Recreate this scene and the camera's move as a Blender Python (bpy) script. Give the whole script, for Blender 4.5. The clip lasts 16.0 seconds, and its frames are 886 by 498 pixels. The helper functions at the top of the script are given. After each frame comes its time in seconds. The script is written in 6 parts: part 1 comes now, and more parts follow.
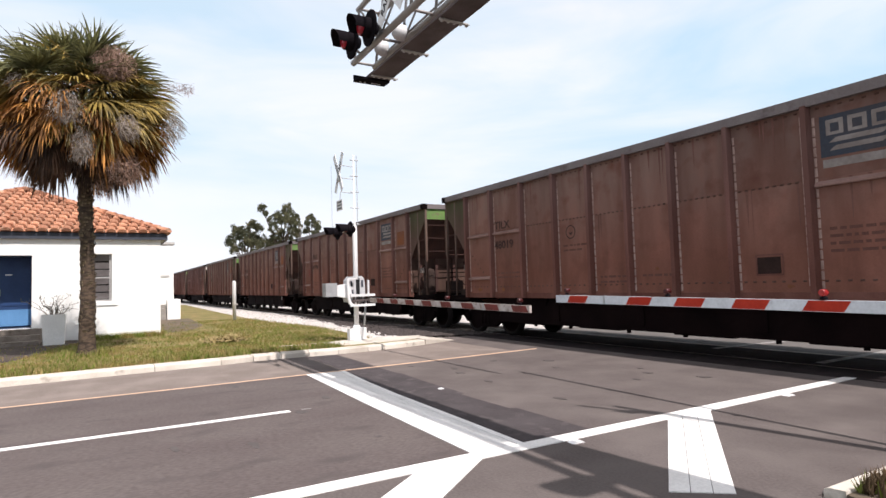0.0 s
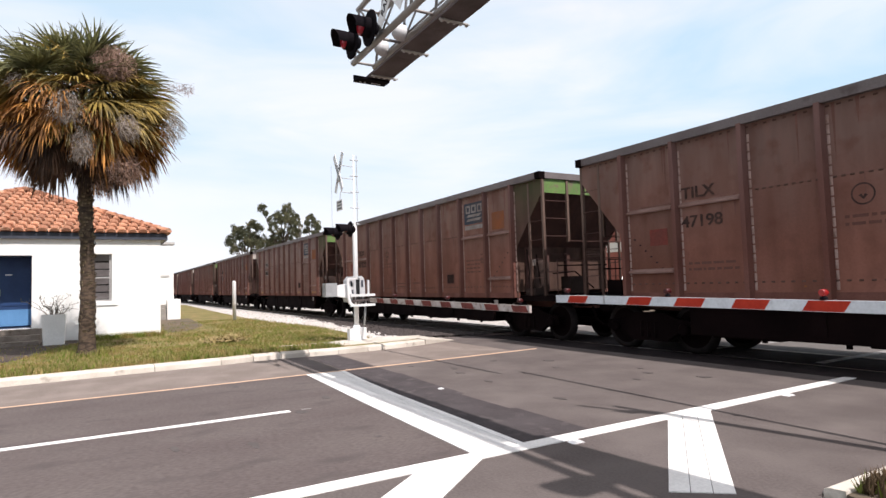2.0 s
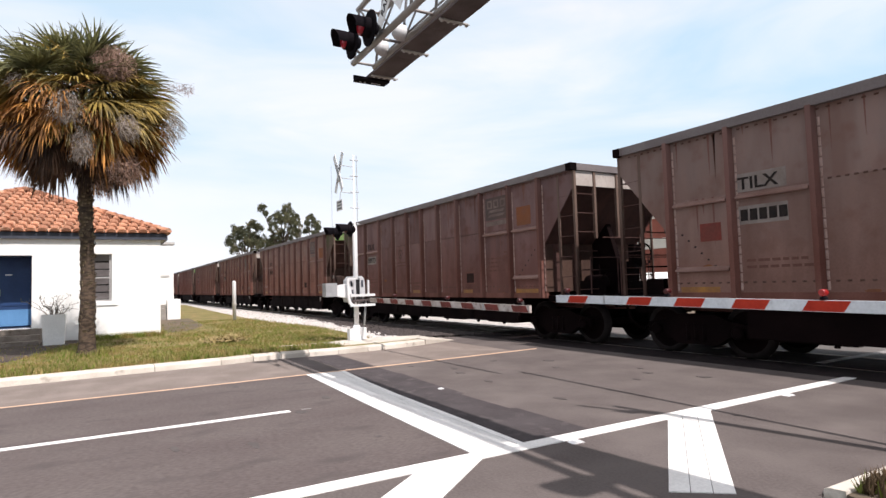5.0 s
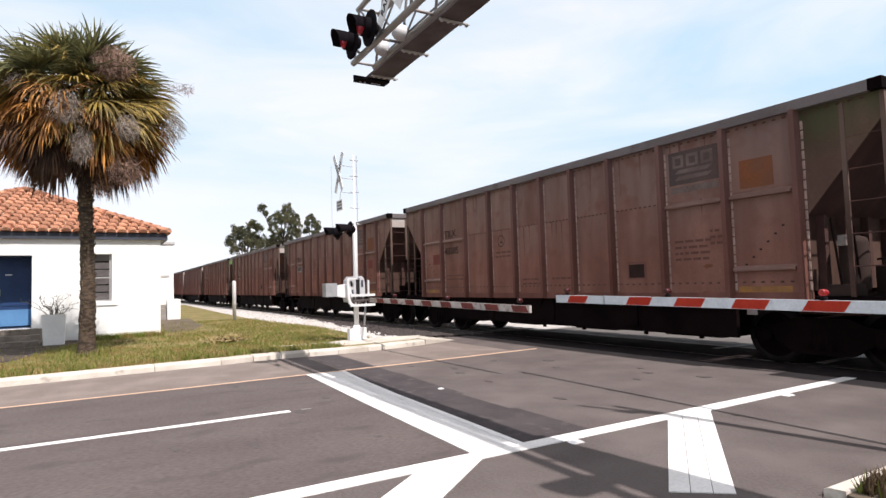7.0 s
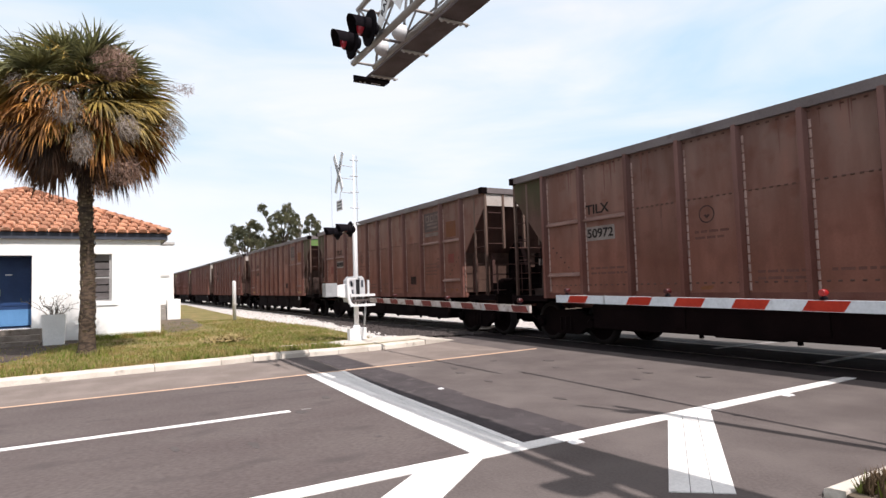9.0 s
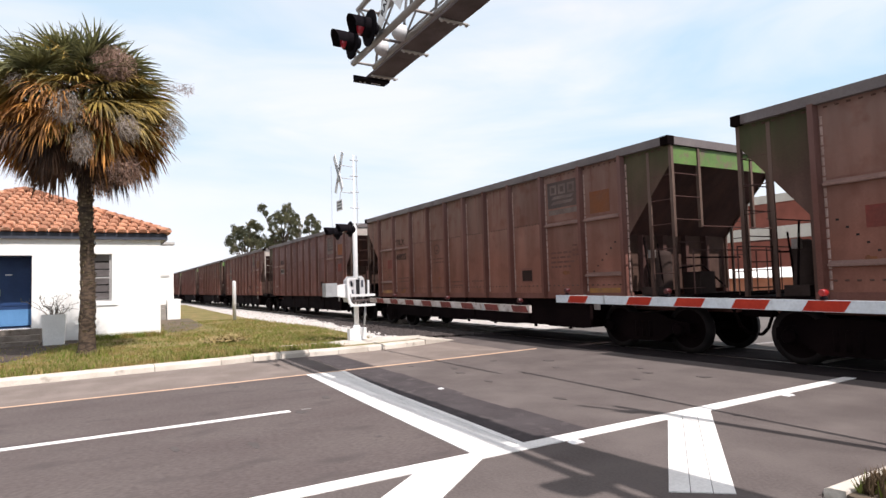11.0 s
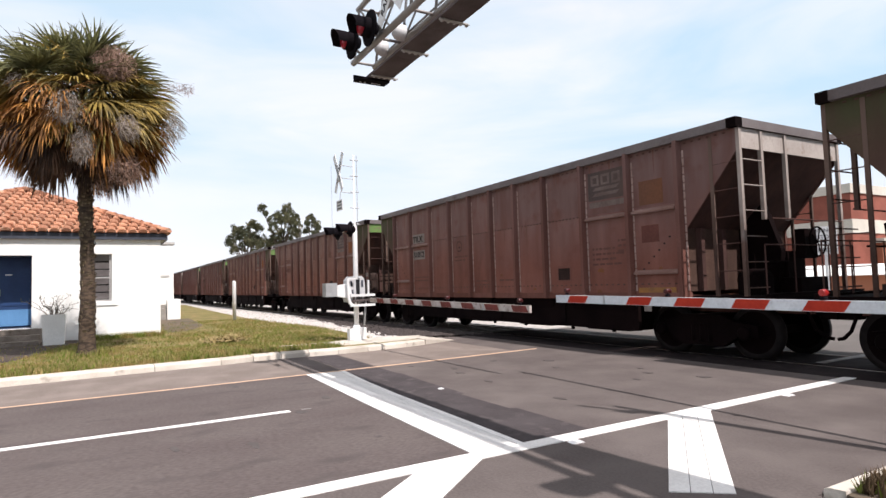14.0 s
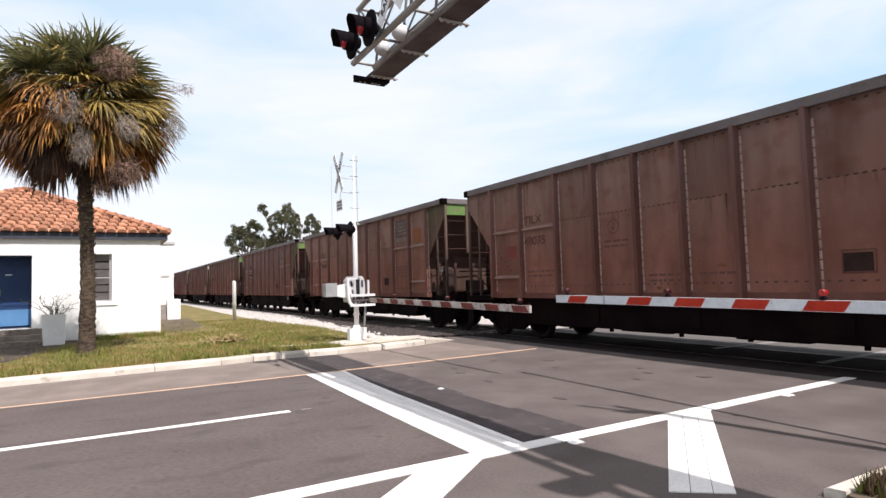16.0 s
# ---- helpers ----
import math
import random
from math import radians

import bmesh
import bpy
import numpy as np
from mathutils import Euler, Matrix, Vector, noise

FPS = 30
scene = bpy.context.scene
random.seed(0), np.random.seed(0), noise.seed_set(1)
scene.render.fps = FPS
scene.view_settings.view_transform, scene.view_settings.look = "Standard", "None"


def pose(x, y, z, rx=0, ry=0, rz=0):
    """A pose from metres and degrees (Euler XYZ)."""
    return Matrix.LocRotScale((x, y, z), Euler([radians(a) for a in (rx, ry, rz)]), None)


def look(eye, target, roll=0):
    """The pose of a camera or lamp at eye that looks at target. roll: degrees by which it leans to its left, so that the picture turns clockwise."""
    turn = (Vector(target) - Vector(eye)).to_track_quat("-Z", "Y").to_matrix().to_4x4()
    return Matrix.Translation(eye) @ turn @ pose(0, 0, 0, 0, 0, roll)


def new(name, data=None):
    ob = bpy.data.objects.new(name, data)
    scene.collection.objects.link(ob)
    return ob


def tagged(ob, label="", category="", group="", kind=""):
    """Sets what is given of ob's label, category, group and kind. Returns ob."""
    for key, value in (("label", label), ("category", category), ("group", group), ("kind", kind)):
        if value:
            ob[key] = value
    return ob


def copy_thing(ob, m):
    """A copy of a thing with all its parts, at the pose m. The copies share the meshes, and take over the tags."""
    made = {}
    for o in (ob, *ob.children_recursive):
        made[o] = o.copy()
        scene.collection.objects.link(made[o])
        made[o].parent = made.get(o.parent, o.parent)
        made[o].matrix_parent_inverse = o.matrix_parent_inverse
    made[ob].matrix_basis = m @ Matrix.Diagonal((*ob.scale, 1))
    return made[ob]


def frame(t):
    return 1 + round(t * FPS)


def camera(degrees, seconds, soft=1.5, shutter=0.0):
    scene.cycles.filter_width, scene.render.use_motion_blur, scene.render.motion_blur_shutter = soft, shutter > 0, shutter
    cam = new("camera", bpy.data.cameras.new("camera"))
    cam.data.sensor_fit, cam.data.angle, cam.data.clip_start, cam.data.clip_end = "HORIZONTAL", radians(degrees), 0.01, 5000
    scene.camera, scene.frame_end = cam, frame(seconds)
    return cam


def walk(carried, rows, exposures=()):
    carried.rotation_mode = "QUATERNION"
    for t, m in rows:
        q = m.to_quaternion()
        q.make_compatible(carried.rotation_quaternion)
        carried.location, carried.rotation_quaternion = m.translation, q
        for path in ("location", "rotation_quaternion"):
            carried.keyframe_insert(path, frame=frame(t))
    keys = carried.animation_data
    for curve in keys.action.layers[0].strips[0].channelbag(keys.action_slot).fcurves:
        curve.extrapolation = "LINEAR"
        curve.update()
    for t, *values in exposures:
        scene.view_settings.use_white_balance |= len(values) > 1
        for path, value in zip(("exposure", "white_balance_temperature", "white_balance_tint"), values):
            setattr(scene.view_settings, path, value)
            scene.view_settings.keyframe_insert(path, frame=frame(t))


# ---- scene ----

# ---------------------------------------------------------------- camera
cam = camera(73.65, 16.0, soft=1.5)
EYE = (0.0, 0.0, 1.53)
YAW, TILT, ROLL = radians(-59.94), radians(3.337), -1.71
AIM = (math.sin(YAW) * math.cos(TILT), math.cos(YAW) * math.cos(TILT), EYE[2] + math.sin(TILT))
walk(cam, [(0.0, look(EYE, AIM, ROLL)), (16.0, look(EYE, AIM, ROLL))], exposures=[(0.0, 0.38, 6500, 17), (16.0, 0.38, 6500, 17)])

# ---------------------------------------------------------------- light
SUN = Vector((0.68, 0.12, 1.0)).normalized()
SUN_EL = math.asin(SUN.z)
SUN_AZ = math.atan2(SUN.x, SUN.y)


def make_world():
    w = bpy.data.worlds.new("sky")
    scene.world = w
    w.use_nodes = True
    nt = w.node_tree
    nt.nodes.clear()
    out = nt.nodes.new("ShaderNodeOutputWorld")
    bg = nt.nodes.new("ShaderNodeBackground")
    sky = nt.nodes.new("ShaderNodeTexSky")
    sky.sky_type = "NISHITA"
    sky.sun_disc = False
    sky.sun_elevation = SUN_EL
    sky.sun_rotation = SUN_AZ
    sky.air_density, sky.dust_density, sky.ozone_density = 1.0, 0.6, 1.5
    tc = nt.nodes.new("ShaderNodeTexCoord")
    mp = nt.nodes.new("ShaderNodeMapping")
    mp.inputs["Scale"].default_value = (1.3, 1.3, 4.5)
    mp.inputs["Rotation"].default_value = (0.25, 0.1, 0.6)
    n = nt.nodes.new("ShaderNodeTexNoise")
    n.inputs["Scale"].default_value = 1.7
    n.inputs["Detail"].default_value = 7
    n.inputs["Roughness"].default_value = 0.52
    n.inputs["Distortion"].default_value = 0.5
    r = nt.nodes.new("ShaderNodeValToRGB")
    r.color_ramp.elements[0].position, r.color_ramp.elements[0].color = 0.38, (5.05, 7.0, 8.1, 1)
    r.color_ramp.elements[1].position, r.color_ramp.elements[1].color = 0.68, (7.85, 8.4, 8.75, 1)
    mx = nt.nodes.new("ShaderNodeMix")
    mx.data_type = "RGBA"
    mx.inputs["Factor"].default_value = 0.86
    bg.inputs["Strength"].default_value = 0.10
    L = nt.links.new
    L(tc.outputs["Generated"], mp.inputs["Vector"])
    L(mp.outputs[0], n.inputs["Vector"])
    L(n.outputs["Fac"], r.inputs["Fac"])
    sp = nt.nodes.new("ShaderNodeSeparateXYZ")
    high = nt.nodes.new("ShaderNodeMapRange")
    high.inputs["From Min"].default_value, high.inputs["From Max"].default_value = 0.35, 0.85
    veil = nt.nodes.new("ShaderNodeMix")
    veil.data_type = "RGBA"
    veil.inputs["B"].default_value = (7.6, 7.4, 7.1, 1)
    L(tc.outputs["Generated"], sp.inputs[0])
    L(sp.outputs["Z"], high.inputs["Value"])
    L(high.outputs[0], veil.inputs["Factor"])
    L(r.outputs["Color"], veil.inputs["A"])
    low = nt.nodes.new("ShaderNodeMapRange")
    low.inputs["From Min"].default_value, low.inputs["From Max"].default_value = 0.26, 0.06
    low.inputs["To Max"].default_value = 0.85
    haze = nt.nodes.new("ShaderNodeMix")
    haze.data_type = "RGBA"
    haze.inputs["B"].default_value = (8.1, 8.35, 8.6, 1)
    L(sp.outputs["Z"], low.inputs["Value"])
    L(low.outputs[0], haze.inputs["Factor"])
    L(veil.outputs["Result"], haze.inputs["A"])
    L(haze.outputs["Result"], mx.inputs["B"])
    L(sky.outputs[0], mx.inputs["A"])
    L(mx.outputs["Result"], bg.inputs["Color"])
    L(bg.outputs[0], out.inputs["Surface"])


make_world()
sun_data = bpy.data.lights.new("sun", "SUN")
sun_data.energy, sun_data.angle, sun_data.color = 4.45, radians(0.53), (1.0, 0.955, 0.89)
sun = new("sun", sun_data)
sun.matrix_world = look(SUN * 60, (0, 0, 0))


# ---------------------------------------------------------------- materials
def material(name, c1, c2=None, rough=0.8, scale=3.0, fine=60.0, bump=0.15, metal=0.0, vary=0.0, streak=None,
             blend=(0.35, 0.65), fine_mix=0.25, coat=0.0, stretch=(1, 1, 1), third=None, third_at=(0.6, 0.7), spec=0.35, fade=None, thin=0.0):
    """Two-scale noise colour with fine relief. c2: the second tone; streak: a tone that runs down the surface; vary:
    tone from object to object; fade: (tone, low, high), a tone that takes over with height.
    """
    m = bpy.data.materials.new(name)
    m.use_nodes = True
    nt = m.node_tree
    b = nt.nodes["Principled BSDF"]
    L = nt.links.new
    N = nt.nodes.new
    tc = N("ShaderNodeTexCoord")
    mp = N("ShaderNodeMapping")
    mp.inputs["Scale"].default_value = stretch
    L(tc.outputs["Object"], mp.inputs["Vector"])

    def noise_tex(s, d, src=None):
        t = N("ShaderNodeTexNoise")
        t.inputs["Scale"].default_value, t.inputs["Detail"].default_value = s, d
        L((src or mp).outputs[0], t.inputs["Vector"])
        return t

    def ramp(src, lo, hi):
        r = N("ShaderNodeMapRange")
        r.inputs["From Min"].default_value, r.inputs["From Max"].default_value = lo, hi
        L(src, r.inputs["Value"])
        return r.outputs[0]

    def mix(fac, a, bcol):
        x = N("ShaderNodeMix")
        x.data_type = "RGBA"
        for sock, v in (("Factor", fac), ("A", a), ("B", bcol)):
            if isinstance(v, tuple):
                x.inputs[sock].default_value = (*v, 1)
            elif isinstance(v, float):
                x.inputs[sock].default_value = v
            else:
                L(v, x.inputs[sock])
        return x.outputs["Result"]

    c2 = c2 or tuple(v * 0.8 for v in c1)
    big = noise_tex(scale, 5)
    small = noise_tex(fine, 4)
    if vary:
        oi = N("ShaderNodeObjectInfo")
        add = N("ShaderNodeVectorMath")
        sc = N("ShaderNodeVectorMath")
        sc.operation = "SCALE"
        sc.inputs["Scale"].default_value = 37.0
        comb = N("ShaderNodeCombineXYZ")
        for k in range(3):
            L(oi.outputs["Random"], comb.inputs[k])
        L(comb.outputs[0], sc.inputs[0])
        L(mp.outputs[0], add.inputs[0])
        L(sc.outputs[0], add.inputs[1])
        for t in (big, small):
            L(add.outputs[0], t.inputs["Vector"])
    col = mix(ramp(big.outputs["Fac"], *blend), c1, c2)
    col = mix(ramp(small.outputs["Fac"], 0.35, 0.75), col, mix(fine_mix, col, tuple(v * 0.35 for v in c2)))
    if fade:
        sep = N("ShaderNodeSeparateXYZ")
        wob = N("ShaderNodeMath")
        wob.operation = "MULTIPLY_ADD"
        wob.inputs[1].default_value = 1.6
        L(tc.outputs["Object"], sep.inputs[0])
        L(big.outputs["Fac"], wob.inputs[0])
        L(sep.outputs["Z"], wob.inputs[2])
        col = mix(ramp(wob.outputs[0], fade[1] + 0.8, fade[2] + 0.8), col, mix(0.8, col, fade[0]))
    if third:
        blot = noise_tex(scale * 2.7, 6)
        col = mix(ramp(blot.outputs["Fac"], *third_at), col, third)
    if streak:
        mp2 = N("ShaderNodeMapping")
        mp2.inputs["Scale"].default_value = (1.1, 1.1, 0.20)
        L(tc.outputs["Object"], mp2.inputs["Vector"])
        st = noise_tex(2.4, 5, mp2)
        if vary:
            sh = N("ShaderNodeVectorMath")
            L(mp2.outputs[0], sh.inputs[0])
            L(sc.outputs[0], sh.inputs[1])
            L(sh.outputs[0], st.inputs["Vector"])
        col = mix(ramp(st.outputs["Fac"], 0.44, 0.70), col, mix(0.55, col, streak))
        col = mix(ramp(st.outputs["Fac"], 0.46, 0.28), col, mix(0.22, col, tuple(v * 1.5 for v in c1)))
    if vary:
        hsv = N("ShaderNodeHueSaturation")
        L(col, hsv.inputs["Color"])
        rr = N("ShaderNodeMapRange")
        rr.inputs["To Min"].default_value, rr.inputs["To Max"].default_value = 1 - vary, 1 + vary
        L(oi.outputs["Random"], rr.inputs["Value"])
        L(rr.outputs[0], hsv.inputs["Value"])
        col = hsv.outputs[0]
    L(col, b.inputs["Base Color"])
    rg = N("ShaderNodeMapRange")
    rg.inputs["To Min"].default_value, rg.inputs["To Max"].default_value = max(0.04, rough - 0.12), min(1, rough + 0.1)
    L(big.outputs["Fac"], rg.inputs["Value"])
    L(rg.outputs[0], b.inputs["Roughness"])
    b.inputs["Metallic"].default_value = metal
    b.inputs["Specular IOR Level"].default_value = spec
    b.inputs["Coat Weight"].default_value = coat
    if thin:
        tl, ms = N("ShaderNodeBsdfTranslucent"), N("ShaderNodeMixShader")
        ms.inputs[0].default_value = thin
        L(col, tl.inputs["Color"])
        L(b.outputs[0], ms.inputs[1])
        L(tl.outputs[0], ms.inputs[2])
        L(ms.outputs[0], nt.nodes["Material Output"].inputs["Surface"])
    if bump:
        bp = N("ShaderNodeBump")
        bp.inputs["Strength"].default_value, bp.inputs["Distance"].default_value = bump, 0.01
        L(small.outputs["Fac"], bp.inputs["Height"])
        L(bp.outputs[0], b.inputs["Normal"])
    return m


def glow(name, colour, strength, base):
    m = bpy.data.materials.new(name)
    m.use_nodes = True
    b = m.node_tree.nodes["Principled BSDF"]
    b.inputs["Base Color"].default_value = (*base, 1)
    b.inputs["Roughness"].default_value = 0.25
    b.inputs["Emission Color"].default_value = (*colour, 1)
    b.inputs["Emission Strength"].default_value = strength
    return m


def glass(name):
    m = bpy.data.materials.new(name)
    m.use_nodes = True
    b = m.node_tree.nodes["Principled BSDF"]
    b.inputs["Base Color"].default_value = (0.6, 0.66, 0.66, 1)
    b.inputs["Roughness"].default_value = 0.06
    b.inputs["Transmission Weight"].default_value = 0.85
    return m


M = {}
M["asphalt"] = material("asphalt_old", (0.126, 0.107, 0.102), (0.106, 0.089, 0.085), 0.92, 0.5, 40, 0.6, fine_mix=0.45, third=(0.140, 0.120, 0.113), third_at=(0.40, 0.75), spec=0.15)
M["shoulder"] = material("asphalt_shoulder", (0.222, 0.186, 0.165), (0.190, 0.158, 0.140), 0.92, 0.6, 40, 0.6, fine_mix=0.42, third=(0.245, 0.206, 0.184), third_at=(0.45, 0.75), spec=0.12)
M["lane"] = material("asphalt_lane", (0.132, 0.111, 0.105), (0.109, 0.089, 0.086), 0.9, 1.0, 40, 0.6, fine_mix=0.5, stretch=(1.0, 0.5, 1), third=(0.082, 0.069, 0.067), third_at=(0.57, 0.70), spec=0.15)
M["patch"] = material("asphalt_patch", (0.073, 0.063, 0.065), (0.056, 0.048, 0.050), 0.9, 2, 60, 0.5, third=(0.092, 0.080, 0.080), third_at=(0.56, 0.7), spec=0.15)
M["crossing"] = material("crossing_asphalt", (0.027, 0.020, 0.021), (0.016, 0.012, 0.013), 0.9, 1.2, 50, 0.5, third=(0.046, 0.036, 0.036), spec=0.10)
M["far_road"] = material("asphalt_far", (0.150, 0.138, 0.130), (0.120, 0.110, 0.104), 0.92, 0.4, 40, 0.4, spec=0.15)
M["white_line"] = material("road_paint_white", (0.86, 0.85, 0.83), (0.76, 0.745, 0.72), 0.75, 2.0, 38, 0.3, fine_mix=0.25, third=(0.46, 0.445, 0.43), third_at=(0.66, 0.77))
M["white_worn"] = material("road_paint_scuffed", (0.82, 0.81, 0.79), (0.70, 0.685, 0.665), 0.75, 2.0, 38, 0.3, fine_mix=0.28, third=(0.44, 0.425, 0.41), third_at=(0.63, 0.74))
M["white_faded_shaded"] = material("road_paint_faded_shaded", (0.78, 0.77, 0.75), (0.66, 0.65, 0.635), 0.8, 2.2, 40, 0.3, fine_mix=0.3, stretch=(0.5, 3.0, 1), third=(0.44, 0.43, 0.42), third_at=(0.60, 0.74))
M["worn_line"] = material("road_paint_worn", (0.30, 0.28, 0.27), (0.20, 0.185, 0.18), 0.8, 2.2, 45, 0.3, fine_mix=0.4, stretch=(0.5, 3.0, 1), third=(0.40, 0.39, 0.38), third_at=(0.52, 0.66))
M["yellow_line"] = material("road_paint_yellow", (0.70, 0.47, 0.33), (0.58, 0.39, 0.27), 0.8, 3.0, 40, 0.3, third=(0.34, 0.26, 0.21), third_at=(0.60, 0.75))
M["kerb"] = material("kerb_concrete", (0.62, 0.57, 0.50), (0.48, 0.43, 0.37), 0.9, 1.5, 45, 0.5, vary=0.12, third=(0.25, 0.22, 0.185), third_at=(0.60, 0.76))
M["concrete"] = material("concrete", (0.36, 0.335, 0.30), (0.27, 0.25, 0.225), 0.9, 1.2, 40, 0.4)
M["ballast"] = material("ballast_gravel", (0.62, 0.59, 0.56), (0.42, 0.39, 0.37), 0.95, 6, 24, 1.0, fine_mix=0.5)
M["stone"] = material("ballast_stone", (0.68, 0.65, 0.62), (0.50, 0.47, 0.45), 0.95, 8, 60, 0.3)
M["stone_dark"] = material("ballast_stone_oily_shaded", (0.085, 0.070, 0.066), (0.040, 0.033, 0.032), 0.9, 9, 60, 0.6, third=(0.16, 0.14, 0.13), third_at=(0.60, 0.72))
M["soil"] = material("soil", (0.15, 0.115, 0.08), (0.09, 0.07, 0.05), 0.95, 1.0, 30, 0.6)
M["turf"] = material("turf", (0.185, 0.160, 0.045), (0.130, 0.118, 0.034), 0.95, 0.7, 25, 0.8, third=(0.25, 0.175, 0.078), third_at=(0.48, 0.64))
M["grass"] = material("grass_blade", (0.200, 0.236, 0.040), (0.140, 0.172, 0.030), 0.7, 0.8, 3, 0, third=(0.27, 0.200, 0.068), third_at=(0.49, 0.62), thin=0.25)
M["weed"] = material("dry_weed", (0.165, 0.105, 0.055), (0.075, 0.050, 0.026), 0.85, 2, 10, 0)
M["dry_grass"] = material("dry_grass", (0.40, 0.30, 0.13), (0.24, 0.18, 0.08), 0.8, 2, 10, 0)
M["stucco"] = material("white_stucco", (0.84, 0.83, 0.80), (0.80, 0.79, 0.76), 0.9, 0.8, 70, 0.25, fine_mix=0.05)
M["fascia"] = material("fascia_dark", (0.055, 0.062, 0.085), (0.04, 0.045, 0.06), 0.6, 2, 30, 0.1)
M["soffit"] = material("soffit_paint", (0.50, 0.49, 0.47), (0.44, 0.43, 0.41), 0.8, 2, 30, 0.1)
M["tile"] = material("clay_tile", (0.44, 0.205, 0.118), (0.30, 0.130, 0.078), 0.9, 1.2, 30, 0.3, vary=0.28, third=(0.55, 0.36, 0.25), third_at=(0.55, 0.70))
# deep blue holds the porch shade, the paler blue the sunlit door foot
M["blue_paint"] = material("blue_door_paint", (0.018, 0.052, 0.150), (0.013, 0.040, 0.115), 0.5, 2, 30, 0.1)
M["light_blue"] = material("sunlit_blue_paint", (0.11, 0.27, 0.50), (0.085, 0.22, 0.42), 0.6, 2, 30, 0.1)
M["dark_void"] = material("dark_interior", (0.012, 0.012, 0.014), (0.008, 0.008, 0.01), 0.9, 2, 10, 0)
M["frame_grey"] = material("window_frame", (0.42, 0.41, 0.40), (0.33, 0.32, 0.31), 0.6, 3, 40, 0.1)
M["blind"] = material("window_slat", (0.22, 0.20, 0.20), (0.15, 0.135, 0.135), 0.35, 3, 20, 0.1)
M["pot"] = material("planter_concrete", (0.86, 0.84, 0.80), (0.78, 0.76, 0.72), 0.9, 2, 40, 0.3)
M["bark"] = material("palm_bark", (0.108, 0.074, 0.050), (0.040, 0.028, 0.020), 0.95, 7, 45, 0.9, stretch=(1, 1, 2.5), blend=(0.42, 0.58))
M["boot"] = material("palm_boots", (0.22, 0.17, 0.105), (0.085, 0.064, 0.042), 0.95, 9, 45, 0.6, blend=(0.42, 0.58))
M["frond_green"] = material("frond_green", (0.245, 0.240, 0.100), (0.105, 0.110, 0.055), 0.5, 3.0, 20, 0, vary=0.6, thin=0.25, blend=(0.4, 0.6))
M["frond_olive"] = material("frond_olive", (0.36, 0.255, 0.062), (0.140, 0.106, 0.038), 0.55, 3.0, 20, 0, vary=0.6, thin=0.2, blend=(0.4, 0.6))
M["frond_dead"] = material("frond_dead", (0.44, 0.200, 0.046), (0.165, 0.076, 0.028), 0.7, 3.0, 20, 0, vary=0.6, thin=0.12, blend=(0.4, 0.6))
M["frond_dark"] = material("frond_dark", (0.144, 0.083, 0.053), (0.062, 0.039, 0.029), 0.85, 1.5, 20, 0, vary=0.5, thin=0.05)
M["seed"] = material("spent_flower_straw", (0.36, 0.31, 0.265), (0.23, 0.19, 0.16), 0.9, 4, 40, 0, vary=0.15)
M["seed_brown"] = material("spent_flower_brown", (0.34, 0.215, 0.165), (0.21, 0.135, 0.10), 0.9, 4, 40, 0, vary=0.15)
M["bark_tree"] = material("tree_bark", (0.11, 0.085, 0.065), (0.07, 0.055, 0.04), 0.95, 3, 30, 0.5)
M["leaf"] = material("leaf_green", (0.150, 0.155, 0.085), (0.075, 0.082, 0.048), 0.6, 0.35, 6, 0, third=(0.21, 0.19, 0.105), third_at=(0.54, 0.66), thin=0.2)
M["rail"] = material("rail_steel", (0.30, 0.24, 0.20), (0.20, 0.15, 0.12), 0.5, 3, 40, 0.2, metal=0.6)
M["tie"] = material("timber_tie", (0.13, 0.10, 0.08), (0.08, 0.065, 0.052), 0.95, 3, 40, 0.4)
# freight car paint; the side fades mix dust bleach with painted sky sheen
M["car_side"] = material("car_grey_brown", (0.224, 0.102, 0.076), (0.178, 0.079, 0.056), 0.85, 0.9, 30, 0.12, vary=0.14, fine_mix=0.2, spec=0.06, streak=(0.120, 0.052, 0.038), third=(0.144, 0.065, 0.049), third_at=(0.52, 0.76), fade=((0.197, 0.137, 0.118), 1.9, 3.7))
M["car_side_warm"] = material("car_rusty_brown", (0.211, 0.093, 0.072), (0.174, 0.073, 0.055), 0.85, 0.9, 30, 0.12, vary=0.10, fine_mix=0.2, spec=0.06, streak=(0.131, 0.052, 0.040), third=(0.149, 0.063, 0.050), third_at=(0.54, 0.80), fade=((0.187, 0.129, 0.122), 1.8, 3.4))
M["car_side_grey"] = material("car_dusty_grey", (0.168, 0.083, 0.070), (0.136, 0.064, 0.053), 0.85, 0.9, 30, 0.12, vary=0.14, fine_mix=0.2, spec=0.06, streak=(0.098, 0.045, 0.038), third=(0.115, 0.055, 0.046), third_at=(0.52, 0.76), fade=((0.176, 0.124, 0.124), 1.6, 3.5))
M["car_side_tan"] = material("car_tan_brown", (0.236, 0.118, 0.090), (0.192, 0.092, 0.069), 0.85, 0.9, 30, 0.12, vary=0.10, fine_mix=0.2, spec=0.06, streak=(0.140, 0.062, 0.046), third=(0.162, 0.076, 0.057), third_at=(0.52, 0.78), fade=((0.208, 0.150, 0.134), 1.9, 3.7))
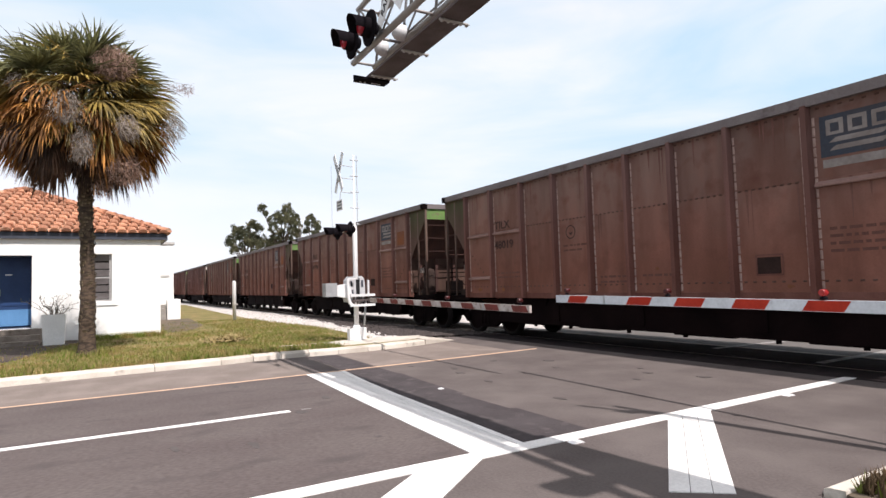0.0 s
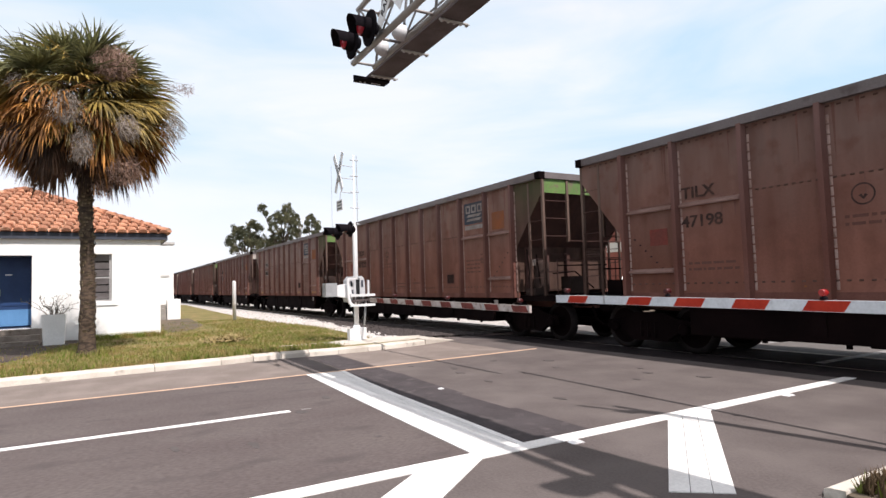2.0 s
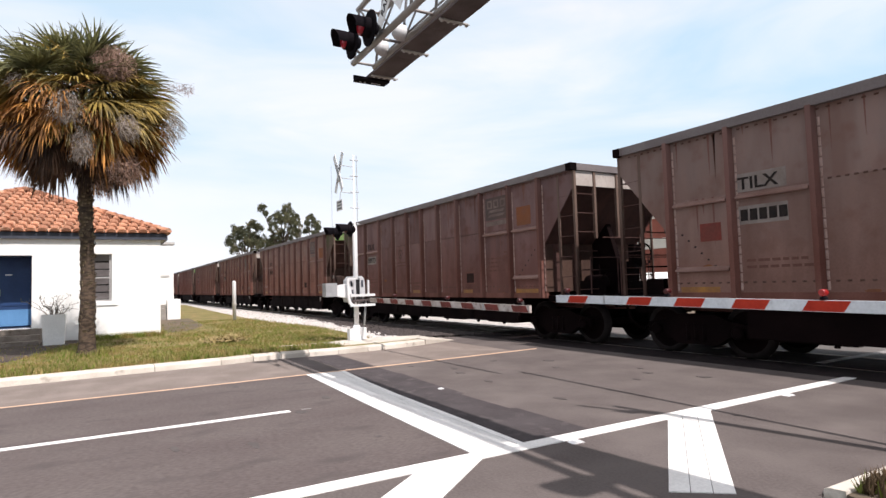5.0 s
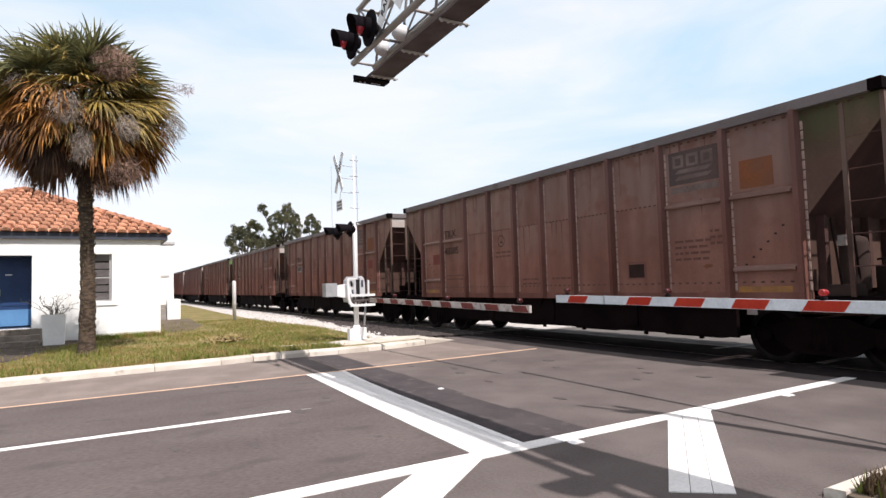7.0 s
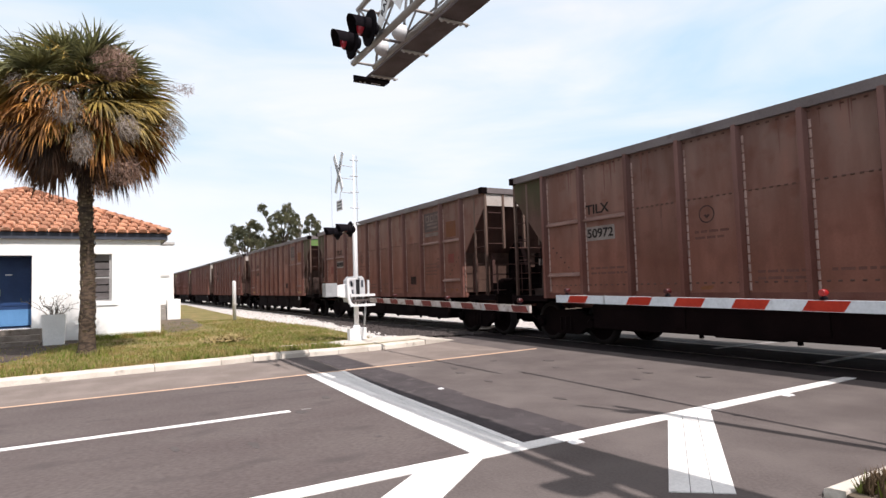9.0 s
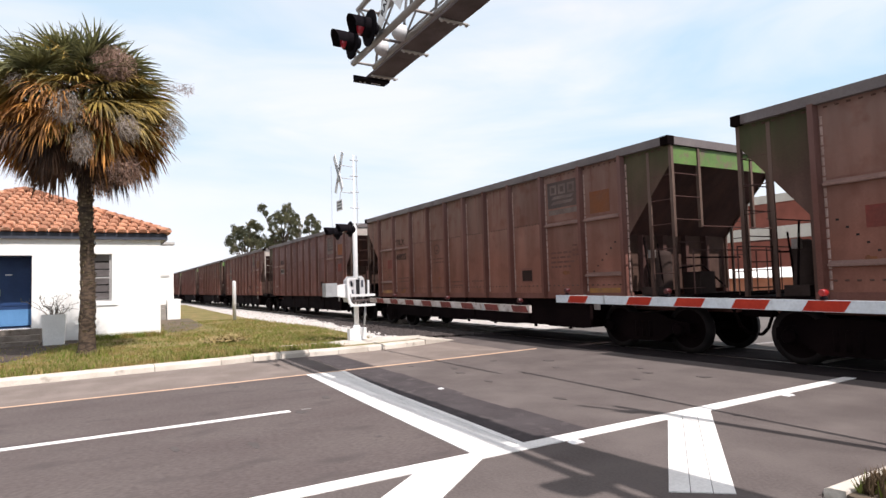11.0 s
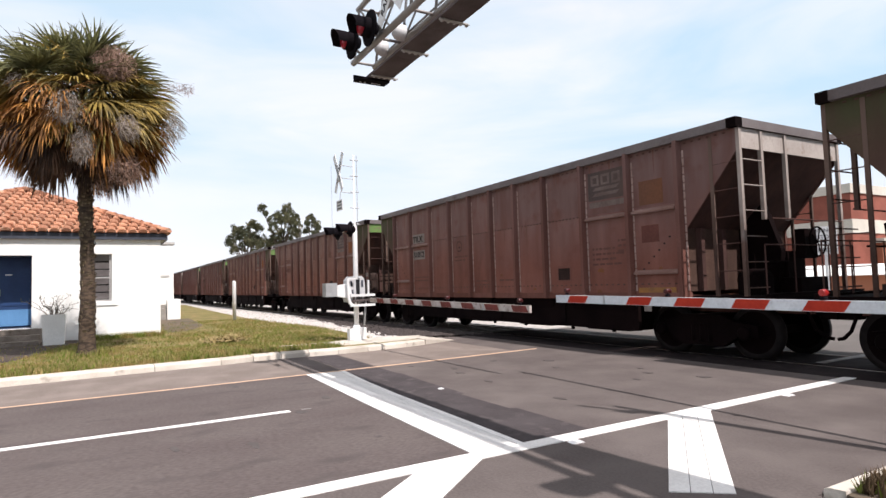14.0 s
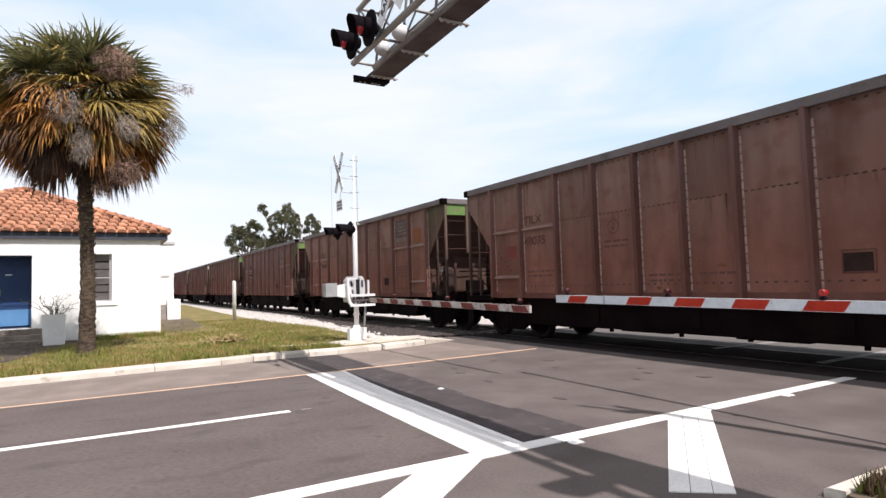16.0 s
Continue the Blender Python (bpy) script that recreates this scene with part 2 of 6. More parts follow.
M["car_side_pale"] = material("car_pale_brown", (0.222, 0.130, 0.106), (0.186, 0.106, 0.086), 0.85, 0.9, 30, 0.12, vary=0.12, fine_mix=0.2, spec=0.06, streak=(0.138, 0.076, 0.060), third=(0.160, 0.088, 0.070), third_at=(0.52, 0.78), fade=((0.215, 0.165, 0.152), 1.6, 3.5))
M["wheel_rim"] = material("wheel_worn_steel", (0.020, 0.014, 0.013), (0.010, 0.007, 0.007), 0.75, 4, 30, 0.1, metal=0.4, spec=0.3)
M["car_post"] = material("car_post_rust", (0.182, 0.087, 0.071), (0.142, 0.062, 0.049), 0.85, 1.2, 35, 0.15, vary=0.12, streak=(0.108, 0.044, 0.033), fade=((0.173, 0.108, 0.099), 1.9, 3.8), spec=0.06)
# near-black puts the deep shade under the cars into the colour
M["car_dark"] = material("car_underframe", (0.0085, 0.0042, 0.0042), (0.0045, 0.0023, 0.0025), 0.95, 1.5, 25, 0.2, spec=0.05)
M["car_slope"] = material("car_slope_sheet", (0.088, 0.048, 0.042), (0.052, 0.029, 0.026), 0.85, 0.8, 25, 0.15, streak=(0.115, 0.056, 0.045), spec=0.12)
M["car_chord"] = material("car_top_chord", (0.185, 0.162, 0.161), (0.140, 0.119, 0.118), 0.75, 1.0, 30, 0.15, vary=0.06, third=(0.104, 0.085, 0.082), spec=0.2)
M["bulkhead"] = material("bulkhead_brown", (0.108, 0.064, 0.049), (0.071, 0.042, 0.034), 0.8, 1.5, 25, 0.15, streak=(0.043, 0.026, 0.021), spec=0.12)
M["porch"] = material("porch_shade", (0.10, 0.13, 0.19), (0.08, 0.10, 0.15), 0.8, 2, 30, 0.1)
M["belt"] = material("car_belt_rail", (0.280, 0.178, 0.153), (0.202, 0.117, 0.097), 0.75, 1.5, 30, 0.15, vary=0.08, spec=0.2)
# brown lowered to set the end equipment in shade
M["tank"] = material("air_tank_shaded", (0.056, 0.038, 0.033), (0.035, 0.024, 0.021), 0.85, 1.5, 30, 0.15, spec=0.08)
M["oil"] = material("oil_stain", (0.085, 0.072, 0.068), (0.065, 0.056, 0.054), 0.85, 6, 40, 0.3)
# pale rivets carry the sunlit edges of the side posts
M["rivet"] = material("rivet_highlight", (0.440, 0.320, 0.282), (0.300, 0.205, 0.176), 0.75, 4, 30, 0, spec=0.12)
M["green_end"] = material("car_green_paint", (0.140, 0.245, 0.062), (0.105, 0.185, 0.055), 0.6, 1.5, 30, 0.1, third=(0.15, 0.12, 0.08), third_at=(0.52, 0.68))
M["dull_green"] = material("car_green_dirty", (0.125, 0.074, 0.060), (0.088, 0.052, 0.041), 0.8, 0.9, 30, 0.1, vary=0.1, streak=(0.07, 0.042, 0.033), fade=((0.060, 0.074, 0.034), 3.0, 3.9), spec=0.10)
M["pale_end"] = material("car_end_pale", (0.47, 0.42, 0.385), (0.36, 0.31, 0.28), 0.7, 1.2, 30, 0.1, third=(0.22, 0.16, 0.13), third_at=(0.58, 0.72))
# fade pales the upper ladder steel as sunlight would
M["ladder"] = material("ladder_steel", (0.120, 0.074, 0.060), (0.074, 0.046, 0.037), 0.75, 3, 30, 0.15, fade=((0.40, 0.35, 0.32), 1.9, 2.9), spec=0.15)
M["logo_blue"] = material("faded_blue", (0.050, 0.063, 0.086), (0.074, 0.066, 0.071), 0.8, 2, 20, 0.05, blend=(0.35, 0.72), spec=0.08)
M["logo_grime"] = material("grimy_blue", (0.082, 0.066, 0.065), (0.108, 0.074, 0.066), 0.8, 2, 20, 0.05, spec=0.12)
M["logo_white"] = material("faded_white", (0.285, 0.260, 0.245), (0.19, 0.16, 0.145), 0.75, 3, 20, 0.05, spec=0.12)
M["logo_dim"] = material("grimy_white", (0.180, 0.140, 0.125), (0.130, 0.092, 0.080), 0.75, 3, 20, 0.05, spec=0.1)
M["orange_mark"] = material("orange_mark", (0.228, 0.076, 0.029), (0.170, 0.074, 0.040), 0.8, 1.1, 20, 0.05, vary=0.15, blend=(0.3, 0.7), third=(0.150, 0.075, 0.053), third_at=(0.42, 0.78), spec=0.08)
M["red_mark"] = material("red_mark", (0.200, 0.048, 0.038), (0.150, 0.050, 0.040), 0.8, 3, 20, 0.05, spec=0.12)
M["red_dim"] = material("red_mark_faded", (0.150, 0.060, 0.049), (0.118, 0.050, 0.041), 0.85, 3, 20, 0.05, spec=0.06)
M["orange_dim"] = material("orange_mark_faded", (0.165, 0.074, 0.042), (0.140, 0.070, 0.048), 0.85, 1.1, 20, 0.05, vary=0.12, spec=0.06)
M["yellow_mark"] = material("yellow_mark", (0.34, 0.155, 0.03), (0.22, 0.105, 0.04), 0.65, 3, 20, 0.05)
M["mark_dark"] = material("stencil_dark", (0.020, 0.017, 0.017), (0.034, 0.027, 0.025), 0.85, 6, 40, 0, spec=0.08)
M["mark_faint"] = material("stencil_faint", (0.140, 0.070, 0.057), (0.120, 0.060, 0.049), 0.85, 6, 40, 0, spec=0.06)
M["mark_mid"] = material("stencil_worn", (0.048, 0.032, 0.029), (0.080, 0.048, 0.041), 0.85, 5, 40, 0, blend=(0.4, 0.62), spec=0.06)
M["plate_pale"] = material("number_panel", (0.27, 0.235, 0.215), (0.20, 0.165, 0.148), 0.8, 3, 30, 0, spec=0.1)
# crossing equipment
M["white_metal"] = material("white_paint_metal", (0.78, 0.78, 0.78), (0.66, 0.66, 0.66), 0.5, 2, 30, 0.05)
M["grey_metal"] = material("galvanised_grey", (0.42, 0.43, 0.44), (0.33, 0.335, 0.34), 0.5, 3, 40, 0.08, metal=0.3)
M["gantry_metal"] = material("gantry_aluminium", (0.36, 0.335, 0.32), (0.27, 0.25, 0.235), 0.55, 3, 40, 0.08, metal=0.2)
M["grating"] = material("walkway_metal", (0.128, 0.103, 0.100), (0.088, 0.070, 0.068), 0.75, 3, 60, 0.2, spec=0.15)
M["black_paint"] = material("black_paint", (0.012, 0.010, 0.012), (0.007, 0.006, 0.008), 0.9, 3, 30, 0.05, spec=0.04)
M["gate_white"] = material("reflective_white", (0.66, 0.69, 0.72), (0.58, 0.61, 0.64), 0.45, 3, 30, 0.03, third=(0.42, 0.42, 0.43), third_at=(0.68, 0.8))
M["gate_red"] = material("reflective_red", (0.46, 0.042, 0.020), (0.37, 0.030, 0.016), 0.6, 3, 30, 0.03, spec=0.12)
M["arm_worn"] = material("arm_dirty_white", (0.56, 0.51, 0.48), (0.40, 0.34, 0.31), 0.7, 4, 30, 0.05, third=(0.22, 0.165, 0.145), third_at=(0.54, 0.70), spec=0.15)
M["arm_red_worn"] = material("arm_dirty_red", (0.20, 0.050, 0.042), (0.145, 0.046, 0.038), 0.75, 3, 30, 0.05, third=(0.10, 0.05, 0.042), third_at=(0.6, 0.75), spec=0.12)
M["plate_brown"] = material("plate_brown", (0.040, 0.024, 0.021), (0.026, 0.017, 0.015), 0.9, 3, 20, 0.05, spec=0.05)
M["mech_grey"] = material("mechanism_grey", (0.52, 0.52, 0.53), (0.40, 0.40, 0.41), 0.6, 3, 40, 0.08)
M["ground_dark"] = material("bare_dark_ground", (0.082, 0.060, 0.048), (0.050, 0.037, 0.030), 0.95, 2.0, 30, 0.7)
M["step"] = material("brown_step", (0.30, 0.255, 0.215), (0.17, 0.138, 0.112), 0.92, 2.5, 35, 0.5, third=(0.09, 0.07, 0.055), third_at=(0.56, 0.70))
# fade lightens the upper end posts, painting the sun on them
M["end_post"] = material("end_post_brown", (0.080, 0.046, 0.037), (0.048, 0.029, 0.023), 0.8, 3, 30, 0.15, fade=((0.155, 0.108, 0.088), 2.0, 3.1), spec=0.12)
# dark rivets, and the shade strips painted beside the posts
M["rivet_and_shade"] = material("rivet_and_shade", (0.118, 0.068, 0.057), (0.088, 0.052, 0.044), 0.85, 4, 30, 0, spec=0.06)
M["grime"] = material("grime_streak", (0.150, 0.078, 0.064), (0.185, 0.098, 0.081), 0.9, 3, 20, 0, spec=0.05)
M["rust"] = material("orange_rust", (0.215, 0.092, 0.040), (0.160, 0.070, 0.043), 0.9, 4, 30, 0.1, blend=(0.4, 0.62), spec=0.05)
M["sign_ink"] = material("faded_sign_ink", (0.20, 0.20, 0.21), (0.15, 0.15, 0.16), 0.6, 6, 40, 0)
M["brick"] = material("brick_red", (0.30, 0.095, 0.065), (0.23, 0.075, 0.052), 0.9, 1.2, 25, 0.3)
# orange puts sunlight into the colour of the red brick
M["brick_sunlit"] = material("brick_sunlit", (0.44, 0.185, 0.105), (0.36, 0.145, 0.085), 0.9, 1.2, 25, 0.3)
M["cream"] = material("cream_band", (0.66, 0.62, 0.54), (0.58, 0.54, 0.47), 0.85, 1.2, 25, 0.1)
M["sign_white"] = material("sign_white", (0.80, 0.80, 0.80), (0.74, 0.74, 0.74), 0.45, 2, 20, 0)
M["red_lens"] = glow("lit_red_lens", (1.0, 0.04, 0.03), 0.07, (0.20, 0.012, 0.012))
M["red_dark"] = material("unlit_red_lens", (0.060, 0.006, 0.006), (0.040, 0.005, 0.005), 0.4, 8, 30, 0)
M["red_mid"] = material("signal_red_lens", (0.38, 0.012, 0.030), (0.28, 0.010, 0.022), 0.3, 8, 30, 0)
M["pane"] = glass("window_glass")


# ---------------------------------------------------------------- mesh helpers
def box(bm, x0, x1, y0, y1, z0, z1, m=None):
    vs = [bm.verts.new(m @ Vector(p) if m else p) for p in
          ((x0, y0, z0), (x1, y0, z0), (x1, y1, z0), (x0, y1, z0), (x0, y0, z1), (x1, y0, z1), (x1, y1, z1), (x0, y1, z1))]
    for f in ((0, 3, 2, 1), (4, 5, 6, 7), (0, 1, 5, 4), (1, 2, 6, 5), (2, 3, 7, 6), (3, 0, 4, 7)):
        bm.faces.new([vs[i] for i in f])
    return bm


def tube(bm, a, b, r0, r1=None, n=10, caps=True):
    """A round bar from a to b."""
    r1 = r0 if r1 is None else r1
    a, b = Vector(a), Vector(b)
    q = (b - a).to_track_quat("Z", "Y")
    rings = []
    for c, r in ((a, r0), (b, r1)):
        rings.append([bm.verts.new(c + q @ Vector((r * math.cos(2 * math.pi * k / n), r * math.sin(2 * math.pi * k / n), 0))) for k in range(n)])
    for k in range(n):
        f = bm.faces.new((rings[0][k], rings[0][(k + 1) % n], rings[1][(k + 1) % n], rings[1][k]))
        f.smooth = n > 6
    if caps:
        bm.faces.new(rings[0][::-1])
        bm.faces.new(rings[1])
    return bm


def lathe(bm, profile, m=None, n=24):
    """Turn (radius, height) pairs round the z axis."""
    m = m or Matrix()
    rings = []
    for r, z in profile:
        rings.append([bm.verts.new(m @ Vector((r * math.cos(2 * math.pi * k / n), r * math.sin(2 * math.pi * k / n), z))) for k in range(n)])
    for a, b in zip(rings, rings[1:]):
        for k in range(n):
            f = bm.faces.new((a[k], a[(k + 1) % n], b[(k + 1) % n], b[k]))
            f.smooth = True
    bm.faces.new(rings[0][::-1])
    bm.faces.new(rings[-1])
    return bm


def prism(bm, pts, a, b, axis="y", m=None):
    """Extrude a polygon. axis y: points are (x, z); axis x: (y, z); axis z: (x, y)."""
    def at(p, d):
        v = {"y": (p[0], d, p[1]), "x": (d, p[0], p[1]), "z": (p[0], p[1], d)}[axis]
        return m @ Vector(v) if m else v
    lo = [bm.verts.new(at(p, a)) for p in pts]
    hi = [bm.verts.new(at(p, b)) for p in pts]
    n = len(pts)
    for k in range(n):
        bm.faces.new((lo[k], lo[(k + 1) % n], hi[(k + 1) % n], hi[k]))
    bm.faces.new(lo[::-1])
    bm.faces.new(hi)
    return bm


def mesh_of(name, bm, mat, bevel=0.0):
    if bevel:
        bmesh.ops.bevel(bm, geom=[e for e in bm.edges if len(e.link_faces) == 2 and e.calc_face_angle(0) > 0.6], offset=bevel, segments=2, affect="EDGES", profile=0.5)
    bmesh.ops.recalc_face_normals(bm, faces=bm.faces)
    me = bpy.data.meshes.new(name)
    bm.to_mesh(me)
    bm.free()
    me.materials.append(mat)
    return me


def part(name, bm, mat, parent=None, label="", bevel=0.0):
    ob = new(name, mesh_of(name, bm, mat, bevel))
    if parent:
        ob.parent = parent
    if label:
        ob["label"] = label
    return ob


def shared(name, me, parent, m=None):
    """Another object on a mesh that is there already."""
    ob = new(name, me)
    ob.parent = parent
    if m:
        ob.matrix_basis = m
    return ob


def empty(name, label, category, group="", m=None, kind=""):
    ob = new(name)
    ob.empty_display_size = 0.3
    if m:
        ob.matrix_basis = m
    return tagged(ob, label, category, group, kind)


def B():
    return bmesh.new()


def lettering(name, words, size, mat, parent, m, align="CENTER", thick=0.002, weight=0.018):
    cu = bpy.data.curves.new(name, "FONT")
    cu.body, cu.size, cu.align_x, cu.align_y, cu.extrude, cu.offset = words, size, align, "CENTER", thick, weight * size
    tmp = bpy.data.objects.new(name, cu)
    scene.collection.objects.link(tmp)
    dg = bpy.context.evaluated_depsgraph_get()
    me = bpy.data.meshes.new_from_object(tmp.evaluated_get(dg))
    bpy.data.objects.remove(tmp)
    me.materials.clear()
    me.materials.append(mat)
    ob = new(name, me)
    ob.parent = parent
    ob.matrix_basis = m
    return ob


# ---------------------------------------------------------------- ground, road and track
TRACK_Y = 10.97
KERB = [(-12.45, -60.0), (-12.50, -1.50), (-12.74, 0.90), (-12.84, 2.13), (-12.97, 2.80), (-13.02, 3.40), (-12.96, 4.00), (-12.90, 4.66), (-12.93, 5.40), (-13.02, 5.86), (-13.12, 6.50), (-13.28, 7.10)]


def build_ground():
    g = B()
    ring = [g.verts.new((1500 * math.cos(a), 1500 * math.sin(a), -0.06)) for a in (2 * math.pi * k / 64 for k in range(64))]
    g.faces.new(ring)
    tagged(part("ground", g, M["soil"]), "dry sandy soil with sparse grass, reaching the horizon", "ground", kind="structure")

    # near road, a slab whose far edge meets the crossing
    r = B()
    left = [(x, y) for x, y in KERB if y < 7.3] + [(-13.75, 8.10), (-14.6, 8.2), (-14.98, 9.25)]
    prism(r, left + [(-1.2, 9.25), (-1.2, 6.6), (-2.34, 5.9), (-2.34, 4.27), (-1.39, 4.09), (-1.39, -60)], -0.05, 0.0, "z")
    tagged(part("road", r, M["asphalt"]), "worn grey-brown asphalt road leading to the crossing", "road", kind="structure")
    o = B()
    prism(o, [(-10.15, -60), (-10.19, -1.2), (-10.25, 1.6), (-10.32, 3.20), (-7.4, 3.05), (-4.5, 3.0), (-4.5, -60)], 0.0, 0.004, "z")
    tagged(part("lane_overlay", o, M["lane"]), "darker asphalt of the two traffic lanes", "road", kind="structure")
    o = B()
    prism(o, [(-12.44, -60), (-12.49, -1.50), (-12.73, 0.90), (-12.83, 2.13), (-12.96, 2.80), (-13.0, 3.30), (-10.34, 3.30), (-10.26, 1.60), (-10.20, -1.2), (-10.16, -60)], 0.0, 0.003, "z")
    tagged(part("shoulder", o, M["shoulder"]), "paler sandy asphalt between the orange line and the kerb", "road", kind="structure")
    o = B()
    prism(o, [(-12.895, 4.60), (-12.935, 5.40), (-13.025, 5.86), (-13.125, 6.50), (-13.285, 7.10), (-13.70, 7.90), (-10.62, 7.90), (-10.47, 6.0), (-10.40, 4.53)], 0.0, 0.003, "z")
    tagged(part("shoulder", o, M["shoulder"]), "paler sandy asphalt beside the kerb before the track", "road", kind="structure")
    p = B()
    prism(p, [(-12.93, 3.93), (-12.88, 4.56), (-11.9, 4.52), (-11.88, 4.55), (-10.6, 4.49), (-9.4, 4.46), (-9.38, 4.50), (-8.2, 4.41), (-7.1, 4.37), (-7.08, 4.29), (-5.9, 4.28), (-5.88, 4.36), (-4.62, 4.33), (-4.62, 3.47), (-6.2, 3.55), (-7.6, 3.60), (-8.9, 3.70), (-10.25, 3.83), (-10.45, 3.86)], 0.0, 0.003, "z")
    tagged(part("road_patch", p, M["patch"]), "dark sealed strip beside the stop line", "road", kind="structure")
    # dark asphalt, its colour lowered further to hold the train's shade
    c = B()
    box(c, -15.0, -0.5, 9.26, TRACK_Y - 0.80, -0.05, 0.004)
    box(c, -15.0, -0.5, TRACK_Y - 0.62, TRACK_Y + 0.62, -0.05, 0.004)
    tagged(part("crossing_panel", c, M["crossing"]), "dark asphalt panels of the level crossing, deepened in colour for the train's shade", "crossing", kind="structure")
    # pale slab starts at the far rail, painting a sunlit strip there
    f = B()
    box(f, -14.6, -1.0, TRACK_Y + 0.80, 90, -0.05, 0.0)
    tagged(part("road_beyond", f, M["far_road"]), "pale road beyond the tracks, its paleness standing for sunlight by the far rail", "road", kind="structure")
    s = B()
    box(s, -120, 60, 27.0, 33.0, -0.05, 0.02)
    tagged(part("forecourt", s, M["concrete"]), "pale concrete pavement before the brick building", "pavement", kind="structure")


def build_lines():
    def line(name, pts, mat, label, z=0.0045):
        b = B()
        prism(b, pts, -0.001, z, "z")
        tagged(part(name, b, mat), label, "road marking", kind="structure")
    line("edge_line_white", [(-4.50, -40), (-4.56, 1.4), (-4.58, 4.7), (-4.63, 9.3), (-4.47, 9.35), (-4.41, 6.4), (-4.37, 1.5), (-4.33, -40)], M["white_line"], "solid white edge line painted on asphalt", 0.009)
    line("edge_line_yellow", [(-10.19, -40), (-10.23, -1.2), (-10.28, 1.3), (-10.35, 3.1), (-10.49, 6.0), (-10.665, 8.5), (-10.60, 8.5), (-10.425, 6.0), (-10.285, 3.1), (-10.215, 1.3), (-10.165, -1.2), (-10.125, -40)], M["yellow_line"], "thin faded orange-yellow edge line", 0.008)
    for k in range(4):
        y1 = 2.03 - 12.0 * k
        line("lane_dash", [(-7.48, y1 - 3.4), (-7.48, y1), (-7.37, y1), (-7.37, y1 - 3.4)], M["white_line"], "white lane dash painted on dark asphalt", 0.009)
    line("lane_dash_worn", [(-7.44, 2.18), (-7.44, 2.30), (-7.41, 2.30), (-7.41, 2.18)], M["worn_line"], "worn remnant of a white lane dash", 0.008)
    line("stop_line", [(-10.32, 3.12), (-10.28, 3.52), (-7.5, 3.34), (-4.57, 3.24), (-4.57, 2.87), (-7.2, 2.97)], M["white_worn"], "broad white stop line across the lanes", 0.010)
    line("stop_line_edge", [(-10.27, 3.734), (-10.27, 3.82), (-8.9, 3.68), (-7.6, 3.59), (-6.2, 3.535), (-4.57, 3.46), (-4.57, 3.39), (-6.2, 3.464), (-7.6, 3.514), (-8.9, 3.602)], M["white_line"], "narrow white upper edge of the stop line", 0.010)
    # grey of this band mixes worn paint with painted gantry shadow
    line("stop_line_worn", [(-10.28, 3.524), (-10.27, 3.73), (-8.9, 3.598), (-7.6, 3.51), (-6.2, 3.46), (-4.57, 3.386), (-4.57, 3.244), (-7.5, 3.344)], M["white_faded_shaded"], "upper band of the stop line, greyed by wear and for gantry shadow", 0.008)
    line("edge_line_beyond", [(-5.64, 10.5), (-5.64, 15.0), (-5.50, 15.0), (-5.50, 10.5)], M["worn_line"], "worn white line running on across the track", 0.012)
    line("lane_line_beyond", [(-8.05, 11.1), (-7.75, 15.0), (-7.63, 15.0), (-7.93, 11.1)], M["worn_line"], "worn white lane line beyond the track", 0.012)
    # hatching beside the edge line, three strips to each bar
    def hatch(a, b, c, d):
        a, b, c, d = (Vector((*v, 0)) for v in (a, b, c, d))
        for k in range(3):
            u0, u1 = k / 3 + 0.006, (k + 1) / 3 - 0.006
            q = [a.lerp(b, u0), a.lerp(b, u1), d.lerp(c, u1), d.lerp(c, u0)]
            line("hatch_strip", [(v.x, v.y) for v in q], M["white_line"], "white hatching strip painted beside the edge line", 0.008)
    hatch((-4.46, 5.34), (-4.46, 6.06), (-2.66, 3.85), (-2.95, 3.50))
    hatch((-4.38, 2.21), (-4.38, 2.87), (-2.63, 0.72), (-2.92, 0.36))
    # dark oil and tar spots
    rnd = random.Random(17)
    spots = [(-8.7, 5.3), (-8.1, 6.9), (-6.7, 7.6), (-6.4, 7.0), (-5.9, 7.9), (-9.2, 5.5), (-9.6, 6.6), (-7.1, 7.9), (-6.0, 5.15), (-8.9, 7.4), (-7.7, 5.2), (-10.0, 5.0)]
    for _ in range(14):
        spots.append((rnd.uniform(-10.2, -4.8), rnd.uniform(-2.0, 2.7)))
    for x, y in spots:
        r = rnd.uniform(0.03, 0.085)
        st = rnd.uniform(1.2, 2.6)
        pts = []
        for k in range(9):
            a = 2 * math.pi * k / 9
            rr = r * rnd.uniform(0.55, 1.2)
            pts.append((x + rr * st * math.cos(a), y + rr * math.sin(a)))
        line("oil_spot", pts, M["oil"], "dark oil spot on the asphalt", 0.006)
    # raised reflective markers
    for x, y, k in ((-4.31, 3.88, 1.0), (-4.37, 7.47, 1.0), (-7.57, 4.28, 0.68)):
        b = B()
        prism(b, [(-0.065 * k, 0), (-0.035 * k, 0.018), (0.035 * k, 0.018), (0.065 * k, 0)], -0.05 * k, 0.05 * k, "x")
        ob = part("road_marker", b, M["sign_white"])
        ob.location = (x, y, 0.0)
        tagged(ob, "small white raised reflective road marker", "road marker", "road markers")


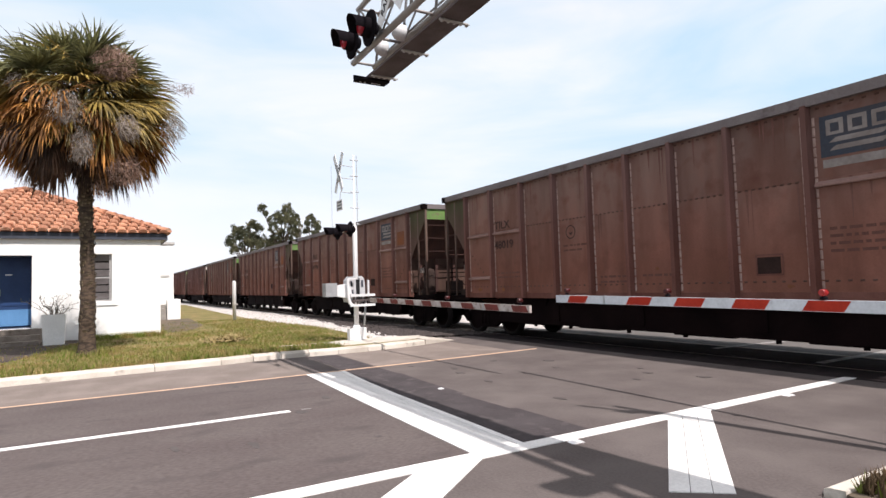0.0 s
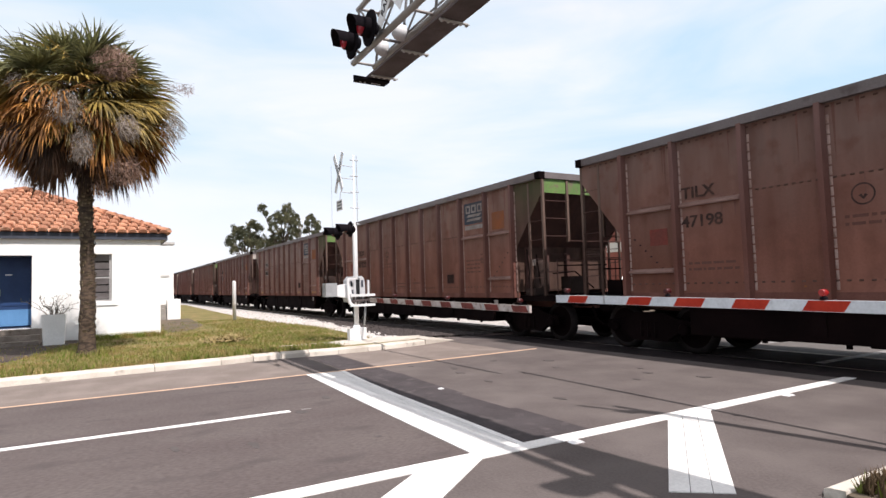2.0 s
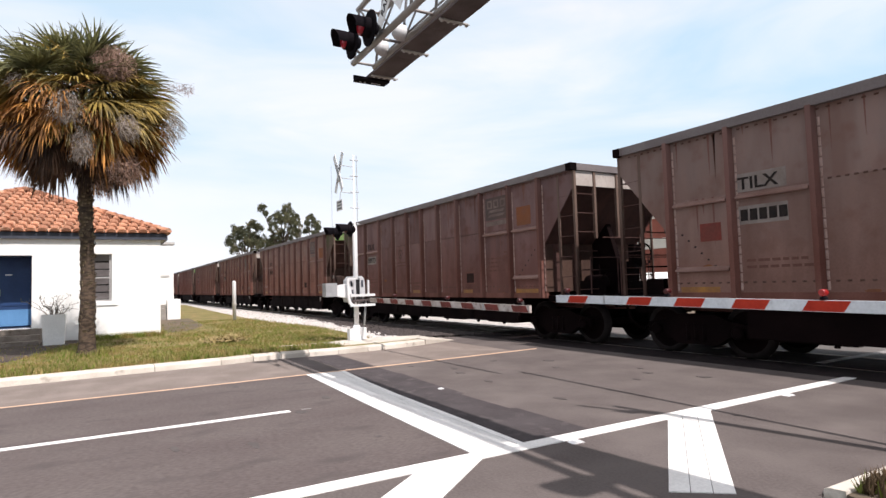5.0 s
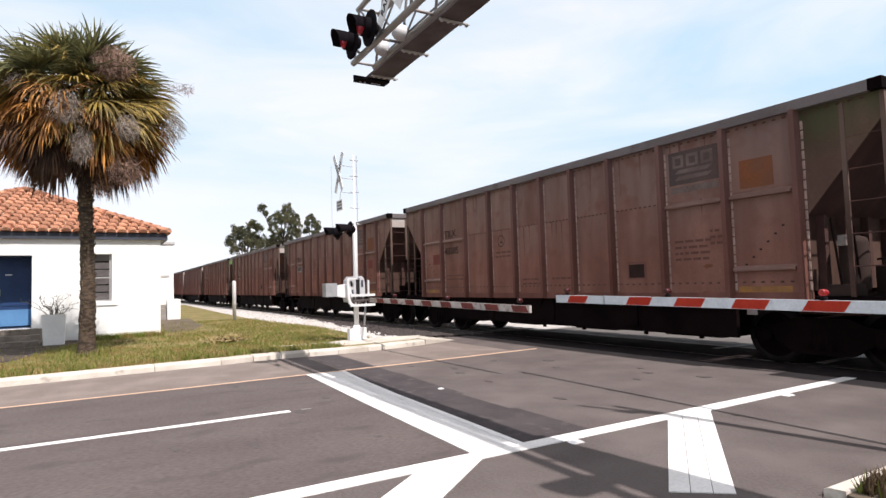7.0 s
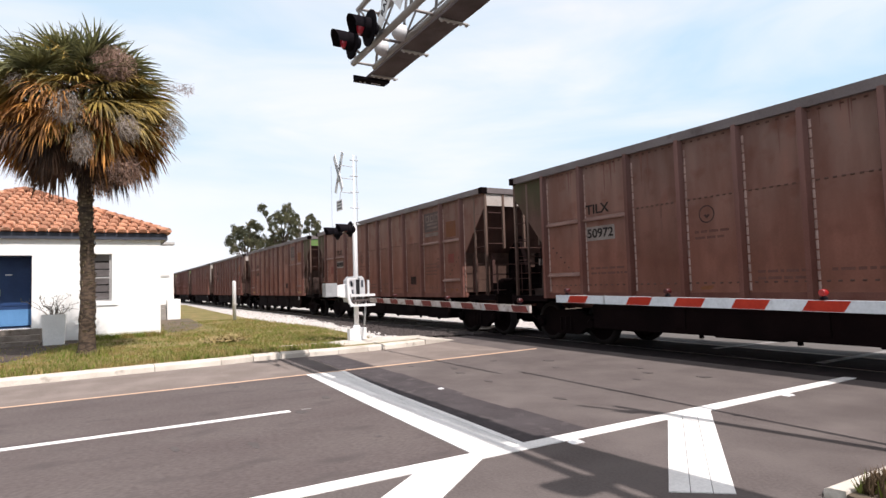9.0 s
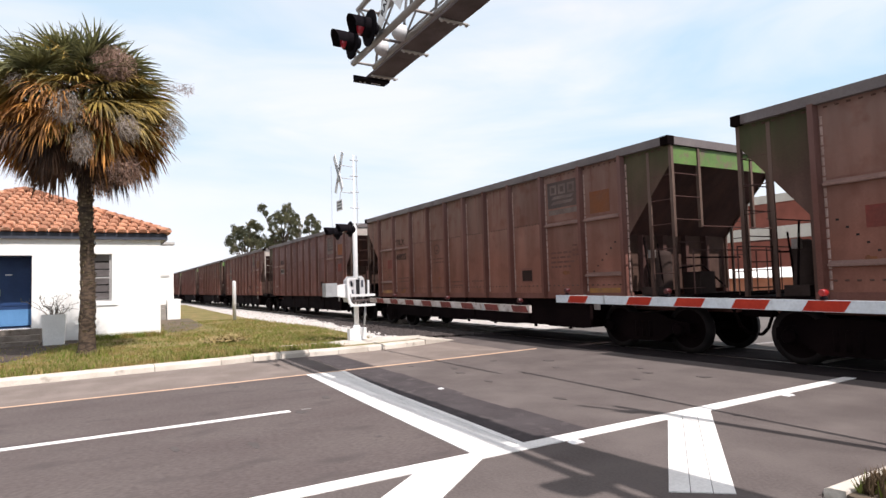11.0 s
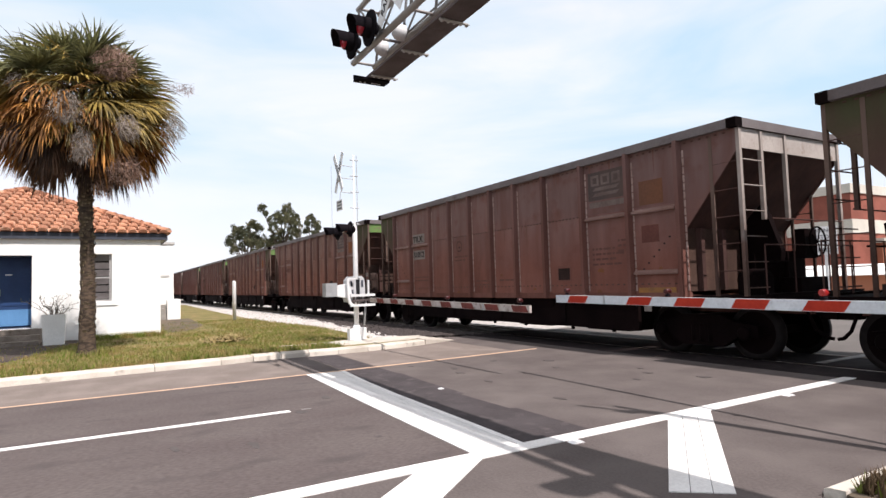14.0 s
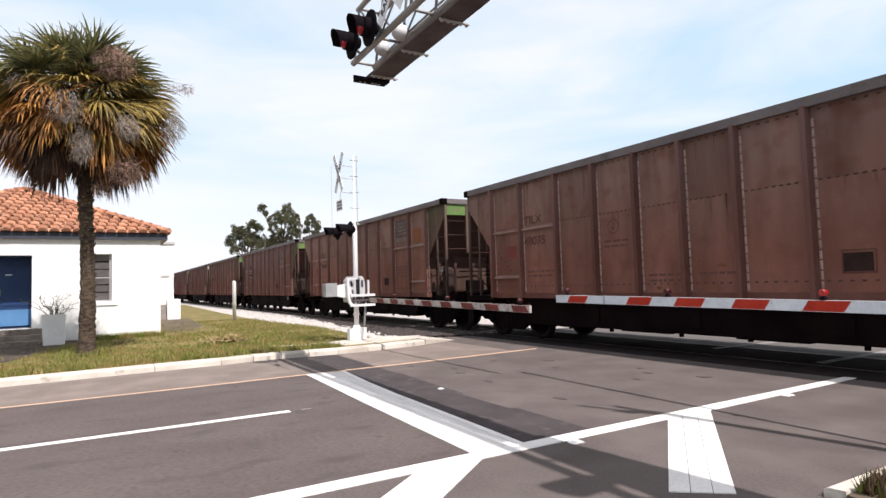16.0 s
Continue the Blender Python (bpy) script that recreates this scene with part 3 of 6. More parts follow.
def build_kerb():
    kerb = empty("kerb", "pale weathered concrete kerb along the grass verge", "kerb", kind="structure")
    pts = [Vector((*p, 0)) for p in KERB]
    long = [Vector((-12.45 - 0.05 * k / 22, -60 + 2.6 * k, 0)) for k in range(22)] + pts[1:]
    wide = 0.28
    for a, b in zip(long, long[1:]):
        d = (b - a).normalized()
        nrm = Vector((-d.y, d.x, 0))
        L = (b - a).length
        bm = B()
        prism(bm, [(0, -0.05), (0.02, 0.095), (0.05, 0.125), (wide, 0.13), (wide, -0.05)], 0.006, L - 0.006, "x")
        for v in bm.verts:
            x, y, z = v.co
            v.co = a + d * x + nrm * y + Vector((0, 0, z))
        part("kerb_stone", bm, M["kerb"], kerb)
    # tapered end of the kerb and the concrete apron round the mast
    bm = B()
    a = [bm.verts.new(p) for p in ((-13.30, 7.11, -0.03), (-13.64, 7.02, -0.03), (-14.44, 7.56, -0.03), (-13.79, 8.28, -0.03))]
    t = [bm.verts.new(p) for p in ((-13.30, 7.11, 0.13), (-13.64, 7.02, 0.15), (-14.44, 7.56, 0.12), (-13.79, 8.28, 0.004))]
    bm.faces.new(t)
    bm.faces.new(a[::-1])
    for k in range(4):
        bm.faces.new((a[k], a[(k + 1) % 4], t[(k + 1) % 4], t[k]))
    part("kerb_stone", bm, M["kerb"], kerb)
    bm = B()
    prism(bm, [(-13.47, 4.95), (-13.46, 5.8), (-13.51, 6.5), (-13.65, 7.01), (-14.44, 7.54), (-14.62, 6.9), (-14.72, 5.6), (-14.45, 4.9), (-14.50, 3.7), (-14.32, 3.7), (-14.20, 4.7), (-13.85, 5.0)], -0.05, 0.142, "z")
    tagged(part("apron", bm, M["kerb"]), "pale concrete apron round the foot of the signal mast", "pavement", kind="structure")

    near = empty("kerb_near", "low concrete kerb edging the dry grass verge", "kerb", kind="structure")
    for y in (4.33, 5.0):
        bm = B()
        prism(bm, [(-2.34, -0.05), (-2.33, 0.035), (-2.30, 0.05), (-2.19, 0.055), (-2.185, -0.05)], y + 0.006, y + (0.664 if y < 4.9 else 1.0), "y")
        part("kerb_stone", bm, M["kerb"], near)
    v = B()
    prism(v, [(-1.40, -30), (-1.40, 4.10), (-2.18, 4.33), (-2.18, 6.0), (-0.6, 8.6), (20, 8.6), (20, -30)], -0.05, 0.038, "z")
    tagged(part("verge_near", v, M["soil"]), "sandy verge with dry grass beside the road", "ground", kind="structure")


def build_track():
    bm = B()
    # ballast bed on both sides of the crossing, with sloping shoulders
    for x0, x1 in ((-420, -15.0), (-0.5, 200)):
        prism(bm, [(TRACK_Y - 5.6, 0.0), (TRACK_Y - 3.0, 0.07), (TRACK_Y - 1.9, -0.04), (TRACK_Y + 1.9, -0.04), (TRACK_Y + 3.0, 0.05), (TRACK_Y + 5.2, -0.05), (TRACK_Y + 5.2, -0.3), (TRACK_Y - 5.6, -0.3)], x0, x1, "x")
    tagged(part("ballast_bed", bm, M["ballast"]), "pale crushed-stone ballast under the track", "ballast", kind="structure")
    # dark strip holds oil stain and the train's shadow in its colour
    st = B()
    def bed(y):
        return 0.07 - 0.1 * (y - TRACK_Y + 3.0) if y > TRACK_Y - 3.0 else 0.07 * (y - TRACK_Y + 5.6) / 2.6
    cols = []
    for k in range(70):
        x = -15.005 - 0.32 * k
        y0 = min(7.30 + 0.10 * max(0.0, -15.8 - x) + 0.10 * math.sin(3.1 * x) + 0.06 * math.sin(7.7 * x), 9.0)
        cols.append([st.verts.new((x, y, bed(y) + 0.005)) for y in (y0, max(y0 + 0.01, 7.97), 9.05)])
    for p, q in zip(cols, cols[1:]):
        for j in (0, 1):
            st.faces.new((p[j], p[j + 1], q[j + 1], q[j]))
    tagged(part("oily_ballast", st, M["stone_dark"]), "ballast beside the crossing, blackened by oil and for the train's shadow", "ballast", kind="structure")
    track = empty("railway_track", "single railway track with worn steel rails", "track", kind="structure")
    for s in (-1, 1):
        y = TRACK_Y + s * 0.7525
        r = B()
        prism(r, [(y - 0.07, -0.17), (y + 0.07, -0.17), (y + 0.07, -0.155), (y + 0.012, -0.13), (y + 0.012, -0.04), (y + 0.036, -0.03), (y + 0.036, 0.0), (y - 0.036, 0.0), (y - 0.036, -0.03), (y - 0.012, -0.04), (y - 0.012, -0.13), (y - 0.07, -0.155)], -420, 200, "x")
        part("rail", r, M["rail"], track)
    t = B()
    box(t, -0.11, 0.11, -1.3, 1.3, -0.16, 0.012)
    me = mesh_of("sleeper", t, M["tie"])
    for k in range(150):
        shared("sleeper", me, track, pose(-15.6 - 0.52 * k, TRACK_Y, -0.035))
    # loose stones by the mast and along the bed
    rnd = random.Random(5)
    for name, mat, x0, x1, y0, y1, num, label in (
            ("ballast_stones", M["stone"], -46, -15.0, 6.0, 8.9, 5200, "loose pale ballast stones beside the track"),
            ("oily_stones", M["stone_dark"], -30, -14.7, 6.9, 9.9, 9000, "ballast stones close to the rails, dark with oil and painted train shadow")):
        verts, faces = [], []
        for _ in range(num):
            u = rnd.random() ** 1.8
            x, y = x1 + (x0 - x1) * u, rnd.uniform(y0, y1)
            if x > -15.2 and y < 7.4 or (name == "oily_stones" and y < 7.15 + 0.10 * max(0, -15.8 - x) + 0.3 * noise.noise(Vector((x * 1.5, y * 1.5, 1.0)))):
                continue
            if name == "ballast_stones" and y > 7.3 + 0.10 * max(0, -15.8 - x):
                continue
            zz = -0.02 + 0.08 * max(0, 1 - abs(y - 7.9) / 2.6) + rnd.uniform(-0.01, 0.03)
            r = rnd.uniform(0.022, 0.06)
            i = len(verts)
            for d in ((1, 0, 0), (0, 1, 0), (-1, 0, 0), (0, -1, 0), (0, 0, 1), (0, 0, -1)):
                verts.append((x + d[0] * r * rnd.uniform(0.6, 1.2), y + d[1] * r * rnd.uniform(0.6, 1.2), zz + d[2] * r * rnd.uniform(0.5, 1.0)))
            for f in ((0, 1, 4), (1, 2, 4), (2, 3, 4), (3, 0, 4), (1, 0, 5), (2, 1, 5), (3, 2, 5), (0, 3, 5)):
                faces.append(tuple(i + k for k in f))
        me2 = bpy.data.meshes.new(name)
        me2.from_pydata(verts, [], faces)
        me2.materials.append(mat)
        tagged(new(name, me2), label, "stones", kind="stuff")


def build_verge():
    bm = B()
    edge = [(x - 0.29, y) for x, y in KERB[1:]]
    far = [(-14.5, 7.2), (-14.74, 5.9), (-15.6, 6.2), (-16.6, 6.45), (-18.2, 6.55), (-21.7, 6.70), (-24.2, 6.35), (-28, 6.1), (-38, 6.4), (-67, 7.5), (-67, -60), (-12.74, -60)]
    prism(bm, edge + far, -0.05, 0.13, "z")
    tagged(part("grass_verge", bm, M["turf"]), "patchy green and straw-coloured grass verge", "grass", kind="structure")
    d = B()
    prism(d, [(-22.3, -9), (-22.3, 0.2), (-19.0, -0.9), (-17.2, -1.2), (-15.7, -1.7), (-15.2, -3), (-15.4, -9)], 0.12, 0.136, "z")
    tagged(part("bare_soil", d, M["ground_dark"]), "bare patch of darker ground below the palm and the steps", "soil", kind="structure")
    d = B()
    prism(d, [(-33, 2.5), (-33, 3.9), (-26, 3.6), (-23.2, 2.9), (-22.4, 2.0), (-26, 1.9)], 0.12, 0.135, "z")
    tagged(part("worn_path", d, M["soil"]), "worn earth path through the grass", "soil", kind="structure")
    rnd = random.Random(11)
    verts, faces, mats = [], [], []

    def blade(x, y, z, h, dry):
        a = rnd.uniform(0, 6.28)
        w = rnd.uniform(0.006, 0.014)
        lean = rnd.uniform(0.1, 0.7) * h
        b = rnd.uniform(0, 6.28)
        i = len(verts)
        verts.extend([(x - w * math.cos(a), y - w * math.sin(a), z), (x + w * math.cos(a), y + w * math.sin(a), z),
                      (x + lean * math.cos(b), y + lean * math.sin(b), z + h)])
        faces.append((i, i + 1, i + 2))
        mats.append(1 if dry else 0)

    def kerb_x(y):
        for (xa, ya), (xb, yb) in zip(KERB, KERB[1:]):
            if ya <= y <= yb:
                return xa + (xb - xa) * (y - ya) / (yb - ya) - 0.30
        return -13.66
    count = 0
    while count < 52000:
        y = rnd.uniform(-6.5, 7.2)
        x = kerb_x(y) - 16.0 * rnd.random() ** 1.5
        if x < -20.9 and y < 1.9:
            continue
        if y > 6.2 + 0.4 * math.exp(-((x + 20.5) / 3.5) ** 2) + rnd.uniform(-0.35, 0.25):
            continue
        if x > -14.75 and y > 4.75 + 0.2 * (x + 14.0) or (-14.5 < x < -14.3 and y > 3.7 and rnd.random() < 0.8):
            continue
        if -33 < x < -21.6 and 2.0 < y < 3.7 and rnd.random() < 0.85:
            continue
        nz = noise.noise(Vector((x * 0.55, y * 0.55, 3.0)))
        if -22.3 < x < -15.3 and y < -1.0 - 0.25 * (x + 18.5):
            if rnd.random() < 0.93:
                continue
        if nz < -0.25 and rnd.random() < 0.6:
            continue
        edge_d = kerb_x(y) - x
        tall = 0.055 + 0.05 * max(0, nz) + (0.05 if edge_d < 0.6 and rnd.random() < 0.5 else 0)
        for _ in range(2):
            blade(x + rnd.gauss(0, 0.03), y + rnd.gauss(0, 0.03), 0.125, tall * rnd.uniform(0.5, 1.4), rnd.random() < 0.22 + 0.35 * max(0, -nz + 0.1))
        count += 2
    # taller grass along the foot of the house wall and the palm
    for _ in range(2600):
        y = rnd.uniform(-0.4, 1.75)
        blade(-21.35 + rnd.random() * 0.5, y, 0.125, rnd.uniform(0.05, 0.22), False)
    for _ in range(900):
        a = rnd.uniform(0, 6.28)
        blade(-15.86 + 0.45 * math.cos(a) * rnd.uniform(0.7, 1.4), -0.28 + 0.45 * math.sin(a) * rnd.uniform(0.7, 1.4), 0.125, rnd.uniform(0.06, 0.2), rnd.random() < 0.3)
    me = bpy.data.meshes.new("grass_blades")
    me.from_pydata(verts, [], faces)
    me.materials.append(M["grass"])
    me.materials.append(M["dry_grass"])
    me.polygons.foreach_set("material_index", mats)
    tagged(new("grass_blades", me), "short uneven green and straw grass blades", "grass", kind="stuff")
    # dead frond lying on the grass
    verts, faces, mats = [], [], []
    for _ in range(150):
        c = Vector((-16.58 + rnd.gauss(0, 0.12), 2.84 + rnd.gauss(0, 0.24), 0.15 + abs(rnd.gauss(0, 0.07))))
        u = Vector((rnd.gauss(0, 1), rnd.gauss(0, 1), rnd.gauss(0, 0.4))).normalized() * rnd.uniform(0.08, 0.2)
        w = u.cross(Vector((0, 0, 1))).normalized() * rnd.uniform(0.015, 0.04)
        i = len(verts)
        verts.extend([tuple(c - u), tuple(c + w), tuple(c + u + Vector((0, 0, 0.03))), tuple(c - w)])
        faces.append((i, i + 1, i + 2, i + 3))
    me = bpy.data.meshes.new("dead_tuft")
    me.from_pydata(verts, [], faces)
    me.materials.append(M["dry_grass"])
    tagged(new("dead_tuft", me), "heap of dry brown leaves lying on the grass", "dead leaves", kind="stuff")
    verts, faces, mats = [], [], []
    for _ in range(5200):
        x = -2.16 + 1.1 * rnd.random() ** 1.5
        blade(x, rnd.uniform(4.42, 6.0), 0.036, rnd.uniform(0.05, 0.15), rnd.random() < 0.93)
    for _ in range(14000):
        y = rnd.uniform(-7.0, 8.3)
        x = (-2.1 if 4.5 < y < 6.0 else -1.3 if y < 4.5 else -2.1 + 0.62 * (y - 6.0)) + 0.06 + 7.0 * rnd.random() ** 1.4
        if noise.noise(Vector((x * 0.9, y * 0.9, 8.0))) > rnd.uniform(-0.25, 0.35) and math.hypot(x, y) > 0.5:
            blade(x, y, 0.036, rnd.uniform(0.04, 0.13), rnd.random() < 0.88)
    me = bpy.data.meshes.new("verge_weeds")
    me.from_pydata(verts, [], faces)
    me.materials.append(M["grass"])
    me.materials.append(M["weed"])
    me.polygons.foreach_set("material_index", mats)
    tagged(new("verge_weeds", me), "dry brown weeds behind the near kerb", "weeds", kind="stuff")


build_ground()
build_lines()
build_kerb()
build_track()
build_verge()


# ---------------------------------------------------------------- house with the tiled roof
def build_house():
    X0, Y0, Y1, Z0, Z1 = -21.5, -6.4, 1.69, 0.10, 3.24
    DEPTH = 8.2
    house = empty("house", "white stucco house with a red clay tile hip roof", "house", m=pose(0, 0, 0))
    w = B()
    T = 0.28
    # front wall with the door recess and the window opening
    dy0, dy1, dz0, dz1 = -3.7, -1.80, 0.56, 2.74
    wy0, wy1, wz0, wz1 = -0.36, 0.29, 1.29, 2.78
    xa, xb = X0 - T, X0
    ys, zs = (Y0, dy0, dy1, wy0, wy1, Y1), (Z0, dz0, wz0, dz1, wz1, Z1)

    def solid(i, j):
        if not (0 <= i < 5 and 0 <= j < 5):
            return False
        return not ((i == 1 and 1 <= j <= 2) or (i == 3 and 2 <= j <= 3))
    grid = {}

    def gv(x, i, j):
        if (x, i, j) not in grid:
            grid[x, i, j] = w.verts.new((x, ys[i], zs[j]))
        return grid[x, i, j]
    for i in range(5):
        for j in range(5):
            if solid(i, j):
                for x in (xa, xb):
                    w.faces.new((gv(x, i, j), gv(x, i + 1, j), gv(x, i + 1, j + 1), gv(x, i, j + 1)))
                for di, dj, e in ((-1, 0, ((i, j), (i, j + 1))), (1, 0, ((i + 1, j), (i + 1, j + 1))), (0, -1, ((i, j), (i + 1, j))), (0, 1, ((i, j + 1), (i + 1, j + 1)))):
                    if not solid(i + di, j + dj):
                        w.faces.new((gv(xa, *e[0]), gv(xa, *e[1]), gv(xb, *e[1]), gv(xb, *e[0])))
    part("front_wall", w, M["stucco"], house, "bright white stucco wall")
    s = B()
    box(s, X0 - DEPTH, X0 - T, Y1 - T, Y1, Z0, Z1)
    part("side_wall", s, M["stucco"], house)
    s = B()
    box(s, X0 - DEPTH, X0 - T, Y0, Y0 + T, Z0, Z1)
    part("side_wall", s, M["stucco"], house)
    s = B()
    box(s, X0 - DEPTH - T, X0 - DEPTH, Y0, Y1, Z0, Z1)
    part("back_wall", s, M["stucco"], house)
    # recess, its lining coloured dark to keep the porch in shade
    rc = B()
    back = X0 - 1.02
    box(rc, back, X0 - T, dy1, dy1 + 0.06, dz0, dz1)
    box(rc, back, X0 - T, dy0 - 0.06, dy0, dz0, dz1)
    box(rc, back, X0 - T, dy0, dy1, dz1, dz1 + 0.06)
    box(rc, back, X0 - T, dy0, dy1, dz0 - 0.06, dz0)
    part("porch_lining", rc, M["porch"], house, "blue-grey porch lining, darkened to shade the recess")
    for k, (y0, y1) in enumerate(((dy0 + 0.003, (dy0 + dy1) / 2 - 0.004), ((dy0 + dy1) / 2 + 0.004, dy1 - 0.003))):
        door = B()
        box(door, back, back + 0.05, y0, y1, dz0 + 0.02, dz1 - 0.003)
        for z0, z1 in ((dz0 + 0.12, dz0 + 0.55), (dz0 + 0.68, dz1 - 0.25)):
            box(door, back + 0.051, back + 0.07, y0 + 0.12, y1 - 0.12, z0, z1)
        dr = part("door", door, M["blue_paint"], house, "blue painted panelled door leaf")
        # paler band painted where sun reaches in below the lintel
        kp = B()
        box(kp, back + 0.071, back + 0.085, y0, y1, dz0 + 0.06, dz0 + 0.56)
        part("kick_panel", kp, M["light_blue"], dr, "paler blue band for the sunlit foot of the door")
        hd = B()
        yh = y1 - 0.07 if k == 0 else y0 + 0.07
        tube(hd, (back + 0.09, yh, 1.55), (back + 0.09, yh, 1.75), 0.014)
        part("handle", hd, M["grey_metal"], dr)
        if k == 1:
            pl = B()
            box(pl, back + 0.071, back + 0.078, -2.55, -2.38, 2.17, 2.21)
            part("notice_bar", pl, M["sign_white"], dr, "small pale plate with an unreadable line")
    # window
    win = B()
    fx0, fx1 = X0 - 0.20, X0 - 0.12
    box(win, fx0, fx1, wy0, wy0 + 0.06, wz0, wz1)
    box(win, fx0, fx1, wy1 - 0.07, wy1, wz0, wz1)
    box(win, fx0, fx1, wy0 + 0.06, wy1 - 0.07, wz0, wz0 + 0.05)
    box(win, fx0, fx1, wy0 + 0.06, wy1 - 0.07, wz1 - 0.05, wz1)
    wf = part("window", win, M["frame_grey"], house, "grey-framed louvred window", 0.004)
    mid = (wz0 + wz1) / 2
    bar = B()
    box(bar, fx0, fx1 + 0.01, wy0 + 0.06, wy1 - 0.07, mid - 0.025, mid + 0.025)
    part("transom", bar, M["frame_grey"], wf)
    for k in range(6):
        z = wz0 + 0.07 + k * 0.235 + (0.02 if k > 2 else 0)
        g = B()
        box(g, -0.006, 0.006, wy0 + 0.065, wy1 - 0.075, 0, 0.20, Matrix.Translation((X0 - 0.17, 0, z)) @ Matrix.Rotation(radians(16), 4, "Y"))
        part("louvre", g, M["blind"], wf, "tilted dusty glass louvre" if k == 0 else "")
    # dark sheet stands for the unlit room behind the louvres
    iv = B()
    box(iv, X0 - 0.30, X0 - 0.29, wy0, wy1, wz0, wz1)
    part("dark_screen", iv, M["dark_void"], wf)
    sill = B()
    box(sill, X0 - 0.10, X0 + 0.035, wy0 - 0.12, wy1 + 0.16, wz0 - 0.125, wz0 - 0.06)
    part("window_sill", sill, M["stucco"], wf, "", 0.01)
    # steps
    for k in range(3):
        st = B()
        box(st, X0 + 0.003, X0 + 1.25 - 0.40 * k, dy0 - 0.2, dy1 + 0.28, 0.10 + 0.152 * k, 0.10 + 0.152 * (k + 1))
        part("step", st, M["step"], house, "blotched brown concrete entrance step" if k == 0 else "", 0.012)
    # eaves
    e0x, e1x, e0y, e1y = X0 - DEPTH - 0.4, X0 + 0.07, Y0 - 0.22, Y1 + 0.16
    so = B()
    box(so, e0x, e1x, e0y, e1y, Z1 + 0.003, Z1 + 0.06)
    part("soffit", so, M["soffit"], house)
    fa = B()
    box(fa, e1x, e1x + 0.04, e0y - 0.04, e1y + 0.04, Z1 - 0.01, Z1 + 0.20)
    box(fa, e0x - 0.04, e0x, e0y - 0.04, e1y + 0.04, Z1 - 0.01, Z1 + 0.20)
    box(fa, e0x, e1x, e1y, e1y + 0.04, Z1 - 0.01, Z1 + 0.20)
    box(fa, e0x, e1x, e0y - 0.04, e0y, Z1 - 0.01, Z1 + 0.20)
    part("fascia", fa, M["fascia"], house, "dark painted fascia board")
    # hip roof: deck and barrel tiles on the four slopes
    ex0, ex1, ey0, ey1 = e0x - 0.07, e1x + 0.07, e0y - 0.07, e1y + 0.07
    apex = Vector(((ex0 + ex1) / 2, (ey0 + ey1) / 2, Z1 + 0.20 + 1.86))
    zc = Z1 + 0.21
    rf = B()
    c = [rf.verts.new(p) for p in ((ex0, ey0, zc), (ex1, ey0, zc), (ex1, ey1, zc), (ex0, ey1, zc))]
    t = rf.verts.new(apex)
    for k in range(4):
        rf.faces.new((c[k], c[(k + 1) % 4], t))
    rf.faces.new(c[::-1])
    roof = part("roof", rf, M["tile"], house, "weathered red clay barrel tile roof")

    # one barrel tile, its length along +x, a tapering half pipe
    tb = B()
    n = 5
    tl, r0, r1 = 0.46, 0.135, 0.11
    rings = []
    for x, r, dz in ((0, r0, 0.02), (tl, r1, 0.0)):
        ring = [tb.verts.new((x, r * math.cos(math.pi * k / n), dz + 0.75 * r * math.sin(math.pi * k / n))) for k in range(n + 1)]
        rings.append(ring)
    for k in range(n):
        f = tb.faces.new((rings[0][k], rings[0][k + 1], rings[1][k + 1], rings[1][k]))
        f.smooth = True
    tb.faces.new(rings[0])
    tile = mesh_of("roof_tile", tb, M["tile"])
    rnd = random.Random(3)
    cells = []
    for face in ("front", "right"):
        if face == "front":
            a, b = Vector((ex1, ey0, zc)), Vector((ex1, ey1, zc))
        else:
            a, b = Vector((ex1, ey1, zc)), Vector((ex0, ey1, zc))
        along = (b - a).normalized()
        L = (b - a).length
        mid2 = (a + b) / 2
        up = (apex - mid2)
        S = up.length
        up.normalize()
        nrm = along.cross(up)
        if nrm.z < 0:
            nrm = -nrm
        m3 = Matrix((up, nrm.cross(up), nrm)).transposed().to_4x4()
        rows = int(S / 0.39)
        for r in range(rows + 1):
            d = r * 0.39
            half = L / 2 * (1 - d / S)
            cols = int(2 * half / 0.30)
            for q in range(cols + 1):
                off = -half + 0.06 + q * 0.30
                if off > half - 0.05:
                    continue
                p = mid2 + along * off + up * (d - 0.06) + nrm * (0.012 + rnd.uniform(0, 0.012))
                cells.append((p, m3))
    # tiles seen from the road first
    cells.sort(key=lambda cm: -(cm[0].y - 0.25 * cm[0].x))
    for p, m3 in cells[:300]:
        shared("roof_tile", tile, roof, Matrix.Translation(p) @ m3 @ Matrix.Rotation(rnd.uniform(-0.02, 0.02), 4, "Z"))
    verts, faces = [], []
    for p, m3 in cells[300:]:
        i = len(verts)
        mm = Matrix.Translation(p) @ m3
        verts.extend([tuple(mm @ v.co) for v in tile.vertices])
        faces.extend([tuple(i + k for k in pl2.vertices) for pl2 in tile.polygons])
    me = bpy.data.meshes.new("roof_tiles")
    me.from_pydata(verts, [], faces)
    me.materials.append(M["tile"])
    ob = new("roof_tiles", me)
    ob.parent = roof
    ob["kind"] = "stuff"
    for cx, cy in ((ex1, ey1), (ex1, ey0)):
        a = Vector((cx, cy, zc))
        d = (apex - a)
        num = int(d.length / 0.36)
        for k in range(num):
            hb = B()
            p, q2 = a + d * (k / num), a + d * ((k + 1.08) / num)
            tube(hb, p + Vector((0, 0, 0.06)), q2 + Vector((0, 0, 0.045)), 0.125, 0.10, 8)
            part("hip_tile", hb, M["tile"], roof)


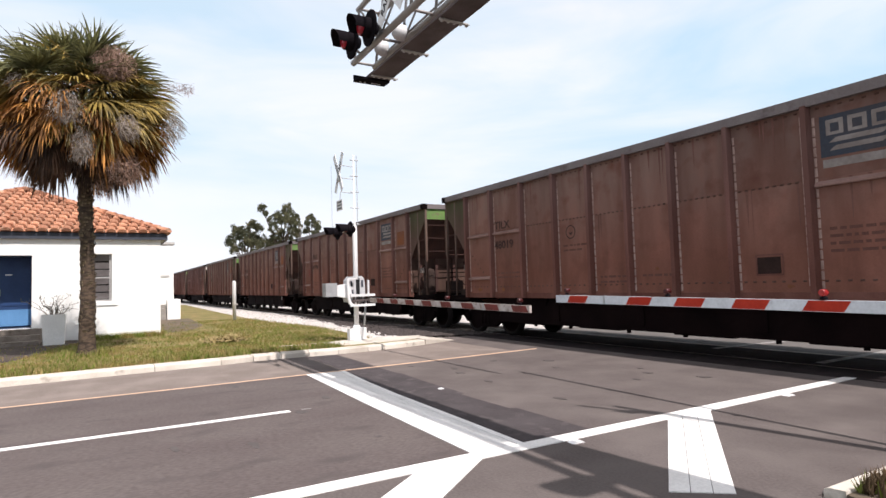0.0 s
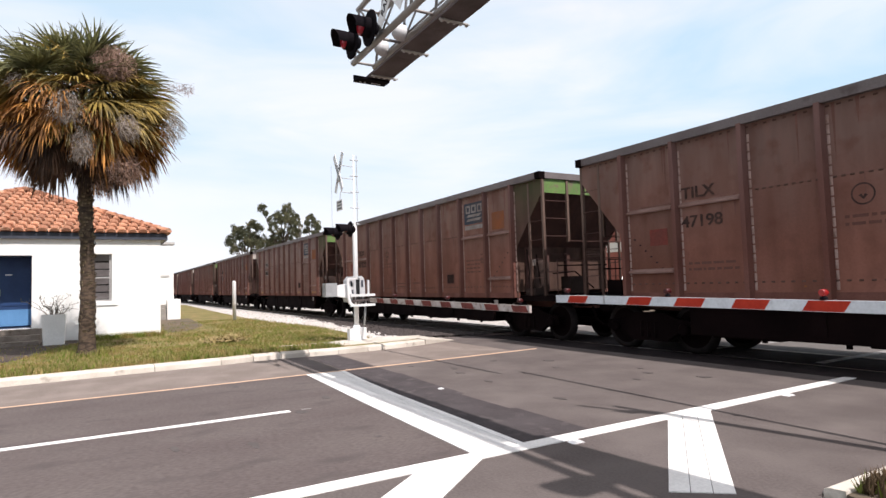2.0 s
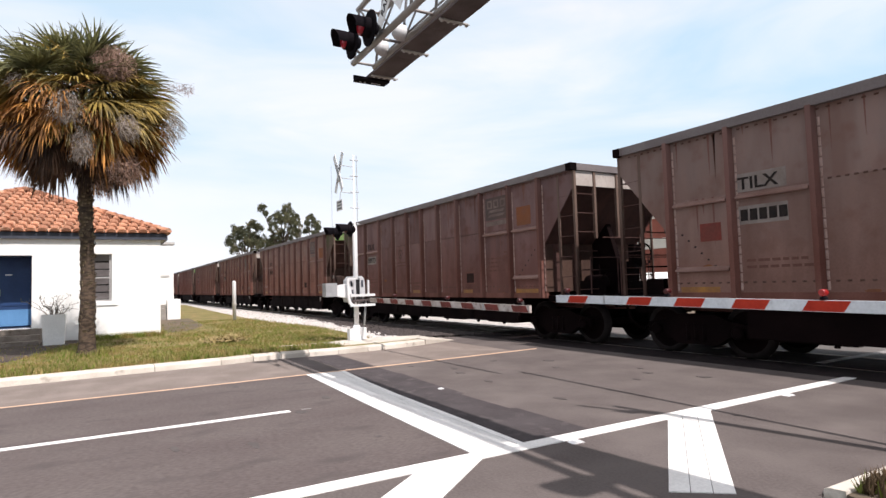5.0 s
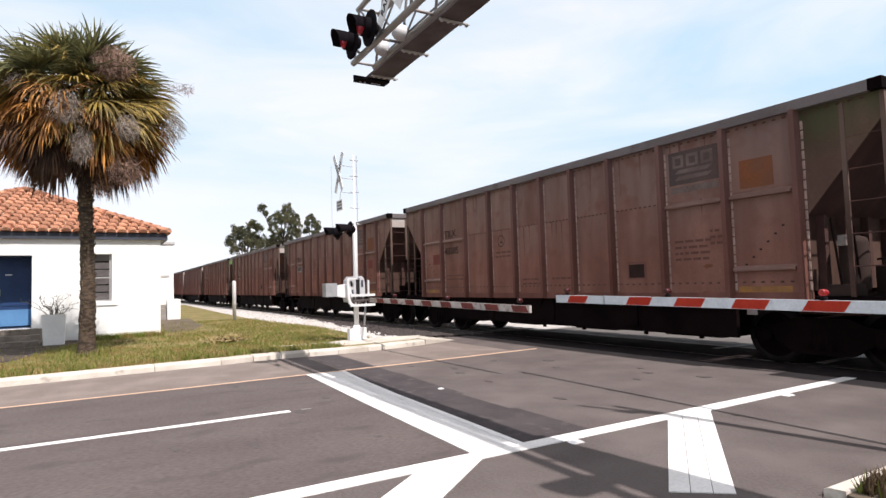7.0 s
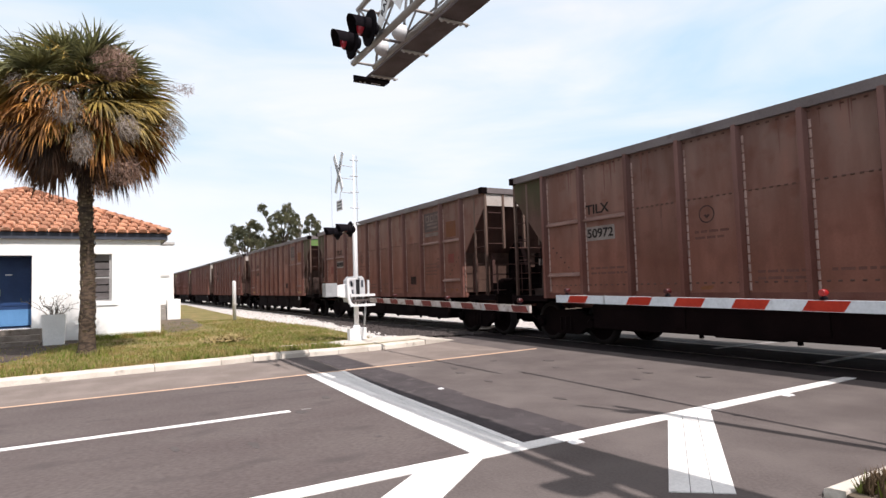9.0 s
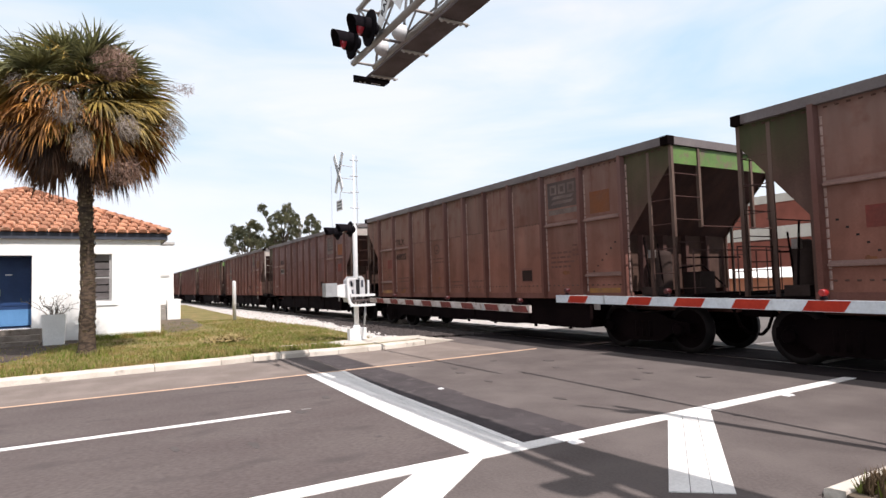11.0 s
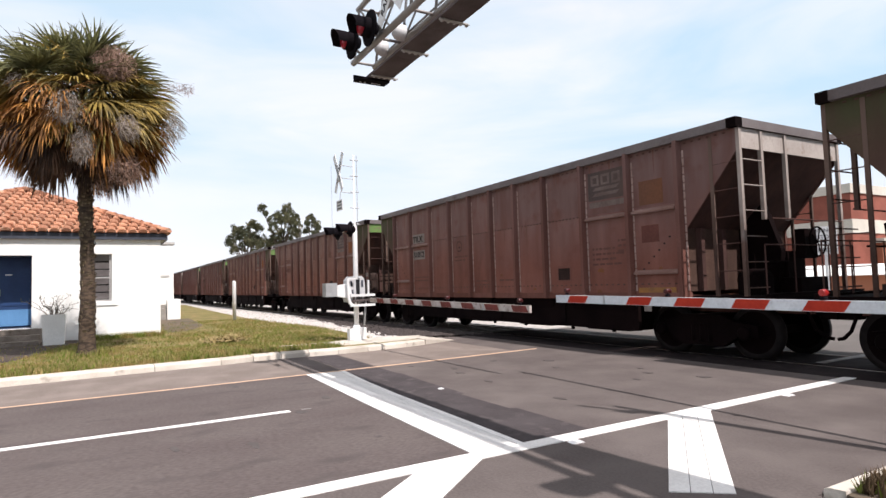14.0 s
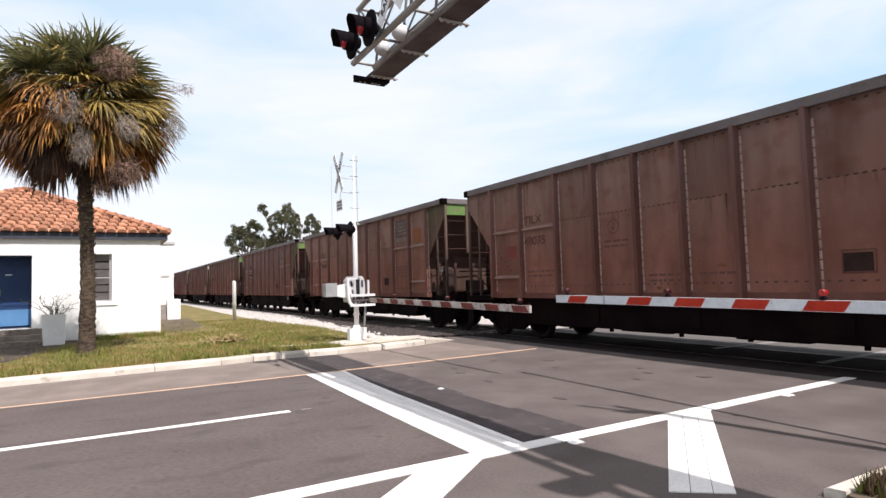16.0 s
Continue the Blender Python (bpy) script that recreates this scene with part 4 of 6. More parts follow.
def build_outbuilding():
    ob = empty("outbuilding", "plain white stucco outbuilding with a low side block", "building")
    b = B()
    box(b, -40, -33, -3.0, 3.19, 0.10, 3.92)
    part("wall", b, M["stucco"], ob, "", 0.02)
    b = B()
    box(b, -40.05, -32.95, -3.05, 3.24, 3.93, 4.05)
    part("parapet", b, M["soffit"], ob)
    b = B()
    box(b, -34.4, -32.6, 2.86, 3.47, 0.10, 1.14)
    part("low_block", b, M["stucco"], ob, "", 0.02)
    for k in range(4):
        b = B()
        box(b, -32.95, -32.4 - 0.12 * k, 2.35, 2.80, 0.10 + 0.2 * k, 0.10 + 0.2 * (k + 1) - 0.01)
        part("step", b, M["concrete"], ob)
    b = B()
    box(b, -32.998, -32.97, 2.5, 3.0, 2.28, 2.36)
    part("wall_plate", b, M["soffit"], ob)


def build_planter():
    p = empty("planter", "square pale concrete planter with a straggly bare shrub", "planter", m=pose(-20.15, -1.15, 0.125))
    b = B()
    lo, hi = 0.25, 0.285
    vs = [b.verts.new((sx * lo, sy * lo, 0)) for sx, sy in ((-1, -1), (1, -1), (1, 1), (-1, 1))]
    vt = [b.verts.new((sx * hi, sy * hi, 0.86)) for sx, sy in ((-1, -1), (1, -1), (1, 1), (-1, 1))]
    vi = [b.verts.new((sx * (hi - 0.05), sy * (hi - 0.05), 0.86)) for sx, sy in ((-1, -1), (1, -1), (1, 1), (-1, 1))]
    vd = [b.verts.new((sx * (hi - 0.06), sy * (hi - 0.06), 0.78)) for sx, sy in ((-1, -1), (1, -1), (1, 1), (-1, 1))]
    for k in range(4):
        j = (k + 1) % 4
        b.faces.new((vs[k], vs[j], vt[j], vt[k]))
        b.faces.new((vt[k], vt[j], vi[j], vi[k]))
        b.faces.new((vi[k], vi[j], vd[j], vd[k]))
    b.faces.new(vd)
    b.faces.new(vs[::-1])
    part("pot", b, M["pot"], p)
    rnd = random.Random(8)
    st, lv = B(), B()
    for k in range(22):
        a = rnd.uniform(0, 6.28)
        s = rnd.uniform(0.25, 0.95)
        top = Vector((0.60 * s * math.cos(a), 0.80 * s * math.sin(a), 0.82 + rnd.uniform(0.08, 0.60)))
        pts = [Vector((0.1 * math.cos(a), 0.1 * math.sin(a), 0.78))]
        for u in (0.25, 0.5, 0.75, 1.0):
            pts.append(pts[0].lerp(top, u) + Vector((rnd.gauss(0, 0.05), rnd.gauss(0, 0.05), 0.10 * math.sin(3.14 * u) + rnd.gauss(0, 0.03))))
        for u, (p0, p1) in enumerate(zip(pts, pts[1:])):
            tube(st, p0, p1, 0.011 - 0.002 * u, 0.009 - 0.002 * u, 5)
        for j in range(7):
            c = pts[rnd.randint(2, 4)] + Vector((rnd.gauss(0, 0.03), rnd.gauss(0, 0.03), rnd.gauss(0, 0.03)))
            d = Vector((rnd.uniform(-1, 1), rnd.uniform(-1, 1), rnd.uniform(-0.2, 1))).normalized() * rnd.uniform(0.05, 0.12)
            e = d.cross(Vector((0, 0, 1))) * 0.22
            lv.faces.new([lv.verts.new(v) for v in (c, c + d * 0.5 + e, c + d, c + d * 0.5 - e)])
    part("stems", st, M["seed"], p)
    part("leaves", lv, M["leaf"], p, "sparse grey-green leaves")


build_house()
build_outbuilding()
build_planter()


# ---------------------------------------------------------------- cabbage palm
def frond_mesh(name, mat, rnd, root, d, stalk, length, sag, blades, spread, curl):
    """A fan leaf: a stalk from root along d, blades spread about its tip that sag under their weight."""
    d = d.normalized()
    side = d.cross(Vector((0, 0, 1)))
    side = side.normalized() if side.length > 0.05 else Vector((1, 0, 0))
    roll = Matrix.Rotation(rnd.uniform(-curl, curl), 3, d)
    side = roll @ side
    face = side.cross(d)
    verts, faces = [], []
    # stalk in three joints
    p, q = root.copy(), d.copy()
    prev = None
    for k in range(4):
        r = 0.020 - 0.003 * k
        i = len(verts)
        verts.extend([tuple(p + side * r), tuple(p - side * 0.5 * r + face * r), tuple(p - side * 0.5 * r - face * r)])
        if prev is not None:
            for j in range(3):
                faces.append((prev + j, prev + (j + 1) % 3, i + (j + 1) % 3, i + j))
        prev = i
        if k < 3:
            p = p + q * (stalk / 3)
            q = (q + Vector((0, 0, -0.10 - 0.10 * sag))).normalized()
    hub = p
    for b in range(blades):
        a = (b / (blades - 1) - 0.5) * spread + rnd.uniform(-0.06, 0.06)
        v = (q * math.cos(a) + side * math.sin(a) + face * (0.16 * abs(math.sin(a)) + rnd.uniform(-0.10, 0.10))).normalized()
        ln = length * (0.70 + 0.30 * math.cos(a * 0.75)) * rnd.uniform(0.76, 1.03)
        w = 0.025 * rnd.uniform(0.7, 1.25)
        bend = sag * rnd.uniform(0.75, 1.35)
        c = hub.copy()
        prev = None
        for s, ww in ((0.0, 0.5), (0.26, 1.0), (0.52, 0.9), (0.78, 0.6), (1.0, 0.06)):
            across = v.cross(face)
            across = across.normalized() if across.length > 0.05 else side
            i = len(verts)
            verts.extend([tuple(c - across * w * ww), tuple(c + face * w * ww * 0.5), tuple(c + across * w * ww)])
            if prev is not None:
                faces.append((prev, prev + 1, i + 1, i))
                faces.append((prev + 1, prev + 2, i + 2, i + 1))
            prev = i
            v = (v + Vector((rnd.gauss(0, 0.03), rnd.gauss(0, 0.03), -bend * (0.25 + s)))).normalized()
            c = c + v * ln * 0.25
    me = bpy.data.meshes.new(name)
    me.from_pydata(verts, [], faces)
    me.materials.append(mat)
    return me


def build_palm():
    rnd = random.Random(21)
    palm = empty("palm_tree", "tall cabbage palm with green and dead brown fan fronds", "palm tree", m=pose(-15.86, -0.28, 0.11))
    # trunk, slightly bowed, flared at the foot, with ring scars
    b = B()
    n, rows = 18, 60
    rings = []
    for k in range(rows + 1):
        z = 4.6 * k / rows
        r = 0.135 + 0.10 * math.exp(-z / 0.22) + 0.022 * math.exp(-((z - 0.9) / 0.7) ** 2) + (0.010 if k % 2 else 0)
        cx, cy = 0.02 * math.sin(z * 0.9), 0.05 * math.sin(z * 0.7) - 0.02 * z
        ring = []
        for j in range(n):
            a = 2 * math.pi * j / n
            rr = r * (1 + 0.14 * noise.noise(Vector((math.cos(a) * 2, math.sin(a) * 2, z * 3))) + 0.10 * noise.noise(Vector((math.cos(a) * 7, math.sin(a) * 7, z * 12))))
            ring.append(b.verts.new((cx + rr * math.cos(a), cy + rr * math.sin(a), z)))
        rings.append(ring)
    for p, q in zip(rings, rings[1:]):
        for j in range(n):
            f = b.faces.new((p[j], p[(j + 1) % n], q[(j + 1) % n], q[j]))
            f.smooth = True
    b.faces.new(rings[-1])
    part("trunk", b, M["bark"], palm, "grey-brown ringed palm trunk flared at the foot")
    # old leaf bases
    bt = B()
    box(bt, 0.0, 0.20, -0.03, 0.03, 0.0, 0.015)
    boot = mesh_of("leaf_base", bt, M["boot"])
    for k in range(290):
        z = rnd.uniform(0.15, 4.4)
        a = k * 2.4
        r = 0.135
        ob = shared("leaf_base", boot, palm, pose(0.02 * math.sin(z * 0.9) + r * math.cos(a), 0.05 * math.sin(z * 0.7) - 0.02 * z + r * math.sin(a), z, 0, 0, math.degrees(a)) @ pose(0, 0, 0, 0, -65, 0))
        ob.scale = (rnd.uniform(0.25, 0.6), rnd.uniform(0.8, 1.5), 1.3)
    heart = Vector((-0.05, -0.17, 5.62))
    labels = {"green": "green fan frond", "olive": "olive and yellowing fan frond", "dead": "hanging orange-brown dead frond", "dark": "dark frond, dead in the skirt, shade-coloured at the heart"}
    # sag, length of stalk and blades, spread of the fan
    habits = {"green": (0.22, 1.13, 0.92, 2.9), "olive": (0.34, 1.12, 1.0, 2.7), "dead": (0.50, 1.08, 1.02, 2.2), "dark": (0.62, 1.05, 1.0, 1.9)}
    total = 224
    for k in range(total):
        up = 1.0 - 1.88 * (k + 0.5) / total
        el = math.asin(up) + rnd.uniform(-0.12, 0.12)
        az = k * 2.399963 + rnd.uniform(-0.3, 0.3)
        d = Vector((math.cos(az) * math.cos(el), math.sin(az) * math.cos(el), math.sin(el)))
        tone = el + 0.75 * noise.noise(d * 2.3 + Vector((4.0, 1.0, 7.0))) + rnd.gauss(0.0, 0.16)
        kind = "green" if tone > 0.56 else "olive" if tone > -0.08 else "dead" if tone > -0.62 else "dark"
        sag, stalk, length, spread = habits[kind]
        s = rnd.choice((0.80, 0.95, 1.0, 1.06)) * rnd.uniform(0.95, 1.05) * (1.05 - 0.07 * max(0.0, -el - 0.35) + 0.05 * math.exp(-((el - 0.3) / 0.5) ** 2))
        me = frond_mesh("frond", M["frond_" + kind], rnd, heart + d * 0.12, d, stalk * s, length * s, sag * rnd.uniform(0.7, 1.3), 28, spread, 0.8)
        ob = shared("frond", me, palm)
        ob["label"] = labels[kind]
    # shorter fronds close to the heart, mostly dark to paint shade in there
    for k in range(60):
        el = math.asin(1.0 - 1.75 * (k + 0.5) / 60) + rnd.uniform(-0.1, 0.1)
        az = k * 2.399963 + 0.7
        d = Vector((math.cos(az) * math.cos(el), math.sin(az) * math.cos(el), math.sin(el)))
        kind = "green" if el > 0.45 and rnd.random() < 0.5 else "olive" if el > 0.1 and rnd.random() < 0.4 else "dark"
        me = frond_mesh("frond", M["frond_" + kind], rnd, heart, d, 0.70 * rnd.uniform(0.8, 1.2), 0.80, 0.45, 18, 2.3, 1.2)
        ob = shared("frond", me, palm)
        ob["label"] = labels[kind]
    # spent flower clusters: hanging tufts of thin straw
    spots = ((1.46, 0.51, 6.36, 0.38, 0.46, 800), (1.78, -0.35, 5.20, 0.27, 0.42, 560), (1.72, -0.08, 4.45, 0.16, 0.46, 420), (1.68, 0.76, 4.93, 0.22, 0.34, 380), (0.75, 1.74, 5.24, 0.22, 0.42, 300),
             (0.20, 2.02, 6.44, 0.30, 0.14, 90), (1.20, -1.25, 5.82, 0.18, 0.22, 180), (1.35, 0.73, 4.05, 0.32, 0.42, 330), (0.96, 0.31, 3.72, 0.22, 0.24, 110), (-0.8, -1.3, 5.6, 0.34, 0.40, 260), (-1.2, 0.6, 5.2, 0.34, 0.40, 260))
    for cx, cy, cz, rw, rh, num in spots:
        verts, faces = [], []
        for _ in range(int(1.5 * num)):
            a, t = rnd.uniform(0, 6.283), rnd.random() ** 0.5 * rnd.uniform(0.7, 1.3)
            p0 = Vector((rw * t * math.cos(a) * 0.8, rw * t * math.sin(a), rnd.uniform(-0.7, 1.0) * rh * (1 - 0.5 * t * t)))
            d = Vector((rnd.gauss(0, 0.5), rnd.gauss(0, 0.6), rnd.gauss(-0.6, 0.5))).normalized() * rnd.uniform(0.10, 0.24)
            e = d.cross(Vector((rnd.random() - 0.5, rnd.random() - 0.5, 0.3))).normalized() * 0.0055
            i = len(verts)
            verts.extend([tuple(p0 - e), tuple(p0 + e), tuple(p0 + d)])
            faces.append((i, i + 1, i + 2))
        i = len(verts)
        hub = heart - Vector((cx, cy, cz))
        verts.extend([tuple(hub + Vector((0, -0.02, 0))), tuple(hub + Vector((0, 0.02, 0))), (0, 0.01, 0), (0, -0.01, 0)])
        faces.append((i, i + 1, i + 2, i + 3))
        me = bpy.data.meshes.new("flower_stalk")
        me.from_pydata(verts, [], faces)
        me.materials.append(M["seed_brown" if cz > 6.3 or cz < 4.2 else "seed"])
        ob = shared("flower_stalk", me, palm, pose(cx, cy, cz))
        ob["label"] = "greyish straw flower cluster"


build_palm()


# ---------------------------------------------------------------- crossing signals
def signal_lamp(parent, m, hood=0.36, disc=0.30, lens="red_dark"):
    """A flashing-light unit that looks along -y of m: backing disc, hooded lamp."""
    b = B()
    lathe(b, [(disc * 0.9, -0.012), (disc, -0.006), (disc, 0.006), (disc * 0.9, 0.012)], m @ Matrix.Rotation(radians(90), 4, "X"), 28)
    bg = part("backing_disc", b, M["black_paint"], parent)
    b = B()
    lathe(b, [(0.155, -0.14), (0.165, -0.02), (0.165, 0.02), (0.09, 0.14)], m @ Matrix.Rotation(radians(-90), 4, "X") @ Matrix.Translation((0, 0, 0.0)), 20)
    part("lamp_housing", b, M["black_paint"], bg)
    b = B()
    lathe(b, [(0.150, 0.150), (0.12, 0.185), (0.05, 0.20)], m @ Matrix.Rotation(radians(90), 4, "X"), 20)
    part("lens", b, M[lens], bg, "red signal lens")
    b = B()
    n = 14
    rows = []
    for k in range(n + 1):
        a = radians(-25 + 230 * k / n)
        tip = -0.13 - hood * (0.70 + 0.30 * max(0, math.sin(a)))
        rows.append([b.verts.new(m @ Vector((r * math.cos(a), y, r * math.sin(a)))) for r, y in ((0.165, -0.13), (0.165, tip), (0.157, tip), (0.157, -0.13))])
    for p, q in zip(rows, rows[1:]):
        for k in range(4):
            b.faces.new((p[k], p[(k + 1) % 4], q[(k + 1) % 4], q[k]))
    b.faces.new(rows[0])
    b.faces.new(rows[-1][::-1])
    part("hood", b, M["black_paint"], bg)


def build_mast():
    X, Y, Z = -14.45, 5.72, 0.10
    mast = empty("crossing_signal", "white crossing signal mast with crossbuck and gate mechanism", "crossing signal", "crossing signals", m=pose(X, Y, Z))
    b = B()
    lathe(b, [(0.16, 0), (0.16, 0.05), (0.105, 0.12), (0.105, 0.36), (0.08, 0.42)], None, 16)
    part("base", b, M["white_metal"], mast)
    b = B()
    box(b, -0.08, 0.10, -0.23, -0.07, 0.05, 0.34)
    box(b, -0.08, 0.12, 0.06, 0.22, 0.06, 0.36)
    part("base_box", b, M["white_metal"], mast, "", 0.02)
    b = B()
    lathe(b, [(0.064, 0.3), (0.062, 2.95), (0.055, 2.96), (0.052, 3.0), (0.022, 3.03), (0.020, 4.86), (0.001, 4.88)], None, 14)
    part("pole", b, M["white_metal"], mast, "white painted steel pole")
    b = B()
    tube(b, (0.0, 0.085, 3.0), (0.0, 0.085, 4.86), 0.008, None, 6)
    for k in range(5):
        tube(b, (0.0, -0.10, 3.05 + 0.42 * k), (0.0, 0.13, 3.05 + 0.42 * k), 0.014, None, 6)
    part("ladder_bar", b, M["grey_metal"], mast)
    # crossbuck facing along the road
    turn = Matrix.Translation((0.02, -0.42, 4.37))
    for s in (-1, 1):
        b = B()
        box(b, -0.56, 0.56, -0.006, 0.006, -0.08, 0.08, turn @ Matrix.Translation((0, -0.012 * s, 0)) @ Matrix.Rotation(radians(60 * s), 4, "Y"))
        part("crossbuck_blade", b, M["sign_white"], mast, "white crossbuck blade" if s == 1 else "")
        lettering("crossbuck_word", {1: "CROSSING", -1: "RAIL  ROAD"}[s], 0.12, M["sign_ink"], mast, turn @ Matrix.Translation((0, -0.012 * s - 0.009, 0)) @ Matrix.Rotation(radians(60 * s), 4, "Y") @ Matrix.Rotation(radians(90), 4, "X"))
    b = B()
    for z in (4.58, 4.25):
        tube(b, (0, -0.42, z), (0, 0, z - 0.03), 0.010, None, 6)
    tube(b, (0, -0.36, 3.88), (0, 0, 3.85), 0.010, None, 6)
    tube(b, (0, -0.36, 3.88), (0, -0.39, 3.64), 0.010, None, 6)
    part("sign_bracket", b, M["grey_metal"], mast)
    b = B()
    box(b, -0.22, 0.22, -0.005, 0.005, -0.14, 0.14, Matrix.Translation((0.0, -0.40, 3.52)))
    sg = part("track_count_sign", b, M["sign_white"], mast, "small white plate below the crossbuck")
    b = B()
    for k in range(3):
        box(b, -0.15, 0.15, -0.010, -0.0055, -0.10 + 0.08 * k, -0.06 + 0.08 * k, Matrix.Translation((0.0, -0.40, 3.52)))
    part("sign_bars", b, M["sign_ink"], sg)
    # pair of lamps on a cross arm
    b = B()
    tube(b, (0.50, -0.16, 2.88), (-0.50, -0.16, 2.88), 0.025, None, 8)
    tube(b, (0, 0, 2.88), (0, -0.16, 2.88), 0.03, None, 8)
    part("cross_arm", b, M["white_metal"], mast)
    for x in (-0.46, 0.46):
        signal_lamp(mast, Matrix.Translation((x, -0.30, 2.86)) @ Matrix.Scale(0.8, 4), 0.34, 0.25)
    b = B()
    tube(b, (-0.25, -0.52, 3.0), (-0.25, -0.52, 4.6), 0.004, None, 5)
    tube(b, (-0.25, -0.52, 3.0), (0, 0, 2.9), 0.004, None, 5)
    part("wire", b, M["grey_metal"], mast)
    # gate mechanism with its housing, brackets and counterweights
    b = B()
    prism(b, [(-0.26, 1.02), (-0.28, 1.10), (-0.26, 1.58), (-0.18, 1.68), (-0.07, 1.68), (-0.05, 1.62), (-0.05, 1.02)], -0.20, 0.13, "x")
    prism(b, [(0.06, 1.00), (0.06, 1.64), (0.10, 1.69), (0.16, 1.65), (0.20, 1.52), (0.20, 1.04)], -0.20, 0.13, "x")
    part("mechanism_housing", b, M["mech_grey"], mast, "pale grey mechanism casing", 0.02)
    # near-black box paints the shaded inside between the casings
    b = B()
    box(b, -0.15, 0.10, -0.22, 0.18, 1.06, 1.60)
    part("drive_shaft_box", b, M["dark_void"], mast, "dark space inside the mechanism")
    # thin dark plates painted on as gaps in the casing
    b = B()
    for y0, y1, z0, z1 in ((-0.23, -0.15, 1.42, 1.56), (-0.22, -0.12, 1.24, 1.34), (0.09, 0.15, 1.40, 1.58)):
        box(b, 0.132, 0.138, y0, y1, z0, z1)
    part("access_hatch", b, M["fascia"], mast, "thin dark plates standing for gaps in the casing")
    b = B()
    for z in (0.91, 1.165):
        box(b, 0.185, 0.27, -0.24, 0.42, z, z + 0.06)
    prism(b, [(-0.33, 1.64), (-0.33, 1.20), (-0.30, 1.02), (-0.22, 0.91), (-0.16, 0.91), (-0.16, 0.97), (-0.22, 1.02), (-0.26, 1.12), (-0.275, 1.24), (-0.275, 1.64)], 0.19, 0.26, "x")
    box(b, 0.20, 0.26, 0.225, 0.265, 1.226, 1.58)
    box(b, 0.20, 0.26, -0.274, -0.10, 1.60, 1.635)
    part("bracket", b, M["white_metal"], mast, "white steel fork brackets", 0.006)
    b = B()
    for k in range(5):
        tube(b, (0.20, -0.14 + 0.10 * k, 0.97), (0.20, -0.14 + 0.10 * k, 1.16), 0.022, None, 8)
    tube(b, (0.19, -0.20, 1.05), (0.19, 0.36, 1.08), 0.030, None, 8)
    part("linkage", b, M["grating"], mast, "dark brown rods between the brackets")
    b = B()
    for k in range(4):
        box(b, -0.12 + 0.07 * k, -0.065 + 0.07 * k, -0.86, -0.56, 1.18, 1.52)
    part("counterweight", b, M["grey_metal"], mast, "stack of grey counterweight plates", 0.008)
    b = B()
    prism(b, [(-0.60, 1.2), (-0.60, 1.45), (-0.20, 1.5), (-0.15, 1.1)], -0.10, 0.14, "x")
    part("counterweight_arm", b, M["white_metal"], mast)
    b = B()
    tube(b, (0.10, 0.17, 0.4), (0.16, 0.20, 1.05), 0.025, None, 8)
    part("conduit", b, M["grey_metal"], mast)
    return mast


def build_gate(name, x_base, x_tip, y_base, y, z_base, z_tip, lamps, label, stripe, start, joint=0.0, worn=False):
    """A striped crossing gate arm along x from its pivot to its tip."""
    d = Vector((x_tip - x_base, y - y_base, z_tip - z_base))
    L = d.length
    u = d.normalized()
    m = Matrix.Translation((x_base, y_base, z_base)) @ Matrix((u, Vector((0, 0, 1)).cross(u).normalized(), u.cross(Vector((0, 0, 1)).cross(u)).normalized())).transposed().to_4x4()
    gate = empty(name, label, "crossing gate", "crossing gates", m=m)
    b = B()
    box(b, 0, L, -0.022, 0.022, -0.058, 0.058)
    part("arm", b, M["arm_worn" if worn else "gate_white"], gate, "", 0.006)
    p, k, slant = L - start, 0, -0.035
    while p > 0.1:
        q = max(0.06, p - stripe)
        b = B()
        prism(b, [(q - slant, -0.053), (p - slant, -0.053), (p + slant, 0.053), (q + slant, 0.053)], -0.0265, 0.0265, "y")
        part("red_stripe", b, M["arm_red_worn" if worn else "gate_red"], gate, "slanted red reflective band" if k == 0 else "")
        p -= 2 * stripe + (joint if k == 0 else 0)
        k += 1
    for d0, lit in lamps:
        b = B()
        lathe(b, [(0.035, 0.064), (0.035, 0.085), (0.022, 0.09), (0.022, 0.10)], Matrix.Translation((d0, 0, 0)), 10)
        lm = part("lamp", b, M["black_paint"], gate, "small red warning lamp on a black foot")
        b = B()
        lathe(b, [(0.028, -0.045), (0.036, -0.03), (0.036, 0.03), (0.028, 0.045)], Matrix.Translation((d0, 0, 0.132)) @ Matrix.Rotation(radians(90), 4, "X"), 14)
        part("lamp_lens", b, M["red_lens" if lit else "red_dark"], lm)
    b = B()
    jx = L - (1.34 if worn else 1.09)
    box(b, jx, jx + 0.03, -0.028, 0.028, -0.062, 0.062)
    part("arm_joint", b, M["grey_metal"], gate)
    return gate


mast = build_mast()
build_gate("crossing_gate", -14.0, -7.48, 5.93, 5.90, 1.17, 1.08, [(1.45, False), (3.9, False), (6.25, False)], "lowered gate arm with dirty faded red and white stripes", 0.40, 0.06, 0.0, True)
build_gate("crossing_gate", -1.45, -7.30, 6.12, 6.30, 1.18, 1.235, [(5.60, False), (3.66, False), (1.75, True)], "lowered striped gate arm with a lit red lamp", 0.40, 0.31, 0.42)


